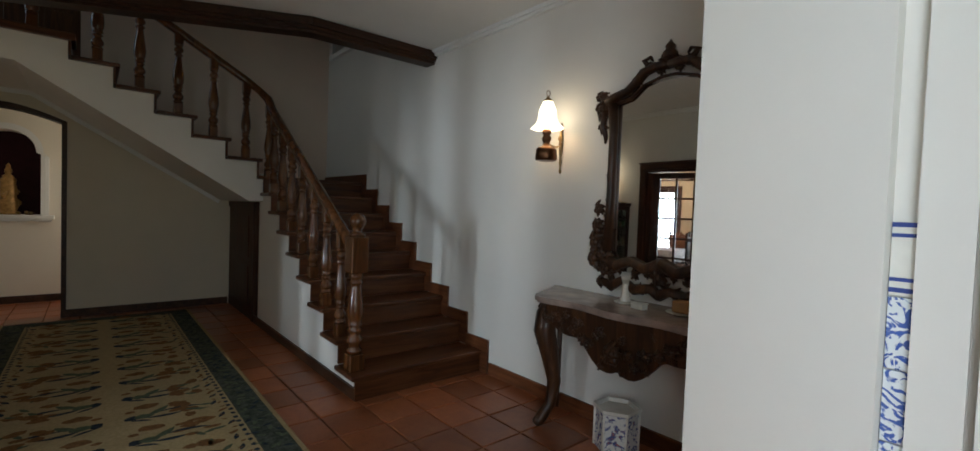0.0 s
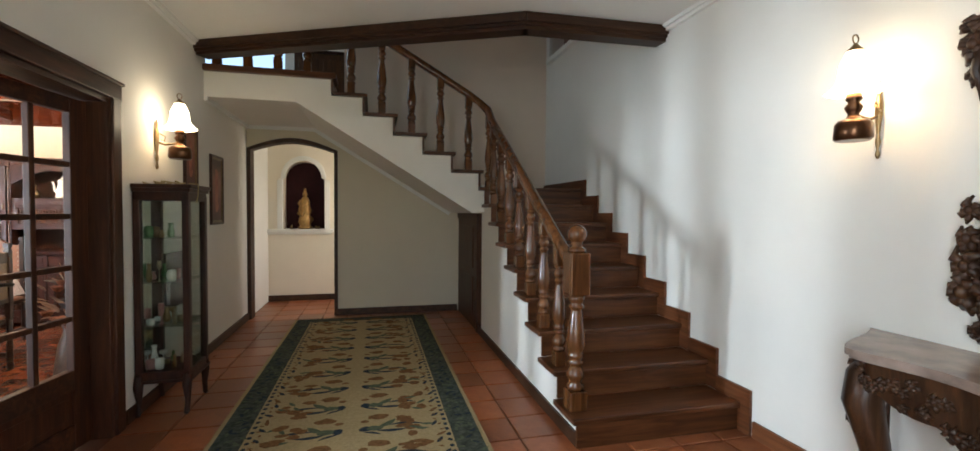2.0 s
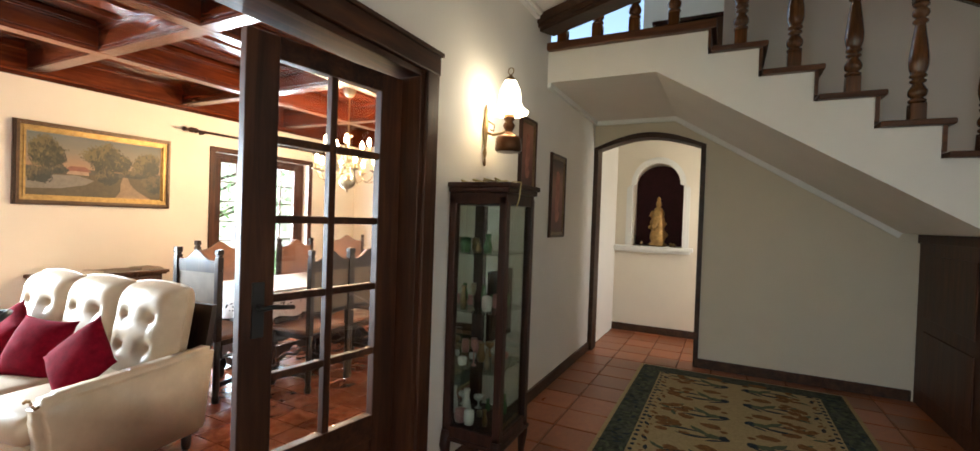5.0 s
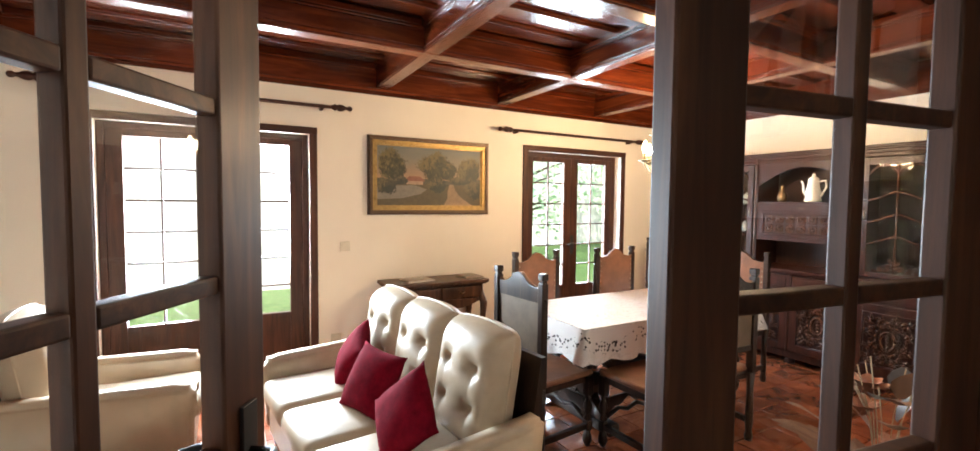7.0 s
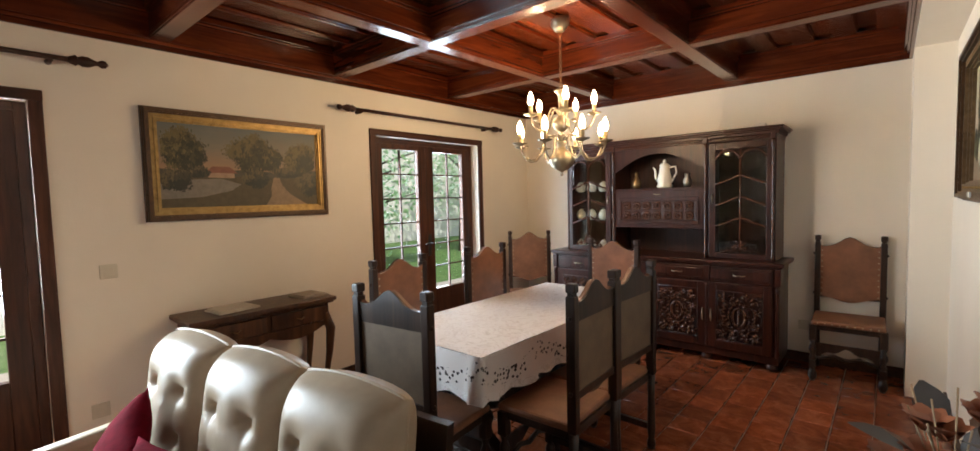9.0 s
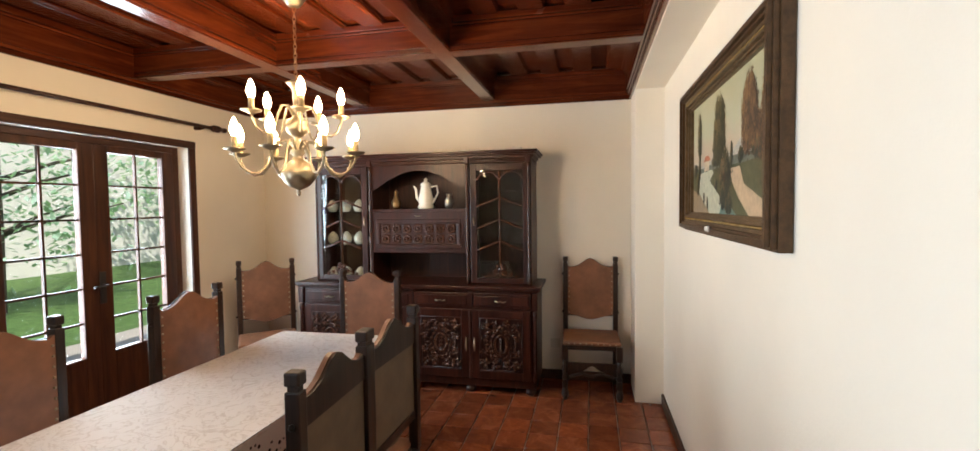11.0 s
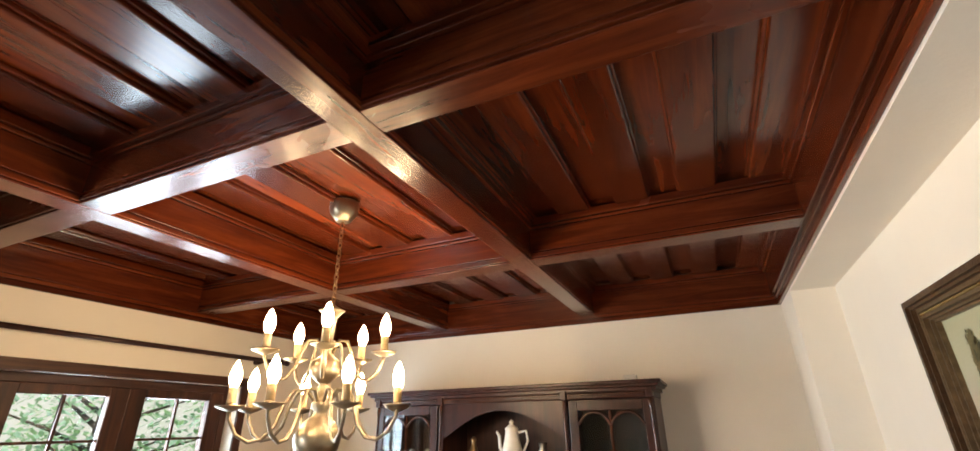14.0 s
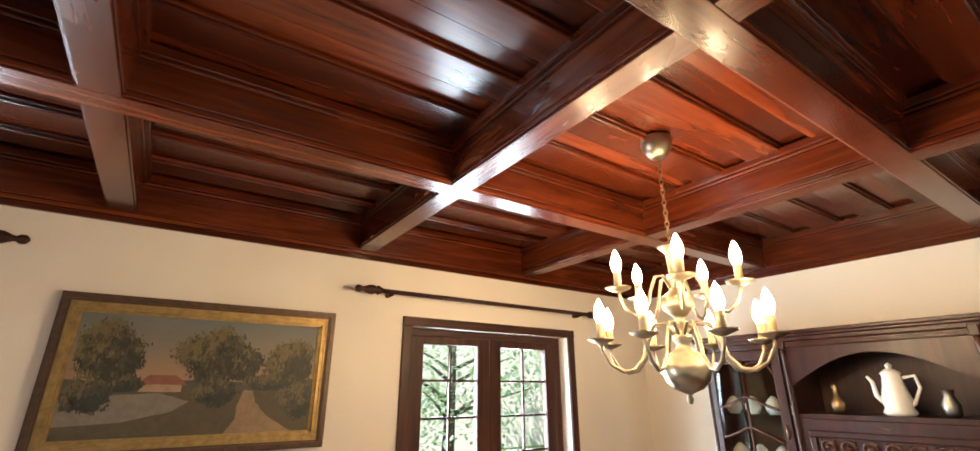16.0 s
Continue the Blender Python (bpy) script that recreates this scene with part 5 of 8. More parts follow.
# niche surround, sill and gilded statuette
bm = bmesh.new()
nw_ = (NX1 - NX0) / 2
ncx = (NX0 + NX1) / 2
for (o, i, d) in ((0.075, 0.045, 0.03), (0.045, 0.0, 0.045)):
    po = [(ncx - nw_ - o, NZ0), (ncx - nw_ - o, NZS - 0.05)] + [(ncx - (nw_ + o) * 0.86 * math.cos(math.pi * k / 16), NZS + (0.265 + o) * math.sin(math.pi * k / 16)) for k in range(0, 17)] + [(ncx + nw_ + o, NZS - 0.05), (ncx + nw_ + o, NZ0)]
    pi = [(ncx - nw_ - i, NZ0), (ncx - nw_ - i, NZS - 0.02)] + [(ncx - (nw_ + i) * 0.86 * math.cos(math.pi * k / 16), NZS + (0.265 + i) * math.sin(math.pi * k / 16)) for k in range(0, 17)] + [(ncx + nw_ + i, NZS - 0.02), (ncx + nw_ + i, NZ0)]
    for k in range(len(po) - 1):
        prism(bm, [po[k], po[k + 1], pi[k + 1], pi[k]], NY - d, NY + 0.01)
struct("trim_niche", bm, M_TRIM_WHITE, "white moulded arch surround of the niche", "moulding")
struct("trim_niche_sill", boxes((HX0, NX1 + 0.13, NY - 0.09, NY + 0.3, NZ0 - 0.05, NZ0), (HX0, NX1 + 0.10, NY - 0.06, NY - 0.001, NZ0 - 0.08, NZ0 - 0.05), bevel=0.006), M_TRIM_WHITE, "white stone sill of the niche", "sill")
bm = bmesh.new()
lathe(bm, [(0.11, 0.0), (0.115, 0.03), (0.08, 0.05), (0.095, 0.10), (0.10, 0.15), (0.075, 0.22), (0.085, 0.30), (0.07, 0.38), (0.075, 0.43), (0.045, 0.49), (0.025, 0.505), (0.035, 0.53), (0.036, 0.56), (0.02, 0.59), (0.026, 0.61), (0.006, 0.64)], 14)
rng = random.Random(8)
for k in range(14):
    a, z = rng.uniform(0, 6.28), rng.uniform(0.03, 0.4)
    tube(bm, [(0.07 * math.cos(a), 0.07 * math.sin(a), z), (0.105 * math.cos(a + 0.3), 0.105 * math.sin(a + 0.3), z + 0.03), (0.075 * math.cos(a + 0.7), 0.075 * math.sin(a + 0.7), z + 0.09)], [0.02, 0.022, 0.01], 6)
ob = mesh_ob("statuette", bm, simple("gilded_wood", (0.42, 0.25, 0.09), 0.38, 0.55, 0.5, 18, 0.3))
ob.matrix_basis = pose(ncx, NY + 0.13, NZ0)
tagged(ob, "gilded carved figure on the niche sill", "statuette")
for dx, h in ((-0.19, 0.06), (0.17, 0.05), (0.21, 0.04)):
    bm = bmesh.new()
    lathe(bm, [(0.018, 0), (0.02, h * 0.8), (0.012, h)], 10)
    ob = mesh_ob("votive_pot", bm, M_BRASS_DARK)
    ob.matrix_basis = pose(ncx + dx, NY + 0.05, NZ0)
    tagged(ob, "tiny dark pot beside the gilded figure", "pot", "pots in the niche")

# small table by the double door
v = thing("side_table", pose(-1.29, 1.50, 0), "small wooden side table with a pale top", "side table")
part("top", boxes((0, 0.40, 0, 0.56, 0.735, 0.76), bevel=0.006), M_CONSOLE, v)
part("inlay", boxes((0.03, 0.37, 0.03, 0.53, 0.7605, 0.764)), M_LINEN, v, "pale cloth runner")
for x in (0.02, 0.34):
    for y in (0.02, 0.50):
        part("leg", boxes((x, x + 0.04, y, y + 0.04, 0, 0.735), bevel=0.004), M_CONSOLE, v)

# niche-like wall picture high in the stairwell
struct("trim_stair_niche", boxes((HX1 - 0.05, HX1 + 0.02, 5.28, 6.56, 3.39, 3.45), (HX1 - 0.03, HX1 + 0.02, 6.50, 6.56, 3.45, 4.45), (HX1 - 0.03, HX1 + 0.02, 5.28, 5.34, 3.45, 4.45), bevel=0.005), M_TRIM_WHITE, "white frame of a high wall recess", "moulding")
struct("wall_stair_niche_back", boxes((HX1 + 0.20, HX1 + 0.26, 5.2, 6.6, 3.4, 4.5)), colour_canvas("dark_red_panel", ((0.0, (0.04, 0.015, 0.012)), (0.5, (0.16, 0.05, 0.04)), (1.0, (0.07, 0.03, 0.03))), 1, 0.8, -4.5), "dark reddish panel inside the high recess", "wall")

# chest on the upper landing
v = thing("chest", pose(-0.75, 7.40, LAND - 0.004), "dark reddish panelled wooden chest on the upper landing", "chest")
part("body", boxes((0, 0.68, 0, 0.42, 0.04, 0.78), bevel=0.006), M_CONSOLE, v)
part("lid", boxes((-0.02, 0.70, -0.02, 0.44, 0.78, 0.82), bevel=0.006), M_CAB, v)
for x in (0.05, 0.37):
    part("door", boxes((x, x + 0.26, -0.012, 0.0, 0.12, 0.70), bevel=0.006), M_CONSOLE, v)

# ---- dining room things ----
def chandelier():
    c = thing("chandelier", pose(-3.50, 5.715, 0, 0, 0, 12), "lit two-tier brass chandelier with candle bulbs hanging over the table", "chandelier")
    bm = bmesh.new()
    lathe(bm, [(0.02, 2.595), (0.035, 2.60), (0.06, 2.635), (0.066, 2.67), (0.066, 2.684)], 16)
    part("ceiling_rose", bm, M_BRASS, c)
    bm = bmesh.new()
    for k in range(16):
        z = 2.225 + k * 0.0235
        ax = (1, 0) if k % 2 else (0, 1)
        tube(bm, [(ax[0] * 0.008 * math.cos(a), ax[1] * 0.008 * math.cos(a), z + 0.016 * math.sin(a)) for a in [2 * math.pi * i / 8 for i in range(9)]], 0.0025, 5)
    part("chain", bm, M_BRASS_DARK, c)
    bm = bmesh.new()
    lathe(bm, [(0.006, 1.61), (0.012, 1.625), (0.006, 1.64), (0.02, 1.648), (0.05, 1.66), (0.078, 1.69), (0.086, 1.725), (0.08, 1.75), (0.055, 1.785), (0.03, 1.80), (0.024, 1.82), (0.036, 1.835), (0.03, 1.86), (0.018, 1.875), (0.022, 1.9), (0.014, 1.915),
               (0.03, 1.925), (0.056, 1.95), (0.06, 1.975), (0.052, 2.0), (0.026, 2.02), (0.018, 2.04), (0.03, 2.055), (0.03, 2.07), (0.016, 2.085), (0.02, 2.13), (0.022, 2.17), (0.04, 2.19), (0.052, 2.20), (0.02, 2.215), (0.004, 2.225)], 18)
    part("stem", bm, M_BRASS, c, "turned brass stem with two balls")

    def arm_set(n, R, z_out, z_low, z_hub, phase):
        for k in range(n):
            a = 2 * math.pi * k / n + phase
            ca, sa = math.cos(a), math.sin(a)

            def P(r, z):
                return (r * ca, r * sa, z)
            bm = bmesh.new()
            tube(bm, [P(0.02, z_hub), P(R * 0.20, z_hub + 0.05), P(R * 0.34, z_hub + 0.045), P(R * 0.44, z_hub - 0.01), P(R * 0.5, z_low + 0.05), P(R * 0.62, z_low + 0.008), P(R * 0.76, z_low), P(R * 0.9, z_low + 0.025), P(R * 0.99, z_low + 0.075), P(R, z_out)], 0.0065, 7)
            arm = part("arm", bm, M_BRASS, c)
            bm = bmesh.new()
            lathe(bm, [(0.008, z_out - 0.008), (0.03, z_out), (0.048, z_out + 0.008), (0.05, z_out + 0.013), (0.02, z_out + 0.008), (0.014, z_out + 0.02)], 14, (R * ca, R * sa))
            part("drip_pan", bm, M_BRASS, arm)
            bm = bmesh.new()
            lathe(bm, [(0.0145, z_out + 0.01), (0.0145, z_out + 0.068), (0.009, z_out + 0.074)], 12, (R * ca, R * sa))
            part("candle_sleeve", bm, M_CANDLE, arm, "cream candle sleeve")
            bm = bmesh.new()
            lathe(bm, [(0.011, z_out + 0.070), (0.019, z_out + 0.09), (0.0215, z_out + 0.106), (0.0165, z_out + 0.132), (0.007, z_out + 0.155), (0.001, z_out + 0.164)], 12, (R * ca, R * sa))
            b = part("bulb", bm, M_BULB, arm, "glowing flame-shaped bulb")
            b.visible_shadow = False
            if k % 2 == 0:
                d = bpy.data.lights.new("bulb_light", "POINT")
                d.energy, d.color, d.shadow_soft_size = 6.0, (1.0, 0.67, 0.41), 0.03
                lb = new("bulb_light", d)
                lb.parent = c
                lb.matrix_basis = pose(R * ca, R * sa, z_out + 0.115)

    arm_set(8, 0.305, 1.825, 1.72, 1.845, 0.0)
    arm_set(5, 0.225, 2.02, 1.925, 2.03, 0.17)


M_CANDLE = simple("candle_cream", (0.52, 0.38, 0.19), 0.5)
chandelier()


def chair_parts():
    """Tall leather chair facing +y."""
    c = thing("dining_chair", pose(-3.41, 4.33, 0, 0, 0, 6), "tall dark wooden chair with embossed brown leather seat and back", "chair", "dining chairs")
    W = 0.21
    for s in (-1, 1):
        bm = boxes((s * W - 0.02, s * W + 0.02, -0.22, -0.175, 0.44, 1.045), bevel=0.004)
        box(bm, s * W - 0.014, s * W + 0.014, -0.213, -0.182, 1.045, 1.06)
        box(bm, s * W - 0.021, s * W + 0.021, -0.221, -0.174, 1.06, 1.10, 0.006)
        for z in (0.62, 0.95):
            ball_at(bm, s * (W + 0.022), -0.1975, z, 0.01)
        lathe(bm, [(0.022, 0.0), (0.026, 0.03), (0.018, 0.06), (0.024, 0.12), (0.02, 0.3), (0.024, 0.44)], 8, (s * W, -0.1975))
        part("back_post", bm, M_CHAIRWOOD, c)
        bm = boxes((s * W - 0.024, s * W + 0.024, 0.16, 0.208, 0.32, 0.44), (s * W - 0.022, s * W + 0.022, 0.163, 0.205, 0.10, 0.16), bevel=0.004)
        lathe(bm, [(0.016, 0.16), (0.026, 0.175), (0.014, 0.20), (0.026, 0.24), (0.026, 0.26), (0.014, 0.29), (0.024, 0.32)], 10, (s * W, 0.184))
        lathe(bm, [(0.014, 0.0), (0.028, 0.03), (0.028, 0.06), (0.016, 0.10)], 10, (s * W, 0.184))
        part("leg", bm, M_CHAIRWOOD, c, "turned front leg")
        part("side_stretcher", boxes((s * W - 0.014, s * W + 0.014, -0.175, 0.163, 0.11, 0.145), bevel=0.003), M_CHAIRWOOD, c)
    bm = bmesh.new()
    n = 16
    pts = []
    for k in range(n + 1):
        u = -1 + 2 * k / n
        pts.append((u * (W - 0.02), 0.235 + 0.03 * math.cos(u * math.pi) + 0.012 * math.cos(3 * u * math.pi)))
    prism(bm, pts + [((W - 0.02), 0.30), (-(W - 0.02), 0.30)][::1], 0.176, 0.19)
    tube(bm, [(-(W - 0.03), 0.183, 0.18), (-0.08, 0.183, 0.215), (0, 0.183, 0.19), (0.08, 0.183, 0.215), (W - 0.03, 0.183, 0.18)], 0.013, 7)
    part("front_stretcher", bm, M_CHAIRWOOD, c, "carved wavy front stretcher")
    part("seat_frame", boxes((-W, W, -0.19, 0.19, 0.40, 0.44), bevel=0.004), M_CHAIRWOOD, c)
    part("seat", boxes((-W - 0.015, W + 0.015, -0.185, 0.215, 0.44, 0.475), bevel=0.014), M_LEATHER, c, "brown leather seat")

    def back_outline(w, z0, z1):
        pts = [(-w, z0 + 0.03)] + [(-w + 2 * w * k / 12, z0 + 0.03 - 0.045 * math.sin(math.pi * k / 12) ** 2) for k in range(1, 12)] + [(w, z0 + 0.03)]
        top = []
        for k in range(17):
            u = 1 - 2 * k / 16
            top.append((u * w, z1 - 0.075 + 0.075 * math.exp(-(u / 0.42) ** 2) + 0.016 * (abs(u) > 0.9)))
        return pts + top
    bm = bmesh.new()
    prism(bm, back_outline(W - 0.015, 0.575, 1.085), -0.196, -0.178)
    part("backrest", bm, M_LEATHER, c, "embossed brown leather back")
    bm = bmesh.new()
    prism(bm, back_outline(W - 0.02, 0.58, 1.08), -0.204, -0.198)
    part("back_cover", bm, M_LEATHER_BACK, c, "worn olive-tan back lining")
    bm = bmesh.new()
    prism(bm, [(-W + 0.02, 0.93), (W - 0.02, 0.93), (W - 0.02, 1.015)] + [((1 - 2 * k / 12) * (W - 0.02), 1.012 + 0.076 * math.exp(-((1 - 2 * k / 12) / 0.42) ** 2)) for k in range(1, 12)] + [(-W + 0.02, 1.015)], -0.210, -0.204)
    part("lower_rail", boxes((-W + 0.02, W - 0.02, -0.210, -0.204, 0.585, 0.62)), M_CHAIRWOOD, c)
    part("back_rail", bm, M_CHAIRWOOD, c, "shaped dark rail across the back")
    bm = bmesh.new()
    for s in (-1, 1):
        for k in range(9):
            ball_at(bm, s * (W - 0.03), -0.177, 0.62 + 0.045 * k, 0.006)
    for k in range(9):
        ball_at(bm, -0.18 + 0.045 * k, 0.214, 0.457, 0.006)
    tagged(part("studs", bm, M_BRASS, c, "brass upholstery studs"), kind="stuff")
    return c


ch0 = chair_parts()
for x, y, r in ((-2.99, 4.83, 92), (-2.99, 5.29, 88), (-4.02, 4.84, -88), (-4.02, 5.70, -91), (-3.53, 6.36, 180), (-4.64, 6.91, -140), (-1.99, 7.40, 182)):
    copy_thing(ch0, pose(x, y, 0, 0, 0, r))


def dining_table():
    x0, x1, y0, y1 = -3.93, -3.15, 4.44, 6.14
    t = thing("dining_table", pose((x0 + x1) / 2, (y0 + y1) / 2, 0), "long dining table on carved dark trestle legs", "table")
    hx, hy = (x1 - x0) / 2, (y1 - y0) / 2
    part("tabletop", boxes((-hx + 0.01, hx - 0.01, -hy + 0.01, hy - 0.01, 0.71, 0.75), bevel=0.006), M_CHAIRWOOD, t)
    rng = random.Random(14)
    for s in (-1, 1):
        bm = bmesh.new()
        n = 20
        left = []
        for k in range(n + 1):
            u = k / n
            w = 0.10 + 0.13 * abs(math.cos(u * math.pi * 1.0)) ** 1.5 + 0.035 * math.sin(u * 21)
            left.append((w, 0.07 + 0.62 * u))
        pts = left + [(-w, z) for w, z in left[::-1]]
        prism(bm, pts, s * (hy - 0.30) - 0.035, s * (hy - 0.30) + 0.035)
        for k in range(10):
            a = rng.uniform(-0.2, 0.2)
            carve_y(bm, a, s * (hy - 0.30) - 0.035, rng.uniform(0.15, 0.62), 0.05, rng, -1)
            carve_y(bm, a, s * (hy - 0.30) + 0.035, rng.uniform(0.15, 0.62), 0.05, rng, 1)
        part("trestle", bm, M_CHAIRWOOD, t, "carved openwork trestle")
        bm = boxes((-0.34, 0.34, s * (hy - 0.30) - 0.05, s * (hy - 0.30) + 0.05, 0.02, 0.085), bevel=0.012)
        for q in (-0.3, 0.3):
            ball_at(bm, q, s * (hy - 0.30), 0.03, 0.035)
        part("foot", bm, M_CHAIRWOOD, t)
    bm = bmesh.new()
    tube(bm, [(0, -hy + 0.33, 0.3), (0, -0.3, 0.24), (0, 0, 0.32), (0, 0.3, 0.24), (0, hy - 0.33, 0.3)], [0.03, 0.035, 0.045, 0.035, 0.03], 8)
    part("stretcher", bm, M_BLACK, t, "curved iron-dark stretcher")
    def wavy(half):
        n_ = 48
        low = []
        for k in range(n_ + 1):
            u = -1 + 2 * k / n_
            low.append((u * half, 0.50 - 0.055 * math.cos(u * math.pi * 3) - 0.02 * math.cos(u * 31) - 0.05 * abs(u) ** 6))
        return low + [(half, 0.625), (-half, 0.625)]
    for s in (-1, 1):
        bm = prism(bmesh.new(), wavy(hx - 0.05), s * (hy - 0.09) - 0.018, s * (hy - 0.09) + 0.018, "y")
        for k in range(9):
            carve_y(bm, -hx + 0.12 + (2 * hx - 0.24) * k / 8, s * (hy - 0.072), 0.545 + 0.02 * math.cos(k * 2.1), 0.055, rng, s)
        part("carved_apron", bm, M_CHAIRWOOD, t, "deep carved scrolling apron")
        bm = prism(bmesh.new(), wavy(hy - 0.11), s * (hx - 0.07) - 0.018, s * (hx - 0.07) + 0.018, "x")
        for k in range(15):
            carve(bm, s * (hx - 0.052) + (0.0 if s < 0 else 0.02), -hy + 0.16 + (2 * hy - 0.32) * k / 14, 0.545 + 0.02 * math.cos(k * 2.1), 0.05, rng, 6)
        part("carved_apron", bm, M_CHAIRWOOD, t, "deep carved scrolling apron")
    part("apron", boxes((-hx + 0.06, hx - 0.06, -hy + 0.10, -hy + 0.13, 0.62, 0.71), (-hx + 0.06, hx - 0.06, hy - 0.13, hy - 0.10, 0.62, 0.71), (-hx + 0.06, -hx + 0.09, -hy + 0.13, hy - 0.13, 0.62, 0.71), (hx - 0.09, hx - 0.06, -hy + 0.13, hy - 0.13, 0.62, 0.71)), M_CHAIRWOOD, t)
    # cloth: top, hanging sides with folds, and the lace band
    cl = thing("tablecloth", pose((x0 + x1) / 2, (y0 + y1) / 2, 0.75), "cream embroidered tablecloth with a wide lace border hanging in folds", "tablecloth")
    bm = bmesh.new()
    nx, ny = 26, 50
    grid = [[bm.verts.new((-hx - 0.004 + (2 * hx + 0.008) * i / nx, -hy - 0.004 + (2 * hy + 0.008) * j / ny, 0.004 + 0.0025 * noise.noise((i * 0.4, j * 0.4, 1.0)))) for j in range(ny + 1)] for i in range(nx + 1)]
    for i in range(nx):
        for j in range(ny):
            bm.faces.new((grid[i][j], grid[i + 1][j], grid[i + 1][j + 1], grid[i][j + 1])).smooth = True
    part("top", bm, M_CLOTH, cl, "cloth lying on the table")
    bm, lace, hem = bmesh.new(), bmesh.new(), bmesh.new()
    per = []
    step = 0.03

    def run(ax, ay, bx, by):
        n = int(math.dist((ax, ay), (bx, by)) / step)
        return [(ax + (bx - ax) * k / n, ay + (by - ay) * k / n) for k in range(n)]
    cx_, cy_ = hx + 0.004, hy + 0.004
    per = run(-cx_, -cy_, cx_, -cy_) + run(cx_, -cy_, cx_, cy_) + run(cx_, cy_, -cx_, cy_) + run(-cx_, cy_, -cx_, -cy_)
    N = len(per)
    levels = [0.0, -0.015, -0.05, -0.09, -0.13, -0.175, -0.215]
    rings = []
    for li, dz in enumerate(levels):
        ring = []
        for k, (x, y) in enumerate(per):
            nxv = (1 if x > cx_ - 1e-3 else -1 if x < -cx_ + 1e-3 else 0)
            nyv = (1 if y > cy_ - 1e-3 else -1 if y < -cy_ + 1e-3 else 0)
            d = Vector((nxv, nyv))
            if d.length:
                d.normalize()
            f = -dz / 0.215
            out = f * (0.012 + 0.022 * math.sin(k * 0.55) + 0.014 * math.sin(k * 1.31 + 1)) + (0.035 * f if nxv and nyv else 0)
            out = max(out, 0.003)
            drop = dz * (1.0 + 0.05 * math.sin(k * 0.9))
            ring.append((x + d.x * out, y + d.y * out, 0.004 + drop))
        rings.append(ring)
    for target, a, b in ((bm, 0, 1), (lace, 1, 5), (bm, 5, 6)):
        prev = None
        for li in range(a, b + 1):
            cur = [target.verts.new(p) for p in rings[li]]
            if prev:
                for k in range(N):
                    target.faces.new((prev[k], cur[k], cur[(k + 1) % N], prev[(k + 1) % N])).smooth = True
            prev = cur
    part("skirt", bm, M_CLOTH, cl, "hanging edge in soft folds")
    part("lace_band", lace, M_LACE, cl, "openwork lace band")


def carve_y(bm, x, y, z, size, rng, side):
    for k in range(6):
        a = 2 * math.pi * k / 6 + rng.uniform(-0.3, 0.3)
        r = size * rng.uniform(0.5, 0.9)
        tube(bm, [(x, y, z), (x + r * 0.6 * math.cos(a), y + side * size * 0.3, z + r * 0.6 * math.sin(a)), (x + r * math.cos(a + 0.4), y + side * size * 0.08, z + r * math.sin(a + 0.4))], [size * 0.15, size * 0.2, size * 0.06], 5)


m, n, l, b = nodes_of("embroidered_linen")
v = coords(n, l)
f1 = noise_tex(n, l, v, 9, 3, 0.5, 2.5)
f2 = noise_tex(n, l, v, 160, 2)
l.new(ramp(n, l, f1, ((0.46, (0.78, 0.74, 0.70)), (0.5, (0.62, 0.56, 0.51)), (0.54, (0.78, 0.74, 0.70)))), b.inputs["Base Color"])
b.inputs["Roughness"].default_value = 0.7
bump(n, l, b, f2, 0.25, 0.002)
M_CLOTH = m
m, n, l, b = nodes_of("lace")
v = coords(n, l)
vo = n.new("ShaderNodeTexVoronoi")
vo.inputs["Scale"].default_value = 42
l.new(v, vo.inputs["Vector"])
tr, mx = n.new("ShaderNodeBsdfTransparent"), n.new("ShaderNodeMixShader")
# the open holes follow a swag that rises and falls along the edge
sp = n.new("ShaderNodeSeparateXYZ")
l.new(v, sp.inputs[0])


def calc(op, a, c):
    q = n.new("ShaderNodeMath")
    q.operation = op
    for sock, val in zip(q.inputs, (a, c)):
        if isinstance(val, (int, float)):
            sock.default_value = val
        else:
            l.new(val, sock)
    return q.outputs[0]


swag = calc("MULTIPLY", calc("ABSOLUTE", calc("SINE", calc("MULTIPLY", calc("ADD", sp.outputs[0], sp.outputs[1]), 6.4), 0.0), 0.0), -0.075)
off_band = calc("GREATER_THAN", calc("ABSOLUTE", calc("ADD", sp.outputs[2], calc("SUBTRACT", 0.055, swag)), 0.0), 0.038)
solid = ramp(n, l, vo.outputs["Distance"], ((0.30, (0, 0, 0)), (0.36, (1, 1, 1))))
l.new(calc("MAXIMUM", solid, off_band), mx.inputs[0])
b.inputs["Base Color"].default_value, b.inputs["Roughness"].default_value = (0.76, 0.71, 0.66, 1), 0.8
l.new(tr.outputs[0], mx.inputs[1])
l.new(b.outputs[0], mx.inputs[2])
l.new(mx.outputs[0], n["Material Output"].inputs[0])
M_LACE = m
dining_table()


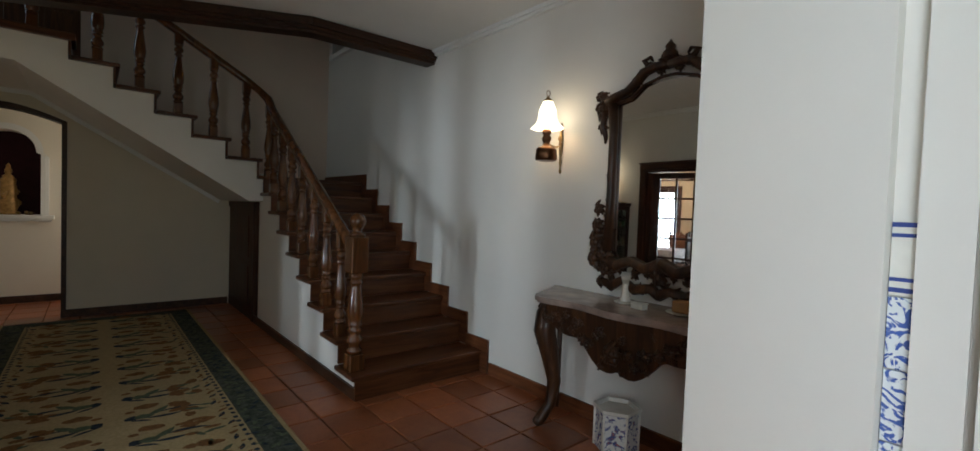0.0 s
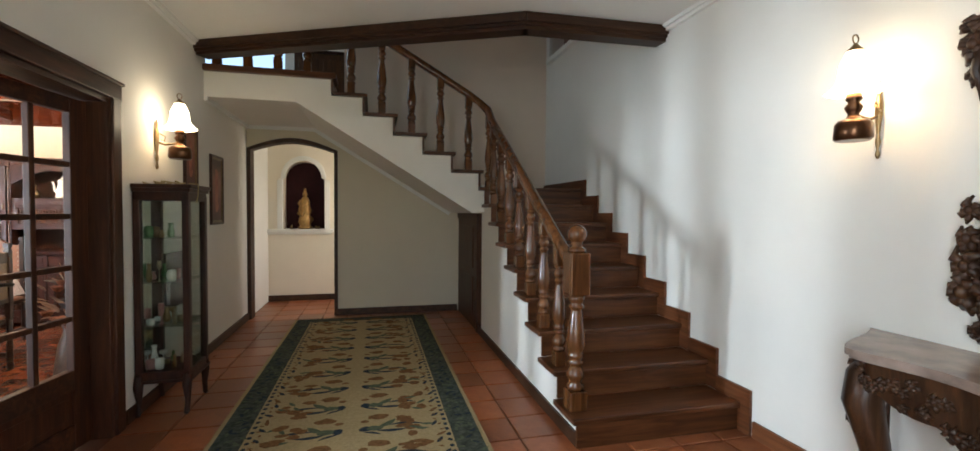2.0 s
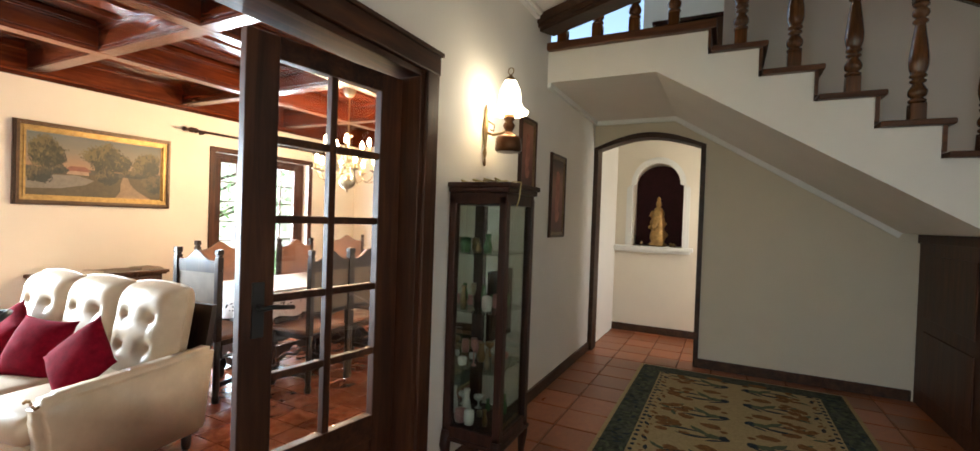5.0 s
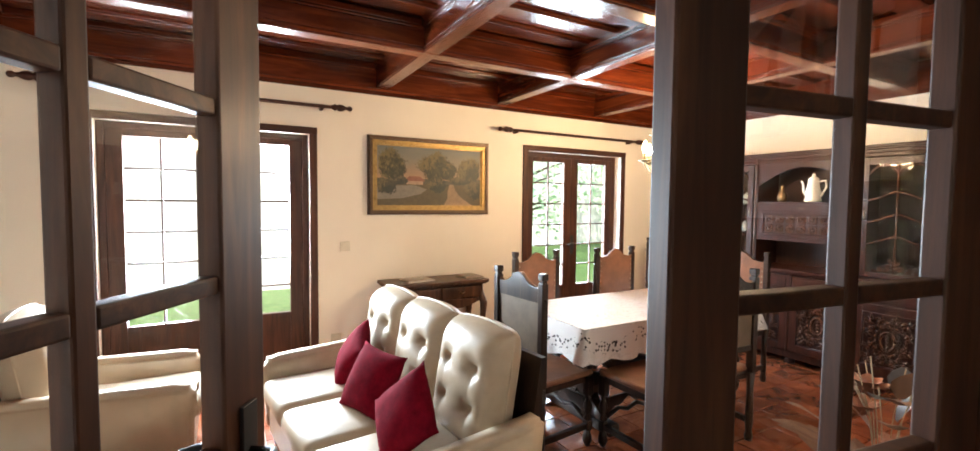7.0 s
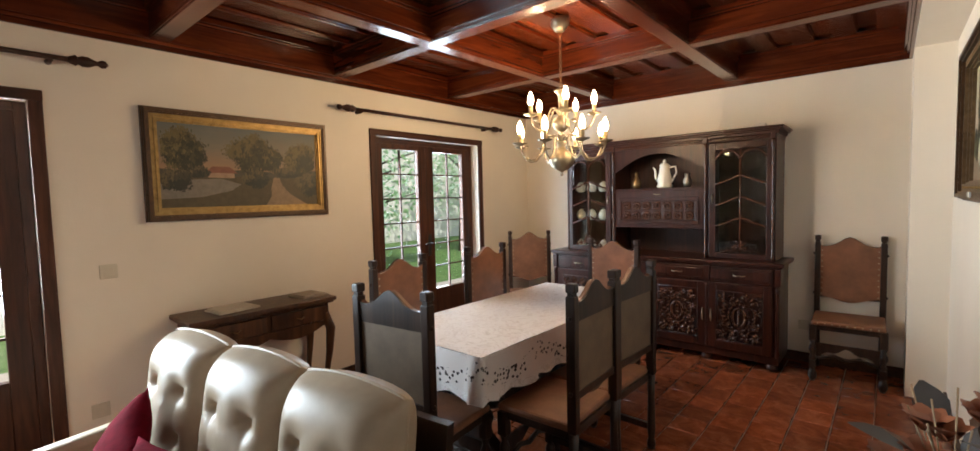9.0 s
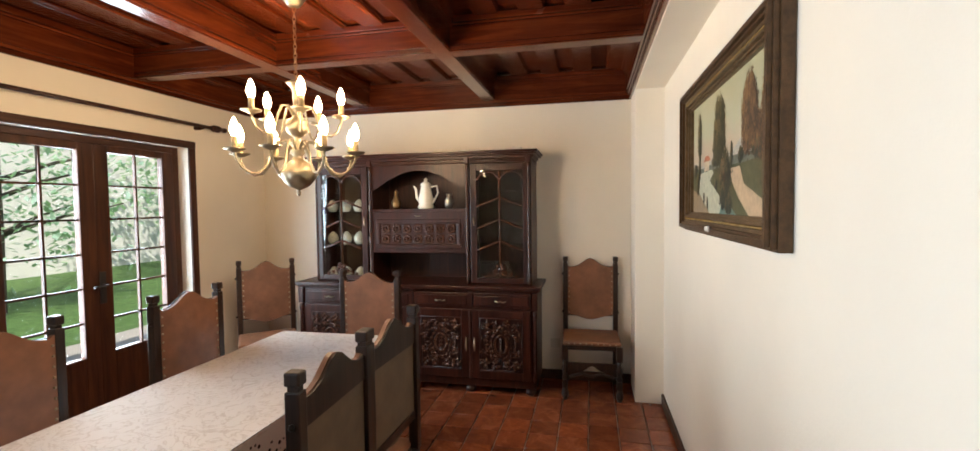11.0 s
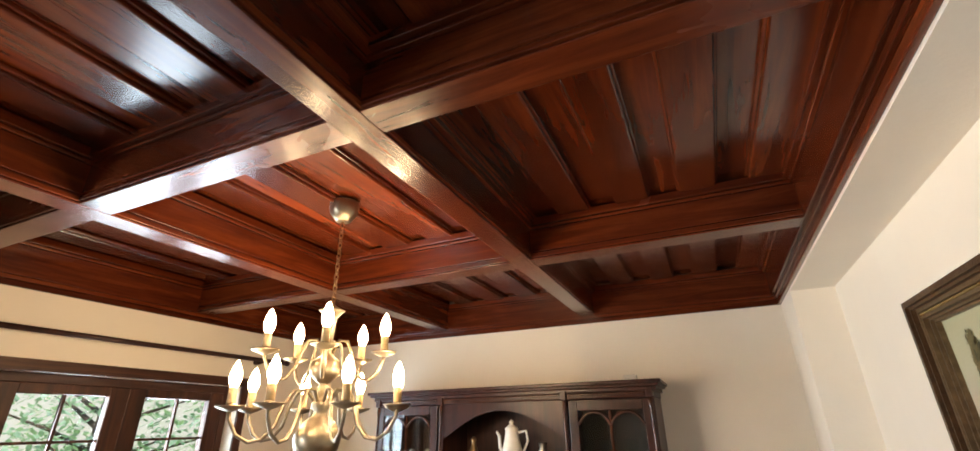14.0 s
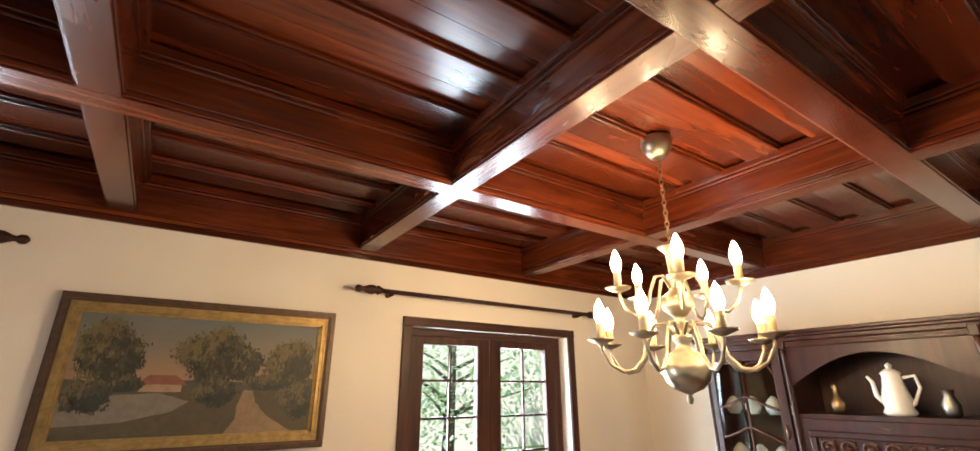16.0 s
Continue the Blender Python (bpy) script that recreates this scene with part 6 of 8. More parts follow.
def cabinet():
    X0, X1, UX0, UX1 = -4.53, -2.40, -4.40, -2.46
    Wd, yb = X1 - X0, DY1
    c = thing("china_cabinet", pose(X0, yb - 0.002, 0), "very dark carved wooden china cabinet with glazed doors", "cabinet")
    rng = random.Random(31)
    FD, FU = -0.47, -0.38          # fronts of the lower and upper part
    part("plinth", boxes((0.02, Wd - 0.02, FD + 0.02, 0, 0.06, 0.12), bevel=0.004), M_CAB, c)
    for x in (0.07, Wd * 0.27, Wd * 0.5, Wd * 0.73, Wd - 0.07):
        bm = bmesh.new()
        lathe(bm, [(0.02, 0.0), (0.042, 0.015), (0.045, 0.035), (0.025, 0.06)], 12, (x, FD + 0.06))
        part("bun_foot", bm, M_CAB, c)
    part("lower_body", boxes((0.02, Wd - 0.02, FD + 0.02, 0, 0.12, 0.85)), M_CAB, c)
    part("countertop", boxes((-0.02, Wd + 0.02, FD - 0.03, 0, 0.865, 0.895), (-0.005, Wd + 0.005, FD - 0.012, 0, 0.85, 0.865), bevel=0.006), M_CAB, c)
    dw = (Wd - 0.10) / 4
    for k in range(4):
        a = 0.05 + k * dw
        d = part("drawer", boxes((a + 0.012, a + dw - 0.012, FD, FD + 0.02, 0.715, 0.835), (a + 0.03, a + dw - 0.03, FD - 0.01, FD, 0.735, 0.815), bevel=0.005), M_CAB, c)
        bm = bmesh.new()
        m_ = a + dw / 2
        tube(bm, [(m_ - 0.045, FD - 0.012, 0.775), (m_ - 0.02, FD - 0.025, 0.768), (m_, FD - 0.02, 0.778), (m_ + 0.02, FD - 0.025, 0.768), (m_ + 0.045, FD - 0.012, 0.775)], 0.005, 6)
        part("pull", bm, M_BRASS, d, "brass drop pull")
        d = part("door", boxes((a + 0.012, a + dw - 0.012, FD, FD + 0.02, 0.135, 0.70), (a + 0.012, a + 0.075, FD - 0.012, FD, 0.135, 0.70), (a + dw - 0.075, a + dw - 0.012, FD - 0.012, FD, 0.135, 0.70), (a + 0.075, a + dw - 0.075, FD - 0.012, FD, 0.135, 0.20), (a + 0.075, a + dw - 0.075, FD - 0.012, FD, 0.635, 0.70), bevel=0.005), M_CAB, c)
        bm = bmesh.new()
        cxx, czz = a + dw / 2, 0.418
        lathe_pts = [(0.05 * math.cos(t_) + cxx, FD - 0.008, 0.075 * math.sin(t_) + czz) for t_ in [2 * math.pi * i / 20 for i in range(21)]]
        tube(bm, lathe_pts, 0.012, 6)
        for i in range(34):
            t_ = 2 * math.pi * i / 34
            rr = 0.9 + 0.1 * math.sin(5 * t_)
            px, pz = cxx + 0.115 * rr * math.cos(t_), czz + 0.165 * rr * math.sin(t_)
            tube(bm, [(px, FD - 0.004, pz), (px + 0.022 * math.cos(3 * t_), FD - 0.016, pz + 0.025 * math.sin(3 * t_)), (px + 0.04 * math.cos(3 * t_ + 1.2), FD - 0.006, pz + 0.035 * math.sin(3 * t_ + 1.2))], [0.010, 0.011, 0.005], 5)
        for i in range(16):
            t_ = 2 * math.pi * i / 16
            px, pz = cxx + 0.08 * math.cos(t_), czz + 0.115 * math.sin(t_)
            tube(bm, [(px, FD - 0.004, pz), (px + 0.016 * math.cos(t_ + 1.5), FD - 0.018, pz + 0.02 * math.sin(t_ + 1.5)), (px + 0.03 * math.cos(t_ + 2), FD - 0.006, pz + 0.035 * math.sin(t_ + 2))], [0.009, 0.011, 0.004], 5)
        for zz in (-0.05, -0.02, 0.01, 0.04):
            ball_at(bm, cxx, FD - 0.006, czz + zz, 0.016)
        for qx in (-1, 1):
            for qz in (-1, 1):
                carve_y(bm, cxx + qx * dw * 0.25, FD - 0.006, czz + qz * 0.155, 0.07, rng, -1)
                carve_y(bm, cxx + qx * dw * 0.27, FD - 0.006, czz + qz * 0.06, 0.055, rng, -1)
            carve_y(bm, cxx + qx * 0.05, FD - 0.006, czz + 0.17, 0.055, rng, -1)
            carve_y(bm, cxx + qx * 0.05, FD - 0.006, czz - 0.17, 0.055, rng, -1)
        part("carving", bm, M_CABCARVE, d, "carved leaf cartouche")
        bm = bmesh.new()
        hx_, hz_ = dw / 2 - 0.082, 0.212
        tube(bm, [(cxx - hx_, FD - 0.006, czz - hz_), (cxx + hx_, FD - 0.006, czz - hz_), (cxx + hx_, FD - 0.006, czz + hz_), (cxx - hx_, FD - 0.006, czz + hz_), (cxx - hx_, FD - 0.006, czz - hz_)], 0.008, 6)
        part("bead", bm, M_CAB, d, "raised bead round the carved panel")
        bm = bmesh.new()
        kx = a + (0.035 if k % 2 else dw - 0.035)
        tube(bm, [(kx, FD - 0.014, 0.36), (kx, FD - 0.022, 0.40), (kx, FD - 0.014, 0.47)], [0.004, 0.009, 0.004], 6)
        part("escutcheon", bm, M_BRASS, d, "brass key plate")
    for x in (0.025, 0.05 + dw, 0.05 + 2 * dw, 0.05 + 3 * dw, Wd - 0.025):
        bm = bmesh.new()
        lathe(bm, [(0.013, 0.13), (0.018, 0.16), (0.012, 0.2), (0.015, 0.4), (0.012, 0.62), (0.018, 0.67), (0.013, 0.70)], 10, (x, FD - 0.004))
        box(bm, x - 0.02, x + 0.02, FD - 0.014, FD + 0.02, 0.71, 0.845)
        part("pilaster", bm, M_CAB, c)
    # upper part
    u0, u1 = UX0 - X0, UX1 - X0
    s0, s1 = u0 + 0.52, u1 - 0.52
    zt = 1.90
    part("upper_side", boxes((u0, u0 + 0.03, FU, 0, 0.895, zt), bevel=0.003), M_CAB, c)
    part("upper_side", boxes((u1 - 0.03, u1, FU, 0, 0.895, zt), bevel=0.003), M_CAB, c)
    part("partition", boxes((s0, s0 + 0.03, FU + 0.005, 0, 0.895, zt)), M_CAB, c)
    part("partition", boxes((s1 - 0.03, s1, FU + 0.005, 0, 0.895, zt)), M_CAB, c)
    part("upper_back", boxes((u0 + 0.03, u1 - 0.03, -0.02, 0, 0.895, zt)), M_CAB_IN, c, "dark inner back panel")
    part("cornice", boxes((u0 - 0.005, u1 + 0.005, FU - 0.01, 0, zt, zt + 0.035), (u0 - 0.02, u1 + 0.02, FU - 0.025, 0, zt + 0.035, zt + 0.06), (u0 - 0.04, u1 + 0.04, FU - 0.05, 0, zt + 0.06, zt + 0.075), (u0 - 0.055, u1 + 0.055, FU - 0.065, 0, zt + 0.075, zt + 0.095), bevel=0.004), M_CAB, c, "stepped projecting cornice")
    for a, b_ in ((u0 + 0.05, s0 - 0.015), (s0 + 0.045, s1 - 0.045), (s1 + 0.015, u1 - 0.05)):
        part("cornice_bead", boxes((a, b_, FU - 0.022, FU - 0.009, zt + 0.004, zt + 0.012), (a, b_, FU - 0.026, FU - 0.009, zt + 0.02, zt + 0.03), bevel=0.003), M_CABCARVE, c, "reeded strip of the cornice")
    for x in (u0 + 0.02, s0 + 0.015, s1 - 0.015, u1 - 0.02):
        bm = bmesh.new()
        lathe(bm, [(0.010, 0.90), (0.013, 0.93), (0.008, 0.96), (0.010, 1.4), (0.008, zt - 0.07), (0.013, zt - 0.04), (0.010, zt - 0.005)], 10, (x, FU - 0.012))
        part("half_column", bm, M_CABCARVE, c, "slim turned half column")
        part("cornice_block", boxes((x - 0.02, x + 0.02, FU - 0.03, FU - 0.008, zt - 0.005, zt + 0.055), bevel=0.006), M_CAB, c)
    for a, b_ in ((u0, s0), (s1, u1)):
        st = 0.055
        a2, b2 = a + 0.012, b_ - 0.012
        d = part("glass_door", boxes((a2, a2 + st, FU - 0.012, FU + 0.012, 0.905, zt - 0.005), (b2 - st, b2, FU - 0.012, FU + 0.012, 0.905, zt - 0.005), (a2 + st, b2 - st, FU - 0.012, FU + 0.012, zt - 0.065, zt - 0.005), (a2 + st, b2 - st, FU - 0.012, FU + 0.012, 0.905, 0.95), bevel=0.004), M_CAB, c)
        p = part("pane", boxes((a2 + st, b2 - st, FU - 0.003, FU + 0.001, 0.95, zt - 0.065)), M_CABGLASS, d)
        p.visible_shadow = False
        m_ = (a2 + b2) / 2
        hw = (b2 - a2) / 2 - st
        bm = bmesh.new()
        tube(bm, [(m_, FU - 0.008, 0.95), (m_, FU - 0.008, zt - 0.065)], 0.009, 6)
        for z in (1.18, 1.36, 1.54):
            tube(bm, [(m_ + hw * u, FU - 0.008, z + 0.075 * math.cos(u * math.pi / 2 * 1.0) ** 1 * (1 if abs(u) < 1.01 else 0) - 0.018 * math.sin(abs(u) * math.pi)) for u in [-1 + 0.125 * i for i in range(17)]], 0.009, 6)
        for s in (-1, 1):
            tube(bm, [(m_ + s * hw * u, FU - 0.008, zt - 0.075 - 0.07 * abs(2 * u - 1) ** 2.5) for u in [0.1 * i for i in range(11)]], 0.009, 6)
        part("tracery", bm, M_CABCARVE, d, "curved wooden glazing tracery")
        bm = bmesh.new()
        for s in (-1, 1):
            for q in range(4):
                carve_y(bm, m_ + s * 0.045 * q, FU - 0.008, 1.0 - 0.012 * q, 0.045 - 0.006 * q, rng, -1)
        carve_y(bm, m_, FU - 0.01, 1.02, 0.065, rng, -1)
        ball_at(bm, m_, FU - 0.02, 1.02, 0.02)
        part("carving", bm, M_CABCARVE, d, "carved flower crest")
        for z in (1.21, 1.50):
            p = part("shelf", boxes((a + 0.03, b_ - 0.03, FU + 0.03, -0.02, z, z + 0.008)), M_CABGLASS, c, "glass shelf")
            p.visible_shadow = False
        bm = bmesh.new()
        kx = b2 - 0.03 if a < s0 - 0.3 else a2 + 0.03
        tube(bm, [(kx, FU - 0.014, 1.38), (kx, FU - 0.02, 1.42), (kx, FU - 0.014, 1.46)], [0.004, 0.008, 0.004], 6)
        part("escutcheon", bm, M_BRASS, d)
    # centre: arched niche, drop panel, open shelf
    a, b_ = s0 + 0.03, s1 - 0.03
    part("niche_floor", boxes((a, b_, FU + 0.01, -0.02, 1.50, 1.525)), M_CAB, c)
    bm = bmesh.new()
    m_, hw = (a + b_) / 2, (b_ - a) / 2
    for s in (-1, 1):
        pts = [(m_ + s * hw, 1.68)] + [(m_ + s * hw * (1 - 0.98 * (k / 10)), 1.68 + 0.17 * math.sin(math.pi / 2 * k / 10)) for k in range(11)][0:] + [(m_, zt), (m_ + s * hw, zt)]
        prism(bm, pts[1:], FU, FU + 0.02)
    box(bm, a, b_, FU + 0.0005, FU + 0.0195, 1.852, zt)
    part("arch", bm, M_CAB, c, "arched niche front")
    d = part("drop_panel", boxes((a, b_, FU, FU + 0.02, 1.15, 1.50), bevel=0.004), M_CAB, c, "drop-front panel with carved frieze")
    for z in (1.19, 1.405):
        part("panel_rail", boxes((a + 0.04, b_ - 0.04, FU - 0.014, FU, z, z + 0.035), bevel=0.006), M_CAB, d)
    for x in (a + 0.04, b_ - 0.075):
        part("panel_stile", boxes((x, x + 0.035, FU - 0.014, FU, 1.225, 1.405), bevel=0.006), M_CAB, d)
    bm = bmesh.new()
    for r_ in range(2):
        for q in range(7):
            px, pz = a + 0.125 + q * (b_ - a - 0.25) / 6, 1.27 + 0.09 * r_
            tube(bm, [(px + 0.032 * math.cos(t_), FU - 0.004, pz + 0.032 * math.sin(t_)) for t_ in [2 * math.pi * i / 12 for i in range(13)]], 0.0105, 6)
            ball_at(bm, px, FU - 0.008, pz, 0.016)
            for i in range(4):
                t_ = math.pi / 4 + math.pi / 2 * i
                tube(bm, [(px + 0.03 * math.cos(t_), FU - 0.003, pz + 0.03 * math.sin(t_)), (px + 0.05 * math.cos(t_), FU - 0.008, pz + 0.045 * math.sin(t_))], [0.009, 0.005], 5)
    part("frieze", bm, M_CABCARVE, d, "carved rosette frieze")
    bm = bmesh.new()
    tube(bm, [(m_ - 0.03, FU - 0.004, 1.47), (m_, FU - 0.016, 1.463), (m_ + 0.03, FU - 0.004, 1.47)], 0.004, 6)
    part("pull", bm, M_BRASS, d)
    # things standing in the cabinet
    yi = yb + (FU - 0.02) / 2

    def stand(nm, prof, x, y, z, mat, label, cat, group="", extra=None, seg=14):
        bm = bmesh.new()
        lathe(bm, prof, seg)
        if extra:
            extra(bm)
        ob = mesh_ob(nm, bm, mat)
        ob.matrix_basis = pose(x, y, z)
        return tagged(ob, label, cat, group)

    def pot(bm):
        tube(bm, [(0.045, 0, 0.19), (0.10, 0, 0.20), (0.11, 0, 0.14), (0.07, 0, 0.06), (0.055, 0, 0.05)], 0.009, 7)
        tube(bm, [(-0.05, 0, 0.06), (-0.085, 0, 0.10), (-0.09, 0, 0.17), (-0.11, 0, 0.2)], [0.016, 0.013, 0.01, 0.008], 7)
    mid = X0 + (s0 + s1) / 2
    stand("coffee_pot", [(0.06, 0.0), (0.075, 0.015), (0.062, 0.04), (0.068, 0.08), (0.05, 0.15), (0.042, 0.2), (0.048, 0.215), (0.03, 0.23), (0.012, 0.24), (0.018, 0.255), (0.004, 0.27)], mid + 0.03, yi - 0.06, 1.526, M_WHITE, "white porcelain coffee pot in the cabinet niche", "coffee pot", "", pot)
    stand("brass_jug", [(0.03, 0.0), (0.04, 0.02), (0.045, 0.06), (0.02, 0.1), (0.014, 0.13), (0.02, 0.15), (0.004, 0.17)], mid - 0.25, yi - 0.06, 1.526, M_BRASS_DARK, "small dark brass jug in the cabinet niche", "jug")
    stand("pewter_jug", [(0.025, 0.0), (0.035, 0.02), (0.04, 0.06), (0.02, 0.1), (0.028, 0.13)], mid + 0.24, yi - 0.06, 1.526, simple("pewter", (0.3, 0.28, 0.24), 0.4, 1.0), "small pewter jug in the cabinet niche", "jug")
    for xa, kind in ((X0 + u0, 0), (X0 + s1, 1)):
        for zi, z in enumerate((0.896, 1.218, 1.508)):
            for q in range(6):
                x = xa + 0.09 + 0.066 * q
                y = yi + (0.05 if q % 2 else -0.05)
                if kind == 0:
                    if q % 2:
                        stand("cup", [(0.02, 0), (0.035, 0.02), (0.04, 0.055), (0.036, 0.055)], x, y, z, M_WHITE, "white porcelain cup on the cabinet shelf", "cup", "cabinet china", seg=10)
                    else:
                        stand("teapot", [(0.03, 0), (0.05, 0.03), (0.05, 0.06), (0.03, 0.09), (0.01, 0.11)], x, y, z, M_WHITE, "white porcelain teapot on the cabinet shelf", "teapot", "cabinet china", seg=10)
                else:
                    stand("wine_glass", [(0.028, 0), (0.004, 0.006), (0.004, 0.07), (0.026, 0.1), (0.03, 0.14), (0.026, 0.165)], x, y, z, M_CABGLASS, "clear stemmed glass on the cabinet shelf", "wine glass", "cabinet glasses", seg=10)
    ob = mesh_ob("white_box", boxes((0, 0.075, 0, 0.06, 0, 0.04), bevel=0.005), M_WHITE)
    ob.matrix_basis = pose(-2.63, yb - 0.30, zt + 0.0955)
    tagged(ob, "small white plastic box on top of the cabinet", "box")


cabinet()


def puff(bm, x0, x1, y0, y1, z0, z1, bulge, nx=12, nz=14, tufts=(), crown=0.0, lean=0.0):
    """A stuffed pad: front towards -y, with buttons drawn in at tufts (u, v)."""
    def at(u, v, side):
        ex = max(0.0, 1 - abs(2 * u - 1) ** 5) ** 0.5 * max(0.0, 1 - abs(2 * v - 1) ** 5) ** 0.5
        x = x0 + (x1 - x0) * u
        z = z0 + (z1 - z0) * v + crown * v * (1 - (2 * u - 1) ** 2)
        ym = (y0 + y1) / 2
        if side < 0:
            y = ym - (ym - y0 + bulge) * ex
            for tu, tv in tufts:
                d2 = ((u - tu) * (x1 - x0)) ** 2 + ((v - tv) * (z1 - z0)) ** 2
                du, dv = (u - tu) * (x1 - x0), (v - tv) * (z1 - z0)
                y += 0.056 * math.exp(-math.sqrt(d2) / 0.040)
                for fx, fz in ((0.8, 0.6), (-0.8, 0.6), (0.0, -1.0), (0.95, -0.3), (-0.95, -0.3)):
                    al, ac = du * fx + dv * fz, du * fz - dv * fx
                    if al > 0:
                        y += 0.010 * math.exp(-ac * ac / 0.00009) * math.exp(-al / 0.05)
        else:
            y = ym + (y1 - ym) * ex
        return (x, y + lean * (z - z0), z)
    for side in (-1, 1):
        g_ = [[bm.verts.new(at(i / nx, j / nz, side)) for j in range(nz + 1)] for i in range(nx + 1)]
        for i in range(nx):
            for j in range(nz):
                q = (g_[i][j], g_[i + 1][j], g_[i + 1][j + 1], g_[i][j + 1])
                bm.faces.new(q if side < 0 else q[::-1]).smooth = True
    bmesh.ops.remove_doubles(bm, verts=bm.verts[:], dist=0.0005)
    return bm


def seat_group(name, m, seats, label, category):
    """Upholstered seat facing -y; origin at the middle of the back on the floor."""
    s = thing(name, m, label, category)
    cw = 0.48
    W = cw * seats / 2
    for k in range(seats):
        x = -W + cw * k
        bm = bmesh.new()
        puff(bm, x + 0.004, x + cw - 0.004, -0.23, -0.03, 0.40, 0.92, 0.045, 40, 40, ((0.27, 0.34), (0.73, 0.34), (0.27, 0.66), (0.73, 0.66)), 0.025, 0.17)
        bk = part("back_cushion", bm, M_SATIN, s, "tufted cream satin back cushion")
        bm = bmesh.new()
        tube(bm, [(x + cw * u, -0.13 + 0.17 * 0.5 * v_, 0.40 + 0.52 * v_ + 0.025 * v_ * (1 - (2 * u - 1) ** 2)) for u, v_ in [(0.012, 0.1 * i) for i in range(10)] + [(0.03, 0.97)] + [(0.05 + 0.09 * i, 1.0) for i in range(11)] + [(0.97, 0.97)] + [(0.988, 0.9 - 0.1 * i) for i in range(10)]], 0.005, 6)
        part("piping", bm, M_SATIN, bk, "corded satin piping")
        bm = boxes((x + 0.004, x + cw - 0.004, -0.82, -0.14, 0.30, 0.44), bevel=0.05)
        for f in bm.faces:
            f.smooth = True
        part("seat_cushion", bm, M_SATIN, s, "cream satin seat cushion")
    part("base", boxes((-W, W, -0.78, -0.02, 0.10, 0.30), bevel=0.02), M_SATIN, s)
    bm = bmesh.new()
    prism(bm, [(-0.03, 0.12), (0.03, 0.12), (0.115, 0.80), (0.085, 0.80)], -W - 0.02, W + 0.02, "x")
    part("back_frame", bm, M_CHAIRWOOD, s, "dark wooden back frame")
    for sgn in (-1, 1):
        bm = bmesh.new()
        a, b2 = (W, W + 0.13) if sgn > 0 else (-W - 0.13, -W)
        pts = [(-0.78, 0.10), (-0.02, 0.10), (0.04, 0.58), (-0.10, 0.57), (-0.45, 0.555), (-0.74, 0.545), (-0.80, 0.52), (-0.81, 0.46), (-0.79, 0.38)]
        prism(bm, pts, a, b2, "x")
        bmesh.ops.bevel(bm, geom=bm.edges[:], offset=0.03, segments=3, affect="EDGES", clamp_overlap=True)
        for f in bm.faces:
            f.smooth = True
        part("arm", bm, M_SATIN, s, "padded cream arm")
        bm = bmesh.new()
        for q in range(7):
            ball_at(bm, (a + b2) / 2 - 0.05 + 0.016 * q, -0.805, 0.52 + 0.012 * math.sin(q), 0.008)
        tagged(part("studs", bm, M_BRASS_DARK, s), kind="stuff")
        for y in (-0.72, -0.08):
            bm = bmesh.new()
            lathe(bm, [(0.02, 0.0), (0.026, 0.02), (0.03, 0.10)], 10, (sgn * (W + 0.04), y))
            part("foot", bm, M_CHAIRWOOD, s)
    return s


seat_group("sofa", pose(-3.47, 3.67, 0, 0, 0, 6.5), 3, "three-seat sofa in cream satin with a buttoned back", "sofa")
seat_group("armchair", pose(-4.22, 1.66, 0, 0, 0, 180), 1, "matching cream satin armchair", "armchair")
for x, y, r, tilt in ((-3.87, 3.28, -14, 10), (-3.40, 3.27, 18, -8), (-2.96, 3.29, 8, 30)):
    bm = bmesh.new()
    n = 14
    for side in (-1, 1):
        g_ = []
        for i in range(n + 1):
            row = []
            for j in range(n + 1):
                u, v_ = 2 * i / n - 1, 2 * j / n - 1
                pin = 1 - 0.10 * (1 - abs(u) ** 2) * abs(v_) ** 3
                pin2 = 1 - 0.10 * (1 - abs(v_) ** 2) * abs(u) ** 3
                h = 0.075 * max(0, (1 - u * u)) ** 0.5 * max(0, (1 - v_ * v_)) ** 0.5
                h += 0.006 * noise.noise((u * 2 + x, v_ * 2, side)) * (1 - u * u) * (1 - v_ * v_)
                row.append(bm.verts.new((0.172 * u * pin2, side * h, 0.172 * v_ * pin)))
            g_.append(row)
        for i in range(n):
            for j in range(n):
                q = (g_[i][j], g_[i + 1][j], g_[i + 1][j + 1], g_[i][j + 1])
                bm.faces.new(q if side < 0 else q[::-1]).smooth = True
    bmesh.ops.remove_doubles(bm, verts=bm.verts[:], dist=0.0005)
    ob = mesh_ob("throw_pillow", bm, M_VELVET)
    ob.matrix_basis = pose(x, y - 0.02, 0.575, -28, 0, 6 + r) @ pose(0, 0, 0, 0, tilt + 12, 0)
    tagged(ob, "plump maroon velvet cushion leaning on the sofa back", "cushion", "maroon cushions")


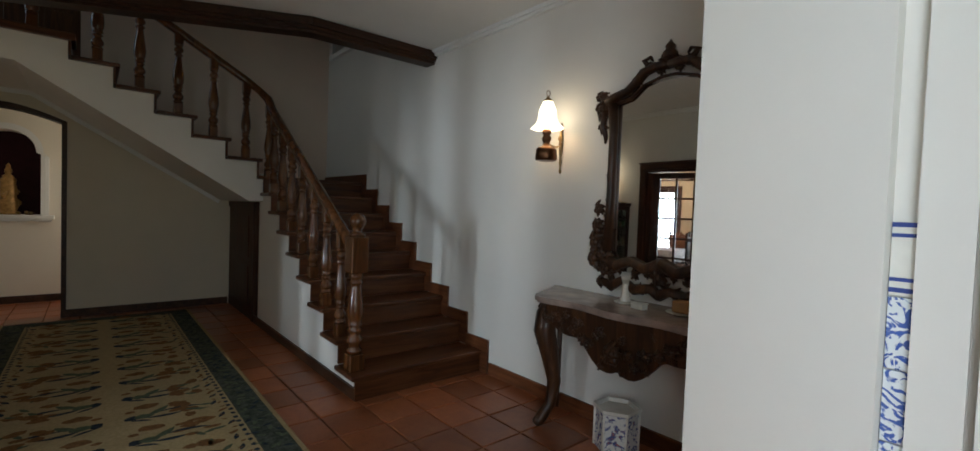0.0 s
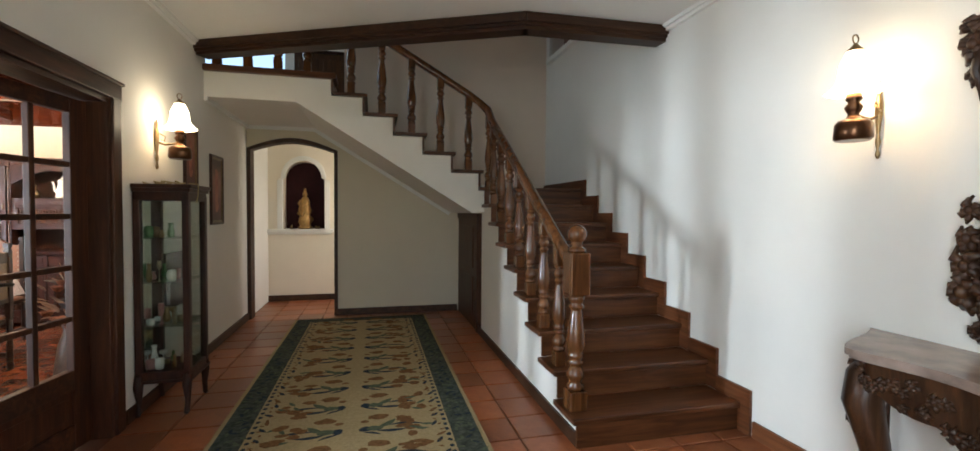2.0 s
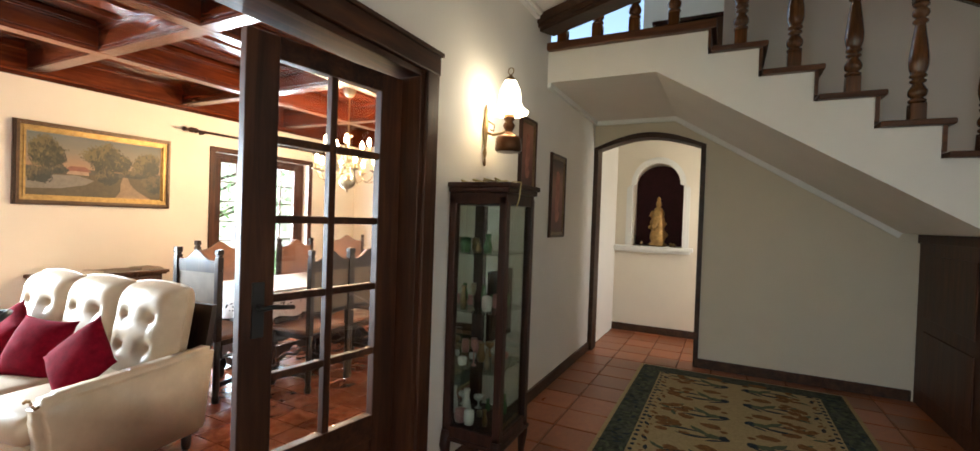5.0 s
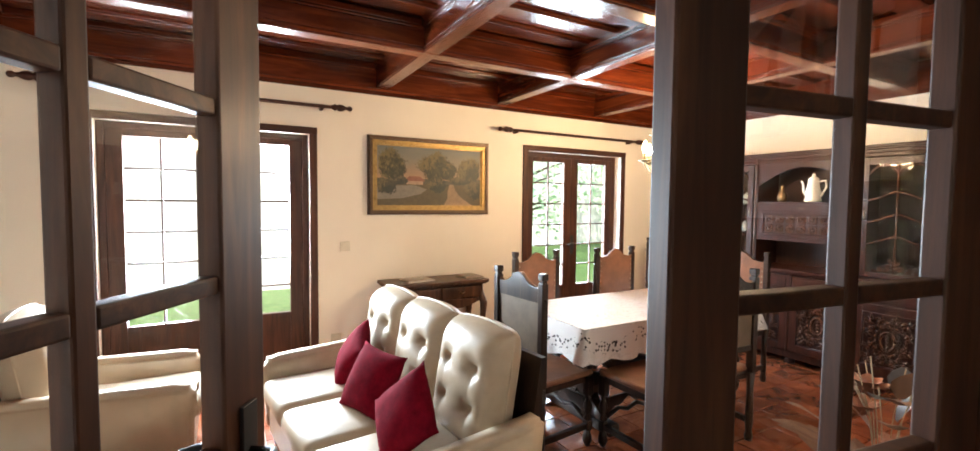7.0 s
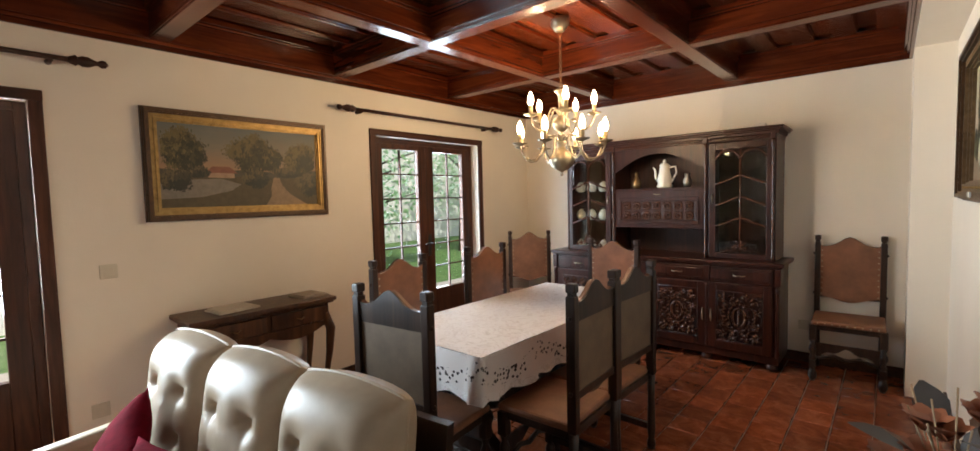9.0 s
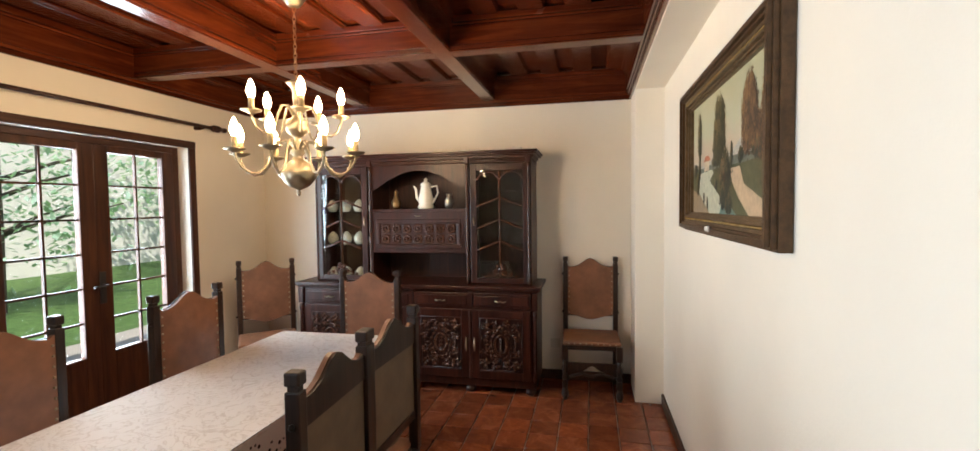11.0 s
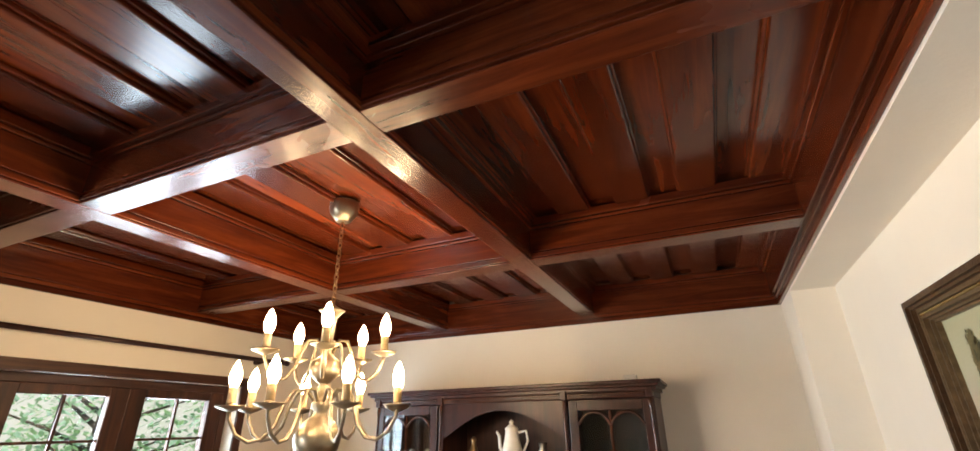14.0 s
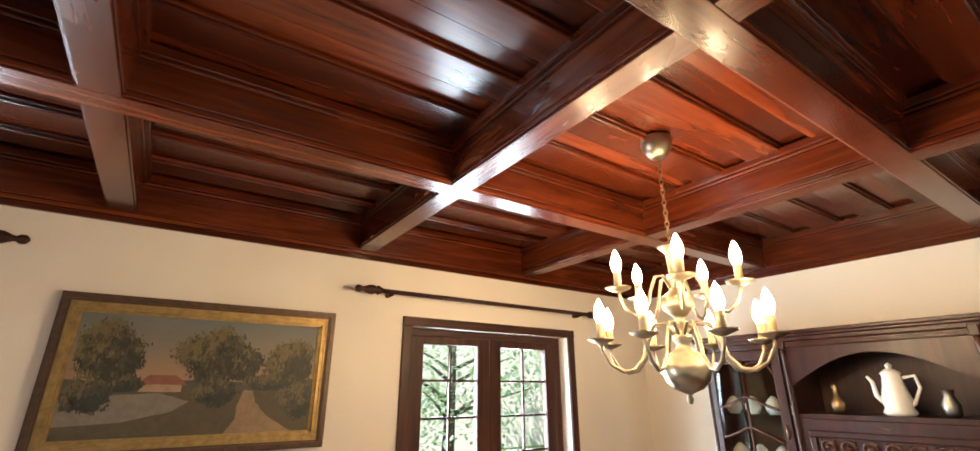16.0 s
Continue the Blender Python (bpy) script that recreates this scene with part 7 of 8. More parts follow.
def hall_console():
    t = thing("writing_table", pose(-5.205, 3.78, 0), "small dark wooden writing table with a drawer and cabriole legs", "side table")
    part("top", boxes((0, 0.38, 0, 0.95, 0.755, 0.785), (0.01, 0.365, 0.015, 0.935, 0.74, 0.755), bevel=0.006), M_CONSOLE, t)
    part("body", boxes((0.01, 0.33, 0.04, 0.91, 0.60, 0.74), bevel=0.004), M_CONSOLE, t)
    for a, b_ in ((0.07, 0.46), (0.49, 0.88)):
        d = part("drawer", boxes((0.33, 0.345, a, b_, 0.62, 0.725), bevel=0.004), M_CONSOLE, t)
        bm = bmesh.new()
        tube(bm, [(0.346, (a + b_) / 2 - 0.03, 0.675), (0.362, (a + b_) / 2, 0.665), (0.346, (a + b_) / 2 + 0.03, 0.675)], 0.004, 6)
        part("pull", bm, M_BRASS_DARK, d)
    bm = bmesh.new()
    pts = [(0.04 + 0.87 * k / 20, 0.60 - 0.05 * abs(math.sin(math.pi * 2 * k / 20)) - 0.03 * math.sin(math.pi * k / 20)) for k in range(21)]
    prism(bm, pts + [(0.91, 0.61), (0.04, 0.61)], 0.322, 0.335, "x")
    part("apron", bm, M_CONSOLE, t, "scalloped apron")
    for x in (0.045, 0.31):
        for y in (0.065, 0.885):
            s = -1 if y < 0.5 else 1
            sx = 1 if x > 0.1 else 0
            bm = bmesh.new()
            tube(bm, [(x, y, 0.66), (x + 0.03 * sx, y + s * 0.03, 0.55), (x + 0.02 * sx, y + s * 0.02, 0.38), (x - 0.005 * sx, y, 0.18), (x + 0.0, y + s * 0.005, 0.06), (x + 0.02 * sx, y + s * 0.02, 0.012)], [0.035, 0.034, 0.025, 0.017, 0.015, 0.02], 9)
            part("leg", bm, M_CONSOLE, t)


hall_console()
for y, w, z, c in ((3.95, 0.26, 0.785, (0.55, 0.5, 0.42)), (4.50, 0.20, 0.785, (0.3, 0.25, 0.2))):
    ob = mesh_ob("magazine", boxes((0, 0.2, 0, w, 0, 0.012), (0.01, 0.19, 0.01, w - 0.02, 0.012, 0.02), bevel=0.002), simple("paper", c, 0.6))
    ob.matrix_basis = pose(-5.10, y, z, 0, 0, 6)
    tagged(ob, "thin stack of papers on the writing table", "magazine", "papers on the table")

# curtain rods
for y0, y1, zr in ((1.42, 3.55, 2.27), (4.98, 7.06, 2.23)):
    r = thing("curtain_rod", pose(DX0 + 0.09, 0, zr), "dark turned wooden curtain rod without curtains", "curtain rod", "curtain rods")
    bm = bmesh.new()
    tube(bm, [(0, y0 + 0.1, 0), (0, y1 - 0.1, 0)], 0.014, 10)
    part("pole", bm, M_CAB_IN, r)
    for ye, s in ((y0, 1), (y1, -1)):
        bm = bmesh.new()
        prof = [(0.004, 0), (0.02, 0.012), (0.022, 0.03), (0.012, 0.045), (0.016, 0.06), (0.028, 0.085), (0.03, 0.11), (0.02, 0.13), (0.03, 0.14), (0.016, 0.17)]
        tube(bm, [(0, ye + s * z, 0) for _, z in prof], [q for q, _ in prof], 12)
        part("finial", bm, M_CAB_IN, r, "turned finial")
        bm = bmesh.new()
        tube(bm, [(-0.09, ye + s * 0.24, -0.01), (-0.04, ye + s * 0.24, -0.015), (0, ye + s * 0.24, 0)], [0.016, 0.012, 0.018], 8)
        part("bracket", bm, M_CAB_IN, r)


def blob_tree(bm, x, z, w, h, rng, n, y, half, zlo, zhi):
    """One soft tree or bush of overlapping dabs in an uneven oval."""
    lo = [0.68 + 0.38 * rng.random() for _ in range(12)]

    def edge(a):
        k = a / 6.2832 * 12
        i = int(k) % 12
        return lo[i] * (1 - k % 1) + lo[(i + 1) % 12] * (k % 1)
    ring = []
    for i in range(48):
        a = 6.2832 * i / 48
        r = edge(a) * rng.uniform(0.70, 0.90)
        ring.append(bm.verts.new((max(-half, min(half, x + w * r * math.cos(a))), y + 0.0002, max(zlo, min(zhi, z + h * r * math.sin(a))))))
    bm.faces.new(ring).material_index = 1
    for k in range(n * 4):
        a, r = rng.uniform(0, 6.2832), min(1.45, math.sqrt(rng.random()) * (1.0 + abs(rng.gauss(0, 0.16))))
        px, pz = x + w * r * edge(a) * math.cos(a), z + h * r * edge(a) * math.sin(a)
        s = rng.uniform(0.005, 0.011) * (0.6 if r > 0.95 else 1.0)
        if abs(px) > half - 0.012 or not zlo + 0.012 < pz < zhi - 0.012:
            continue
        lit = 0.45 + 0.30 * (pz - z) / h - 0.25 * (px - x) / w + 0.45 * noise.noise((px * 26, pz * 26, x)) + rng.uniform(-0.2, 0.2)
        t_ = rng.uniform(-0.5, 0.5) + math.pi / 2
        vs = []
        for q in range(6):
            c_, d_ = s * 1.5 * math.cos(6.2832 * q / 6), s * 0.65 * math.sin(6.2832 * q / 6)
            vs.append(bm.verts.new((px + c_ * math.cos(t_) - d_ * math.sin(t_), y - 0.00001 * (k % 60), pz + c_ * math.sin(t_) + d_ * math.cos(t_))))
        bm.faces.new(vs).material_index = 0 if lit < 0.36 else 1 if lit < 0.62 else 2


def paint(c):
    return simple("oil_paint", c, 0.5, 0, 0.22, 30, 0.15)


GREENS = [paint((0.034, 0.032, 0.015)), paint((0.066, 0.058, 0.024)), paint((0.14, 0.11, 0.042))]
AUTUMN = [paint((0.060, 0.034, 0.020)), paint((0.125, 0.068, 0.034)), paint((0.22, 0.125, 0.05))]
DARKS = [paint((0.030, 0.032, 0.022)), paint((0.058, 0.052, 0.030)), paint((0.12, 0.095, 0.045))]


def flat_shape(bm, pts, y):
    bm.faces.new([bm.verts.new((a, y, b)) for a, b in pts])


def landscape(p, cw, ch, fw, sky, shapes, tree_sets, seed):
    """Painted scene on a canvas: flat shapes first, then trees in dabs."""
    rng = random.Random(seed)
    base = fw
    part("canvas", boxes((-cw / 2, cw / 2, -0.010, -0.003, base, base + ch)), sky, p, "painted sky")
    for q, (name, col, pts) in enumerate(shapes):
        pts = [(-cw / 2 + cw * u, base + ch * v_) for u, v_ in pts]
        fine = []
        for k, (ax, az) in enumerate(pts):
            bx, bz = pts[(k + 1) % len(pts)]
            for i in range(5):
                f_ = i / 5
                e = 0.006 * noise.noise((k * 3.1 + f_ * 4, q * 2.0, seed))
                inside = 0.002 < f_ and abs(ax) < cw / 2 - 0.001 and abs(bx) < cw / 2 - 0.001 and az > base + 0.001 and bz > base + 0.001
                fine.append((ax + (bx - ax) * f_ + (e if inside else 0), az + (bz - az) * f_ + (e if inside else 0)))
        bm = bmesh.new()
        flat_shape(bm, fine, -0.0104 - 0.0001 * q)
        part(name, bm, paint(col), p)
    for mats, items in tree_sets:
        bm = bmesh.new()
        for u, v_, w, h, n in items:
            blob_tree(bm, -cw / 2 + cw * u, base + ch * v_, w * ch, h * ch, rng, n, -0.0122, cw / 2, base, base + ch)
        tagged(part("foliage", bm, mats, p, "dabbed foliage"), kind="stuff")


M_FRAME_BROWN = simple("brown_gilt_wood", (0.085, 0.043, 0.018), 0.38, 0.25, 0.5, 35, 0.4)
SKY_A = colour_canvas("evening_sky", ((0.0, (0.15, 0.10, 0.06)), (0.5, (0.34, 0.20, 0.11)), (0.72, (0.21, 0.18, 0.13)), (1.0, (0.11, 0.135, 0.135))), 2, 1.5)
SKY_B = colour_canvas("pale_sky", ((0.0, (0.44, 0.38, 0.29)), (0.4, (0.42, 0.40, 0.33)), (0.55, (0.50, 0.40, 0.29)), (0.7, (0.44, 0.43, 0.29)), (1.0, (0.42, 0.40, 0.24))), 2, 1.5)
p, cw, ch, fw = framed("landscape_painting", pose(DX0, 4.30, 1.375, 0, 0, 90), 1.21, 0.705, 0.085, 0.05, M_FRAME_BROWN, M_GOLD, "framed oil painting of a cottage beside a river at dusk")
landscape(p, cw, ch, fw, SKY_A, (
    ("far_bank", (0.075, 0.068, 0.045), ((0, 0.34), (1, 0.34), (1, 0.48), (0.7, 0.44), (0.5, 0.47), (0.2, 0.43), (0, 0.46))),
    ("meadow", (0.085, 0.066, 0.032), ((0, 0), (1, 0), (1, 0.38), (0.7, 0.36), (0.45, 0.38), (0.2, 0.36), (0, 0.38))),
    ("river", (0.19, 0.165, 0.13), ((0, 0.10), (0.22, 0.12), (0.40, 0.20), (0.46, 0.28), (0.34, 0.35), (0.12, 0.33), (0, 0.30))),
    ("path", (0.26, 0.17, 0.095), ((0.62, 0), (0.92, 0), (0.80, 0.14), (0.74, 0.26), (0.72, 0.37), (0.68, 0.37), (0.66, 0.24), (0.66, 0.12))),
    ("cottage", (0.34, 0.22, 0.14), ((0.26, 0.36), (0.42, 0.36), (0.42, 0.43), (0.26, 0.43))),
    ("roof", (0.22, 0.085, 0.05), ((0.24, 0.42), (0.44, 0.42), (0.39, 0.50), (0.29, 0.50)))),
    ((GREENS, ((0.13, 0.68, 0.25, 0.25, 520), (0.55, 0.68, 0.30, 0.27, 640), (0.88, 0.63, 0.22, 0.22, 420), (0.67, 0.60, 0.14, 0.14, 200))), (DARKS, ((0.55, 0.36, 0.15, 0.14, 260), (0.06, 0.32, 0.20, 0.12, 240), (0.95, 0.28, 0.20, 0.18, 300), (0.20, 0.42, 0.16, 0.06, 160), (0.78, 0.44, 0.20, 0.06, 160), (0.16, 0.46, 0.03, 0.12, 40), (0.55, 0.44, 0.03, 0.12, 40)))), 41)
p, cw, ch, fw = framed("river_painting", pose(DX1 - 0.004, 5.60, 1.405, 0, 0, -90), 1.33, 0.725, 0.095, 0.07, M_FRAME_BROWN, M_GOLD_DARK, "large framed oil painting of a river, trees and a path")
landscape(p, cw, ch, fw, SKY_B, (
    ("far_hill", (0.40, 0.38, 0.33), ((0, 0.36), (1, 0.36), (1, 0.56), (0.86, 0.50), (0.74, 0.57), (0.6, 0.46), (0.4, 0.47), (0.2, 0.42), (0, 0.43))),
    ("far_bank", (0.13, 0.15, 0.115), ((0, 0.34), (1, 0.34), (1, 0.47), (0.8, 0.42), (0.6, 0.43), (0.35, 0.42), (0.18, 0.40), (0, 0.42))),
    ("meadow", (0.09, 0.088, 0.04), ((0, 0), (1, 0), (1, 0.37), (0.7, 0.36), (0.45, 0.37), (0.2, 0.36), (0, 0.37))),
    ("bank", (0.27, 0.20, 0.12), ((0, 0), (0.32, 0), (0.25, 0.08), (0.14, 0.16), (0, 0.22))),
    ("river", (0.46, 0.46, 0.34), ((0.30, 0), (0.54, 0), (0.52, 0.08), (0.44, 0.15), (0.36, 0.22), (0.30, 0.28), (0.36, 0.34), (0.34, 0.37), (0.14, 0.36), (0.08, 0.31), (0.12, 0.18), (0.22, 0.08))),
    ("shallow_water", (0.16, 0.24, 0.19), ((0.44, 0), (0.66, 0), (0.56, 0.08), (0.46, 0.17), (0.48, 0.08))),
    ("path", (0.48, 0.35, 0.22), ((0.78, 0), (1, 0), (1, 0.05), (0.86, 0.13), (0.73, 0.22), (0.69, 0.34), (0.58, 0.34), (0.60, 0.25), (0.68, 0.12))),
    ("cottage", (0.50, 0.40, 0.27), ((0.21, 0.37), (0.29, 0.37), (0.29, 0.46), (0.21, 0.46))),
    ("roof", (0.42, 0.13, 0.06), ((0.20, 0.455), (0.31, 0.455), (0.285, 0.50), (0.225, 0.50)))),
    ((GREENS, ((0.13, 0.69, 0.075, 0.22, 170), (0.44, 0.67, 0.18, 0.27, 620), (0.40, 0.55, 0.10, 0.16, 240), (0.13, 0.42, 0.035, 0.12, 50), (0.10, 0.26, 0.06, 0.10, 60))), (AUTUMN, ((0.78, 0.66, 0.15, 0.25, 520), (0.95, 0.62, 0.15, 0.26, 460), (0.86, 0.50, 0.12, 0.14, 220), (0.50, 0.32, 0.09, 0.12, 110), (0.93, 0.40, 0.09, 0.10, 90))), (DARKS, ((0.52, 0.30, 0.14, 0.17, 320), (0.50, 0.17, 0.10, 0.11, 220), (0.57, 0.07, 0.09, 0.08, 180), (0.60, 0.44, 0.03, 0.10, 40), (0.70, 0.42, 0.06, 0.05, 60), (0.38, 0.43, 0.09, 0.03, 60), (0.95, 0.27, 0.14, 0.12, 150), (0.21, 0.13, 0.02, 0.04, 20), (0.27, 0.08, 0.02, 0.04, 20), (0.05, 0.40, 0.08, 0.05, 60), (0.85, 0.43, 0.10, 0.06, 80), (0.40, 0.24, 0.05, 0.03, 40)))), 43)
part("plate", boxes((-0.03, 0.03, -0.076, -0.071, 0.024, 0.046)), M_WHITE, p, "small white label plate")
bm = bmesh.new()
for k in range(70):
    for zz in (0.063, 0.662):
        ball_at(bm, -0.598 + 1.196 * k / 69, -0.042, zz, 0.0055)
for k in range(34):
    for xx in (-0.602, 0.602):
        ball_at(bm, xx, -0.042, 0.073 + 0.579 * k / 33, 0.0055)
tagged(part("beading", bm, M_GOLD, p, "gilded beaded moulding"), kind="stuff")


def plate(name, m, gangs, mat, label):
    s = thing(name, m, label, "switch")
    w = 0.085 + 0.075 * (gangs - 1)
    part("surround", boxes((-w / 2, w / 2, -0.010, 0, -0.042, 0.042), bevel=0.004), mat, s)
    for k in range(gangs):
        x = -w / 2 + 0.0425 + 0.075 * k
        part("rocker", boxes((x - 0.023, x + 0.023, -0.014, -0.010, -0.026, 0.026), bevel=0.002), M_PLATE, s)


plate("light_switch", pose(DX0, 3.50, 1.10, 0, 0, 90), 1, M_PLATE, "cream square light switch on the wall")
plate("light_switch", pose(DX1 - 0.004, 4.16, 1.18, 0, 0, -90), 2, simple("bronze_plate", (0.42, 0.36, 0.26), 0.4, 0.2), "double light switch in a pale bronze plate")
plate("wall_socket", pose(DX0, 3.42, 0.30, 0, 0, 90), 1, M_PLATE, "cream wall socket near the floor")
plate("wall_socket", pose(-2.30, DY1, 0.32, 0, 0, 0), 1, M_PLATE, "cream wall socket beside the cabinet")

# dried flowers in a floor vase
v = thing("flower_arrangement", pose(-1.645, 4.25, 0) @ Matrix.Diagonal((1.25, 1.35, 0.99, 1.0)), "dried magnolia leaves and rust-coloured flowers in a tall vase", "dried flowers")
bm = bmesh.new()
lathe(bm, [(0.07, 0.0), (0.085, 0.05), (0.095, 0.3), (0.075, 0.5), (0.05, 0.6), (0.06, 0.66), (0.05, 0.66), (0.04, 0.58)], 16)
part("vase", bm, simple("brown_stoneware", (0.12, 0.07, 0.045), 0.4), v, "tall brown stoneware vase")
rng = random.Random(77)
mats = {"leaf": simple("dried_leaf", (0.17, 0.075, 0.036), 0.55, 0, 0.5), "petal": simple("rust_petal", (0.30, 0.10, 0.045), 0.6, 0, 0.4), "dark_leaf": simple("dark_dried_leaf", (0.035, 0.03, 0.03), 0.5, 0, 0.4)}


def petal(bm, o, d, ln, w):
    d = d.normalized()
    s = d.cross(Vector((0, 0, 1)))
    s = s.normalized() if s.length > 0.05 else Vector((1, 0, 0))
    up = s.cross(d)
    rows = []
    for k in range(5):
        u = k / 4
        h = w * math.sin(math.pi * (0.1 + 0.86 * u)) / 2
        c_ = o + d * ln * u + up * 0.25 * ln * u * (1 - u)
        rows.append((bm.verts.new(c_ - s * h + up * 0.15 * h), bm.verts.new(c_), bm.verts.new(c_ + s * h + up * 0.15 * h)))
    for a, b_ in zip(rows, rows[1:]):
        for q in range(2):
            bm.faces.new((a[q], a[q + 1], b_[q + 1], b_[q])).smooth = True


for k in range(44):
    a, z = rng.uniform(0, 6.283), rng.uniform(0.62, 0.98)
    r = rng.uniform(0.02, 0.12)
    o = Vector((r * math.cos(a) * 0.8, r * math.sin(a) * 1.4, z))
    o.x = min(o.x, 0.07)
    kind = rng.choice(("leaf", "petal", "leaf", "petal", "leaf", "petal", "dark_leaf"))
    bm = bmesh.new()
    if kind == "petal":
        for q in range(7):
            aa = 6.283 * q / 7
            petal(bm, o, Vector((0.6 * math.cos(aa), 0.6 * math.sin(aa), 0.7)), 0.055, 0.045)
        part("flower", bm, mats[kind], v, "rust-coloured dried flower")
    else:
        petal(bm, o, Vector((math.cos(a) * 0.5 - 0.2, math.sin(a), rng.uniform(0.2, 1.0))), rng.uniform(0.09, 0.14), 0.055)
        part("leaf", bm, mats[kind], v)
for k in range(10):
    bm = bmesh.new()
    a = rng.uniform(0, 6.283)
    tube(bm, [(0, 0, 0.6), (0.03 * math.cos(a), 0.03 * math.sin(a), 0.9), (0.06 * math.cos(a), 0.07 * math.sin(a), rng.uniform(0.95, 1.12))], [0.0014, 0.0010, 0.0016], 5)
    part("stalk", bm, simple("straw_stalk", (0.34, 0.22, 0.12), 0.7), v)

# ---- garden planting seen through the glass ----
# leaf greens paled and blued: outdoor glare and haze put into the colour
M_LEAVES_HAZY = [simple("foliage_%s" % nm, c, 0.6, 0, 0.3) for nm, c in (("dark", (0.15, 0.23, 0.17)), ("mid", (0.22, 0.32, 0.25)), ("light", (0.32, 0.42, 0.36)))]
for m in M_LEAVES_HAZY:
    n, l = m.node_tree.nodes, m.node_tree.links
    tl, ad = n.new("ShaderNodeBsdfTranslucent"), n.new("ShaderNodeAddShader")
    tl.inputs["Color"].default_value = (0.24, 0.36, 0.16, 1)
    l.new(n["Principled BSDF"].outputs[0], ad.inputs[0])
    l.new(tl.outputs[0], ad.inputs[1])
    l.new(ad.outputs[0], n["Material Output"].inputs[0])
M_BARK = simple("bark", (0.10, 0.075, 0.055), 0.85)


def tree(x, y, h, spread, seed, label):
    rng = random.Random(seed)
    t = thing("garden_tree", pose(x, y, -0.26), label, "tree", "garden trees")
    bm = bmesh.new()
    tube(bm, [(0, 0, 0), (0.05, 0.03, h * 0.3), (0.0, 0.1, h * 0.6), (0.05, 0.0, h * 0.9)], [0.16, 0.12, 0.08, 0.03], 8)
    tips = []
    for k in range(14):
        a, z = rng.uniform(0, 6.283), h * rng.uniform(0.2, 0.85)
        e = Vector((spread * rng.uniform(0.5, 1) * math.cos(a), spread * rng.uniform(0.5, 1) * math.sin(a), z + h * 0.12))
        tube(bm, [(0, 0, z), e * 0.5 + Vector((0, 0, z * 0.5 + 0.05)), e], [0.05, 0.03, 0.012], 5)
        tips.append(e)
    part("trunk", bm, M_BARK, t)
    bm = bmesh.new()
    for k in range(2300):
        e = rng.choice(tips)
        p_ = e * rng.uniform(0.45, 1.1) + Vector((rng.gauss(0, 0.35), rng.gauss(0, 0.35), rng.gauss(0, 0.3)))
        d = Vector((rng.uniform(-1, 1), rng.uniform(-1, 1), rng.uniform(-0.6, 0.6)))
        s = d.cross(Vector((0, 0, 1))).normalized() * 0.045
        d = d.normalized() * rng.uniform(0.12, 0.22)
        f = bm.faces.new([bm.verts.new(q) for q in (p_, p_ + d * 0.5 + s, p_ + d, p_ + d * 0.5 - s)])
        f.material_index = rng.randrange(3)
    tagged(part("crown", bm, M_LEAVES_HAZY, t), kind="stuff")


tree(-15.0, 17.5, 6.2, 2.6, 1, "dense green garden tree beyond the lawn")
tree(-12.5, 14.0, 6.0, 2.8, 2, "dense green garden tree beyond the lawn")
tree(-9.0, 15.5, 5.0, 2.4, 3, "leafy green garden tree near the house")
tree(-12.2, 9.6, 5.0, 2.2, 4, "dense green garden tree beyond the lawn")
# pale walls added as backdrop so the view and the leaf gaps stay glaring white
bm = boxes((-11.2, -11.0, -14, 7.0, -0.26, 3.6), (-17.2, -17.0, 7.0, 30, -0.26, 4.2))
struct("backdrop_garden_wall", bm, plaster("garden_wall", (0.75, 0.72, 0.66)), "pale rendered wall added as a bright backdrop beyond the lawn", "garden wall")
ob = mesh_ob("patio", boxes((-8.2, DX0 - 0.28, -2, 9.5, -0.26, -0.10)), simple("patio_stone", (0.42, 0.38, 0.33), 0.7))
tagged(ob, "pale stone terrace outside the garden doors", "terrace", kind="structure")

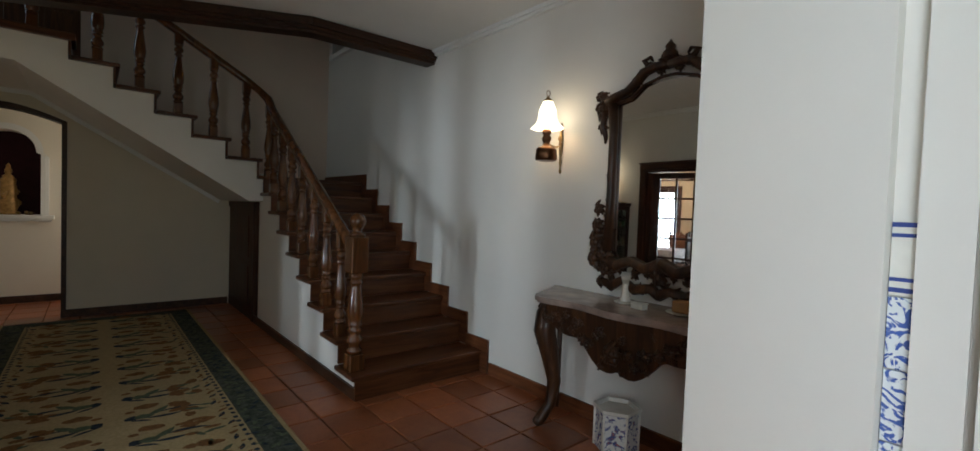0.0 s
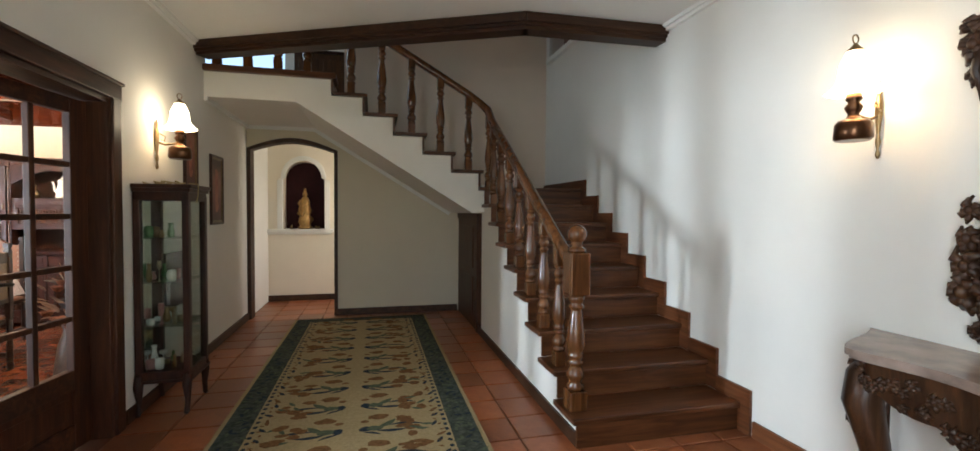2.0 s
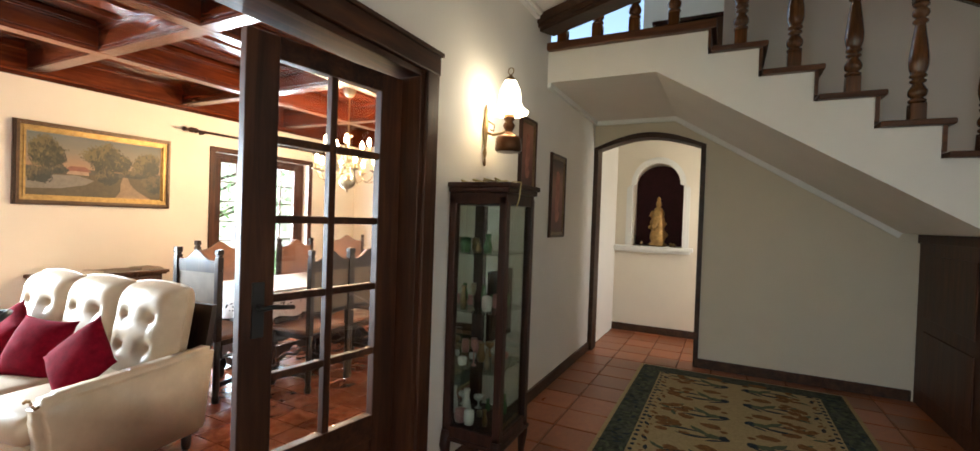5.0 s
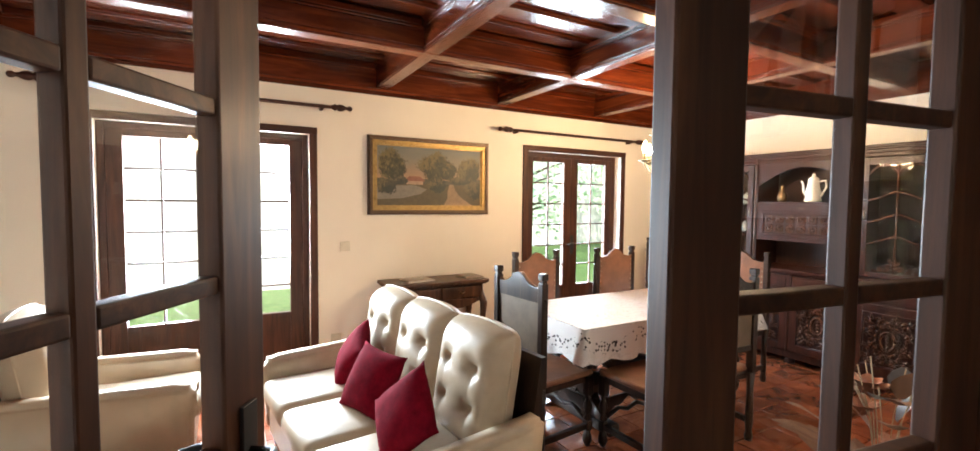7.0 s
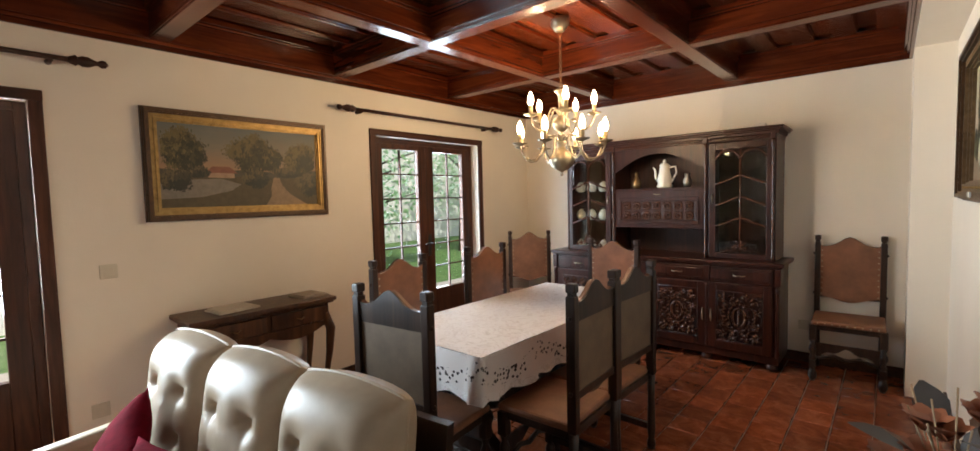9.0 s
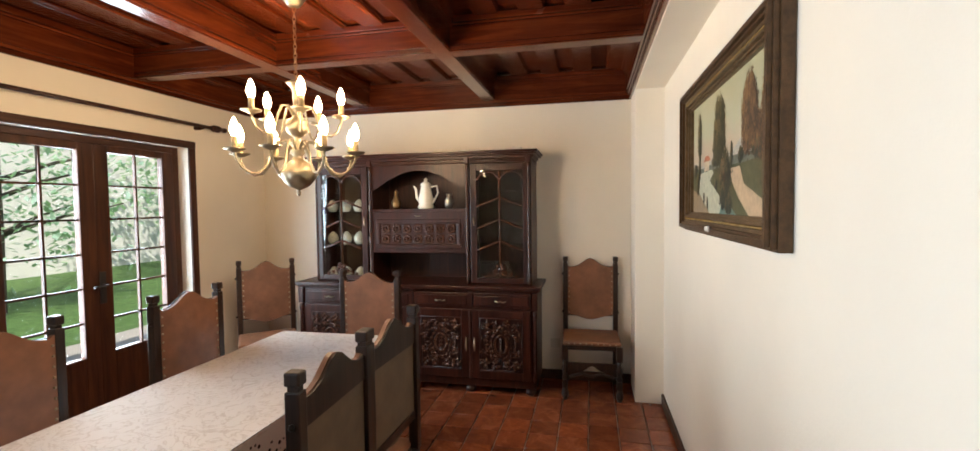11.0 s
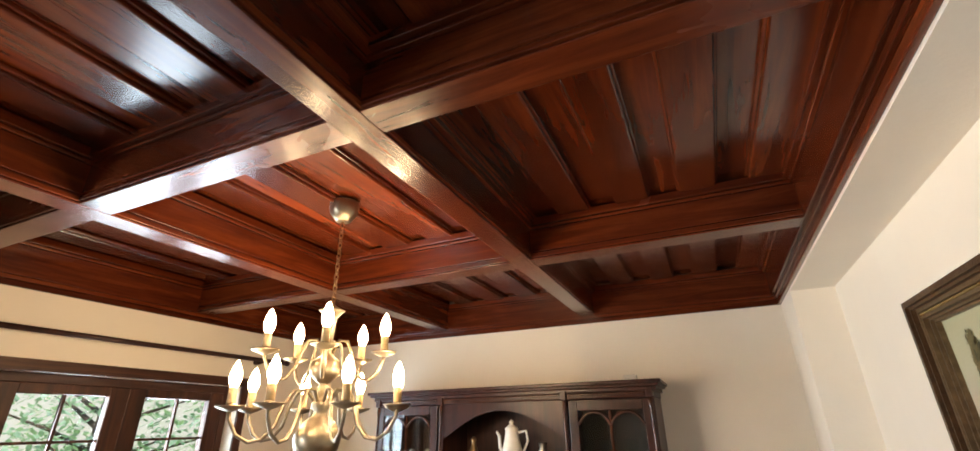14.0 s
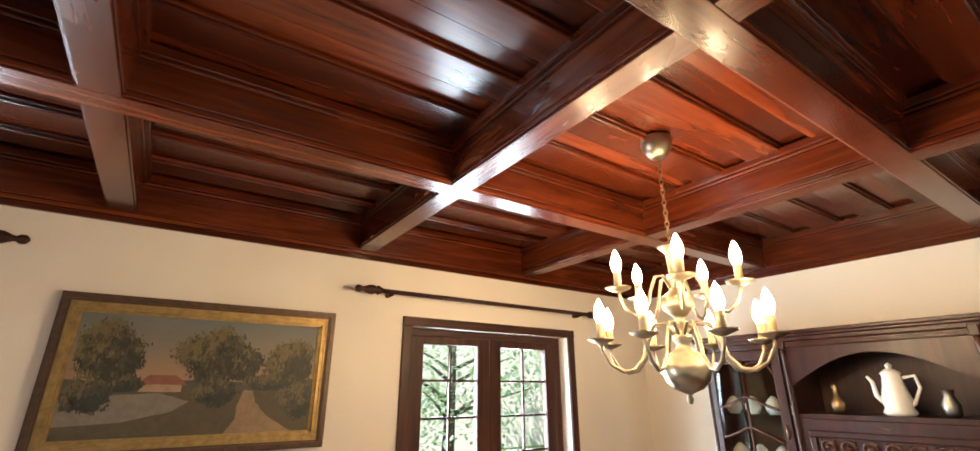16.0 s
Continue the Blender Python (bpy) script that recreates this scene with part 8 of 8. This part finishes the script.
# ---- floor tiles, one by one near the walk and joined beyond ----
def tile_mesh(name, sx, sy, mat, seed):
    rng = random.Random(seed)
    bm = bmesh.new()
    j = [rng.uniform(-0.002, 0.002) for _ in range(8)]
    b_, t_ = 0.004, 0.004
    lo = [bm.verts.new((x, y, -0.012)) for x, y in ((-sx / 2, -sy / 2), (sx / 2, -sy / 2), (sx / 2, sy / 2), (-sx / 2, sy / 2))]
    md = [bm.verts.new((x * (sx / 2), y * (sy / 2), -t_)) for x, y in ((-1, -1), (1, -1), (1, 1), (-1, 1))]
    hi = [bm.verts.new((x * (sx / 2 - b_) + j[i], y * (sy / 2 - b_) + j[i + 4], 0.0)) for i, (x, y) in enumerate(((-1, -1), (1, -1), (1, 1), (-1, 1)))]
    bm.faces.new(hi)
    for i in range(4):
        k = (i + 1) % 4
        bm.faces.new((md[i], md[k], hi[k], hi[i])).smooth = True
        bm.faces.new((lo[i], lo[k], md[k], md[i]))
    me = bpy.data.meshes.new(name)
    bm.normal_update()
    bm.to_mesh(me)
    bm.free()
    me.materials.append(mat)
    return me


def lay(floor_name, mat, x0, x1, y0, y1, step, gap, near, seed):
    floor = bpy.data.objects[floor_name]
    rng = random.Random(seed)
    kinds = [tile_mesh("floor_tile", step - gap, step - gap, mat, seed + k) for k in range(4)]
    rest_v, rest_f = [], []
    nx, ny = int((x1 - x0) / step) + 1, int((y1 - y0) / step) + 1
    count = 0
    for i in range(nx):
        for j in range(ny):
            x, y = x0 + (i + 0.5) * step, y0 + (j + 0.5) * step
            if x > x1 + step * 0.5 or y > y1 + step * 0.5:
                continue
            dz = rng.uniform(-0.0012, 0.0)
            if near(x, y) and count < 300:
                ob = shared("floor_tile", kinds[rng.randrange(4)], floor, pose(x, y, dz, rng.uniform(-0.12, 0.12), rng.uniform(-0.12, 0.12), 90 * rng.randrange(4)))
                count += 1
            else:
                h = (step - gap) / 2
                k = len(rest_v)
                rest_v += [(x - h, y - h, -0.012), (x + h, y - h, -0.012), (x + h, y + h, -0.012), (x - h, y + h, -0.012)]
                rest_v += [(x - h, y - h, dz - 0.001), (x + h, y - h, dz - 0.001), (x + h, y + h, dz - 0.001), (x - h, y + h, dz - 0.001)]
                rest_f += [(k + 4, k + 5, k + 6, k + 7)] + [(k + a, k + (a + 1) % 4, k + 4 + (a + 1) % 4, k + 4 + a) for a in range(4)]
    if rest_v:
        me = bpy.data.meshes.new("far_tiles")
        me.from_pydata(rest_v, [], rest_f)
        me.materials.append(mat)
        tagged(shared("far_tiles", me, floor), kind="stuff")


lay("floor_hall", M_HALLTILE, HX0, 2.60, -1.6, 8.3, 0.305, 0.012, lambda x, y: 1.9 < y < 8.4 and not (-0.6 < x < 0.9 and y < 6.6) and not (x > 1.7 and y > 3.2) and not (x > 1.1 and y > 7.2), 5)
lay("floor_dining", M_DINTILE, -5.21, -1.42, -0.6, 7.65, 0.20, 0.007, lambda x, y: x > -4.6 and y > 4.2 and not (-3.7 < x < -3.2 and 4.7 < y < 5.8), 9)
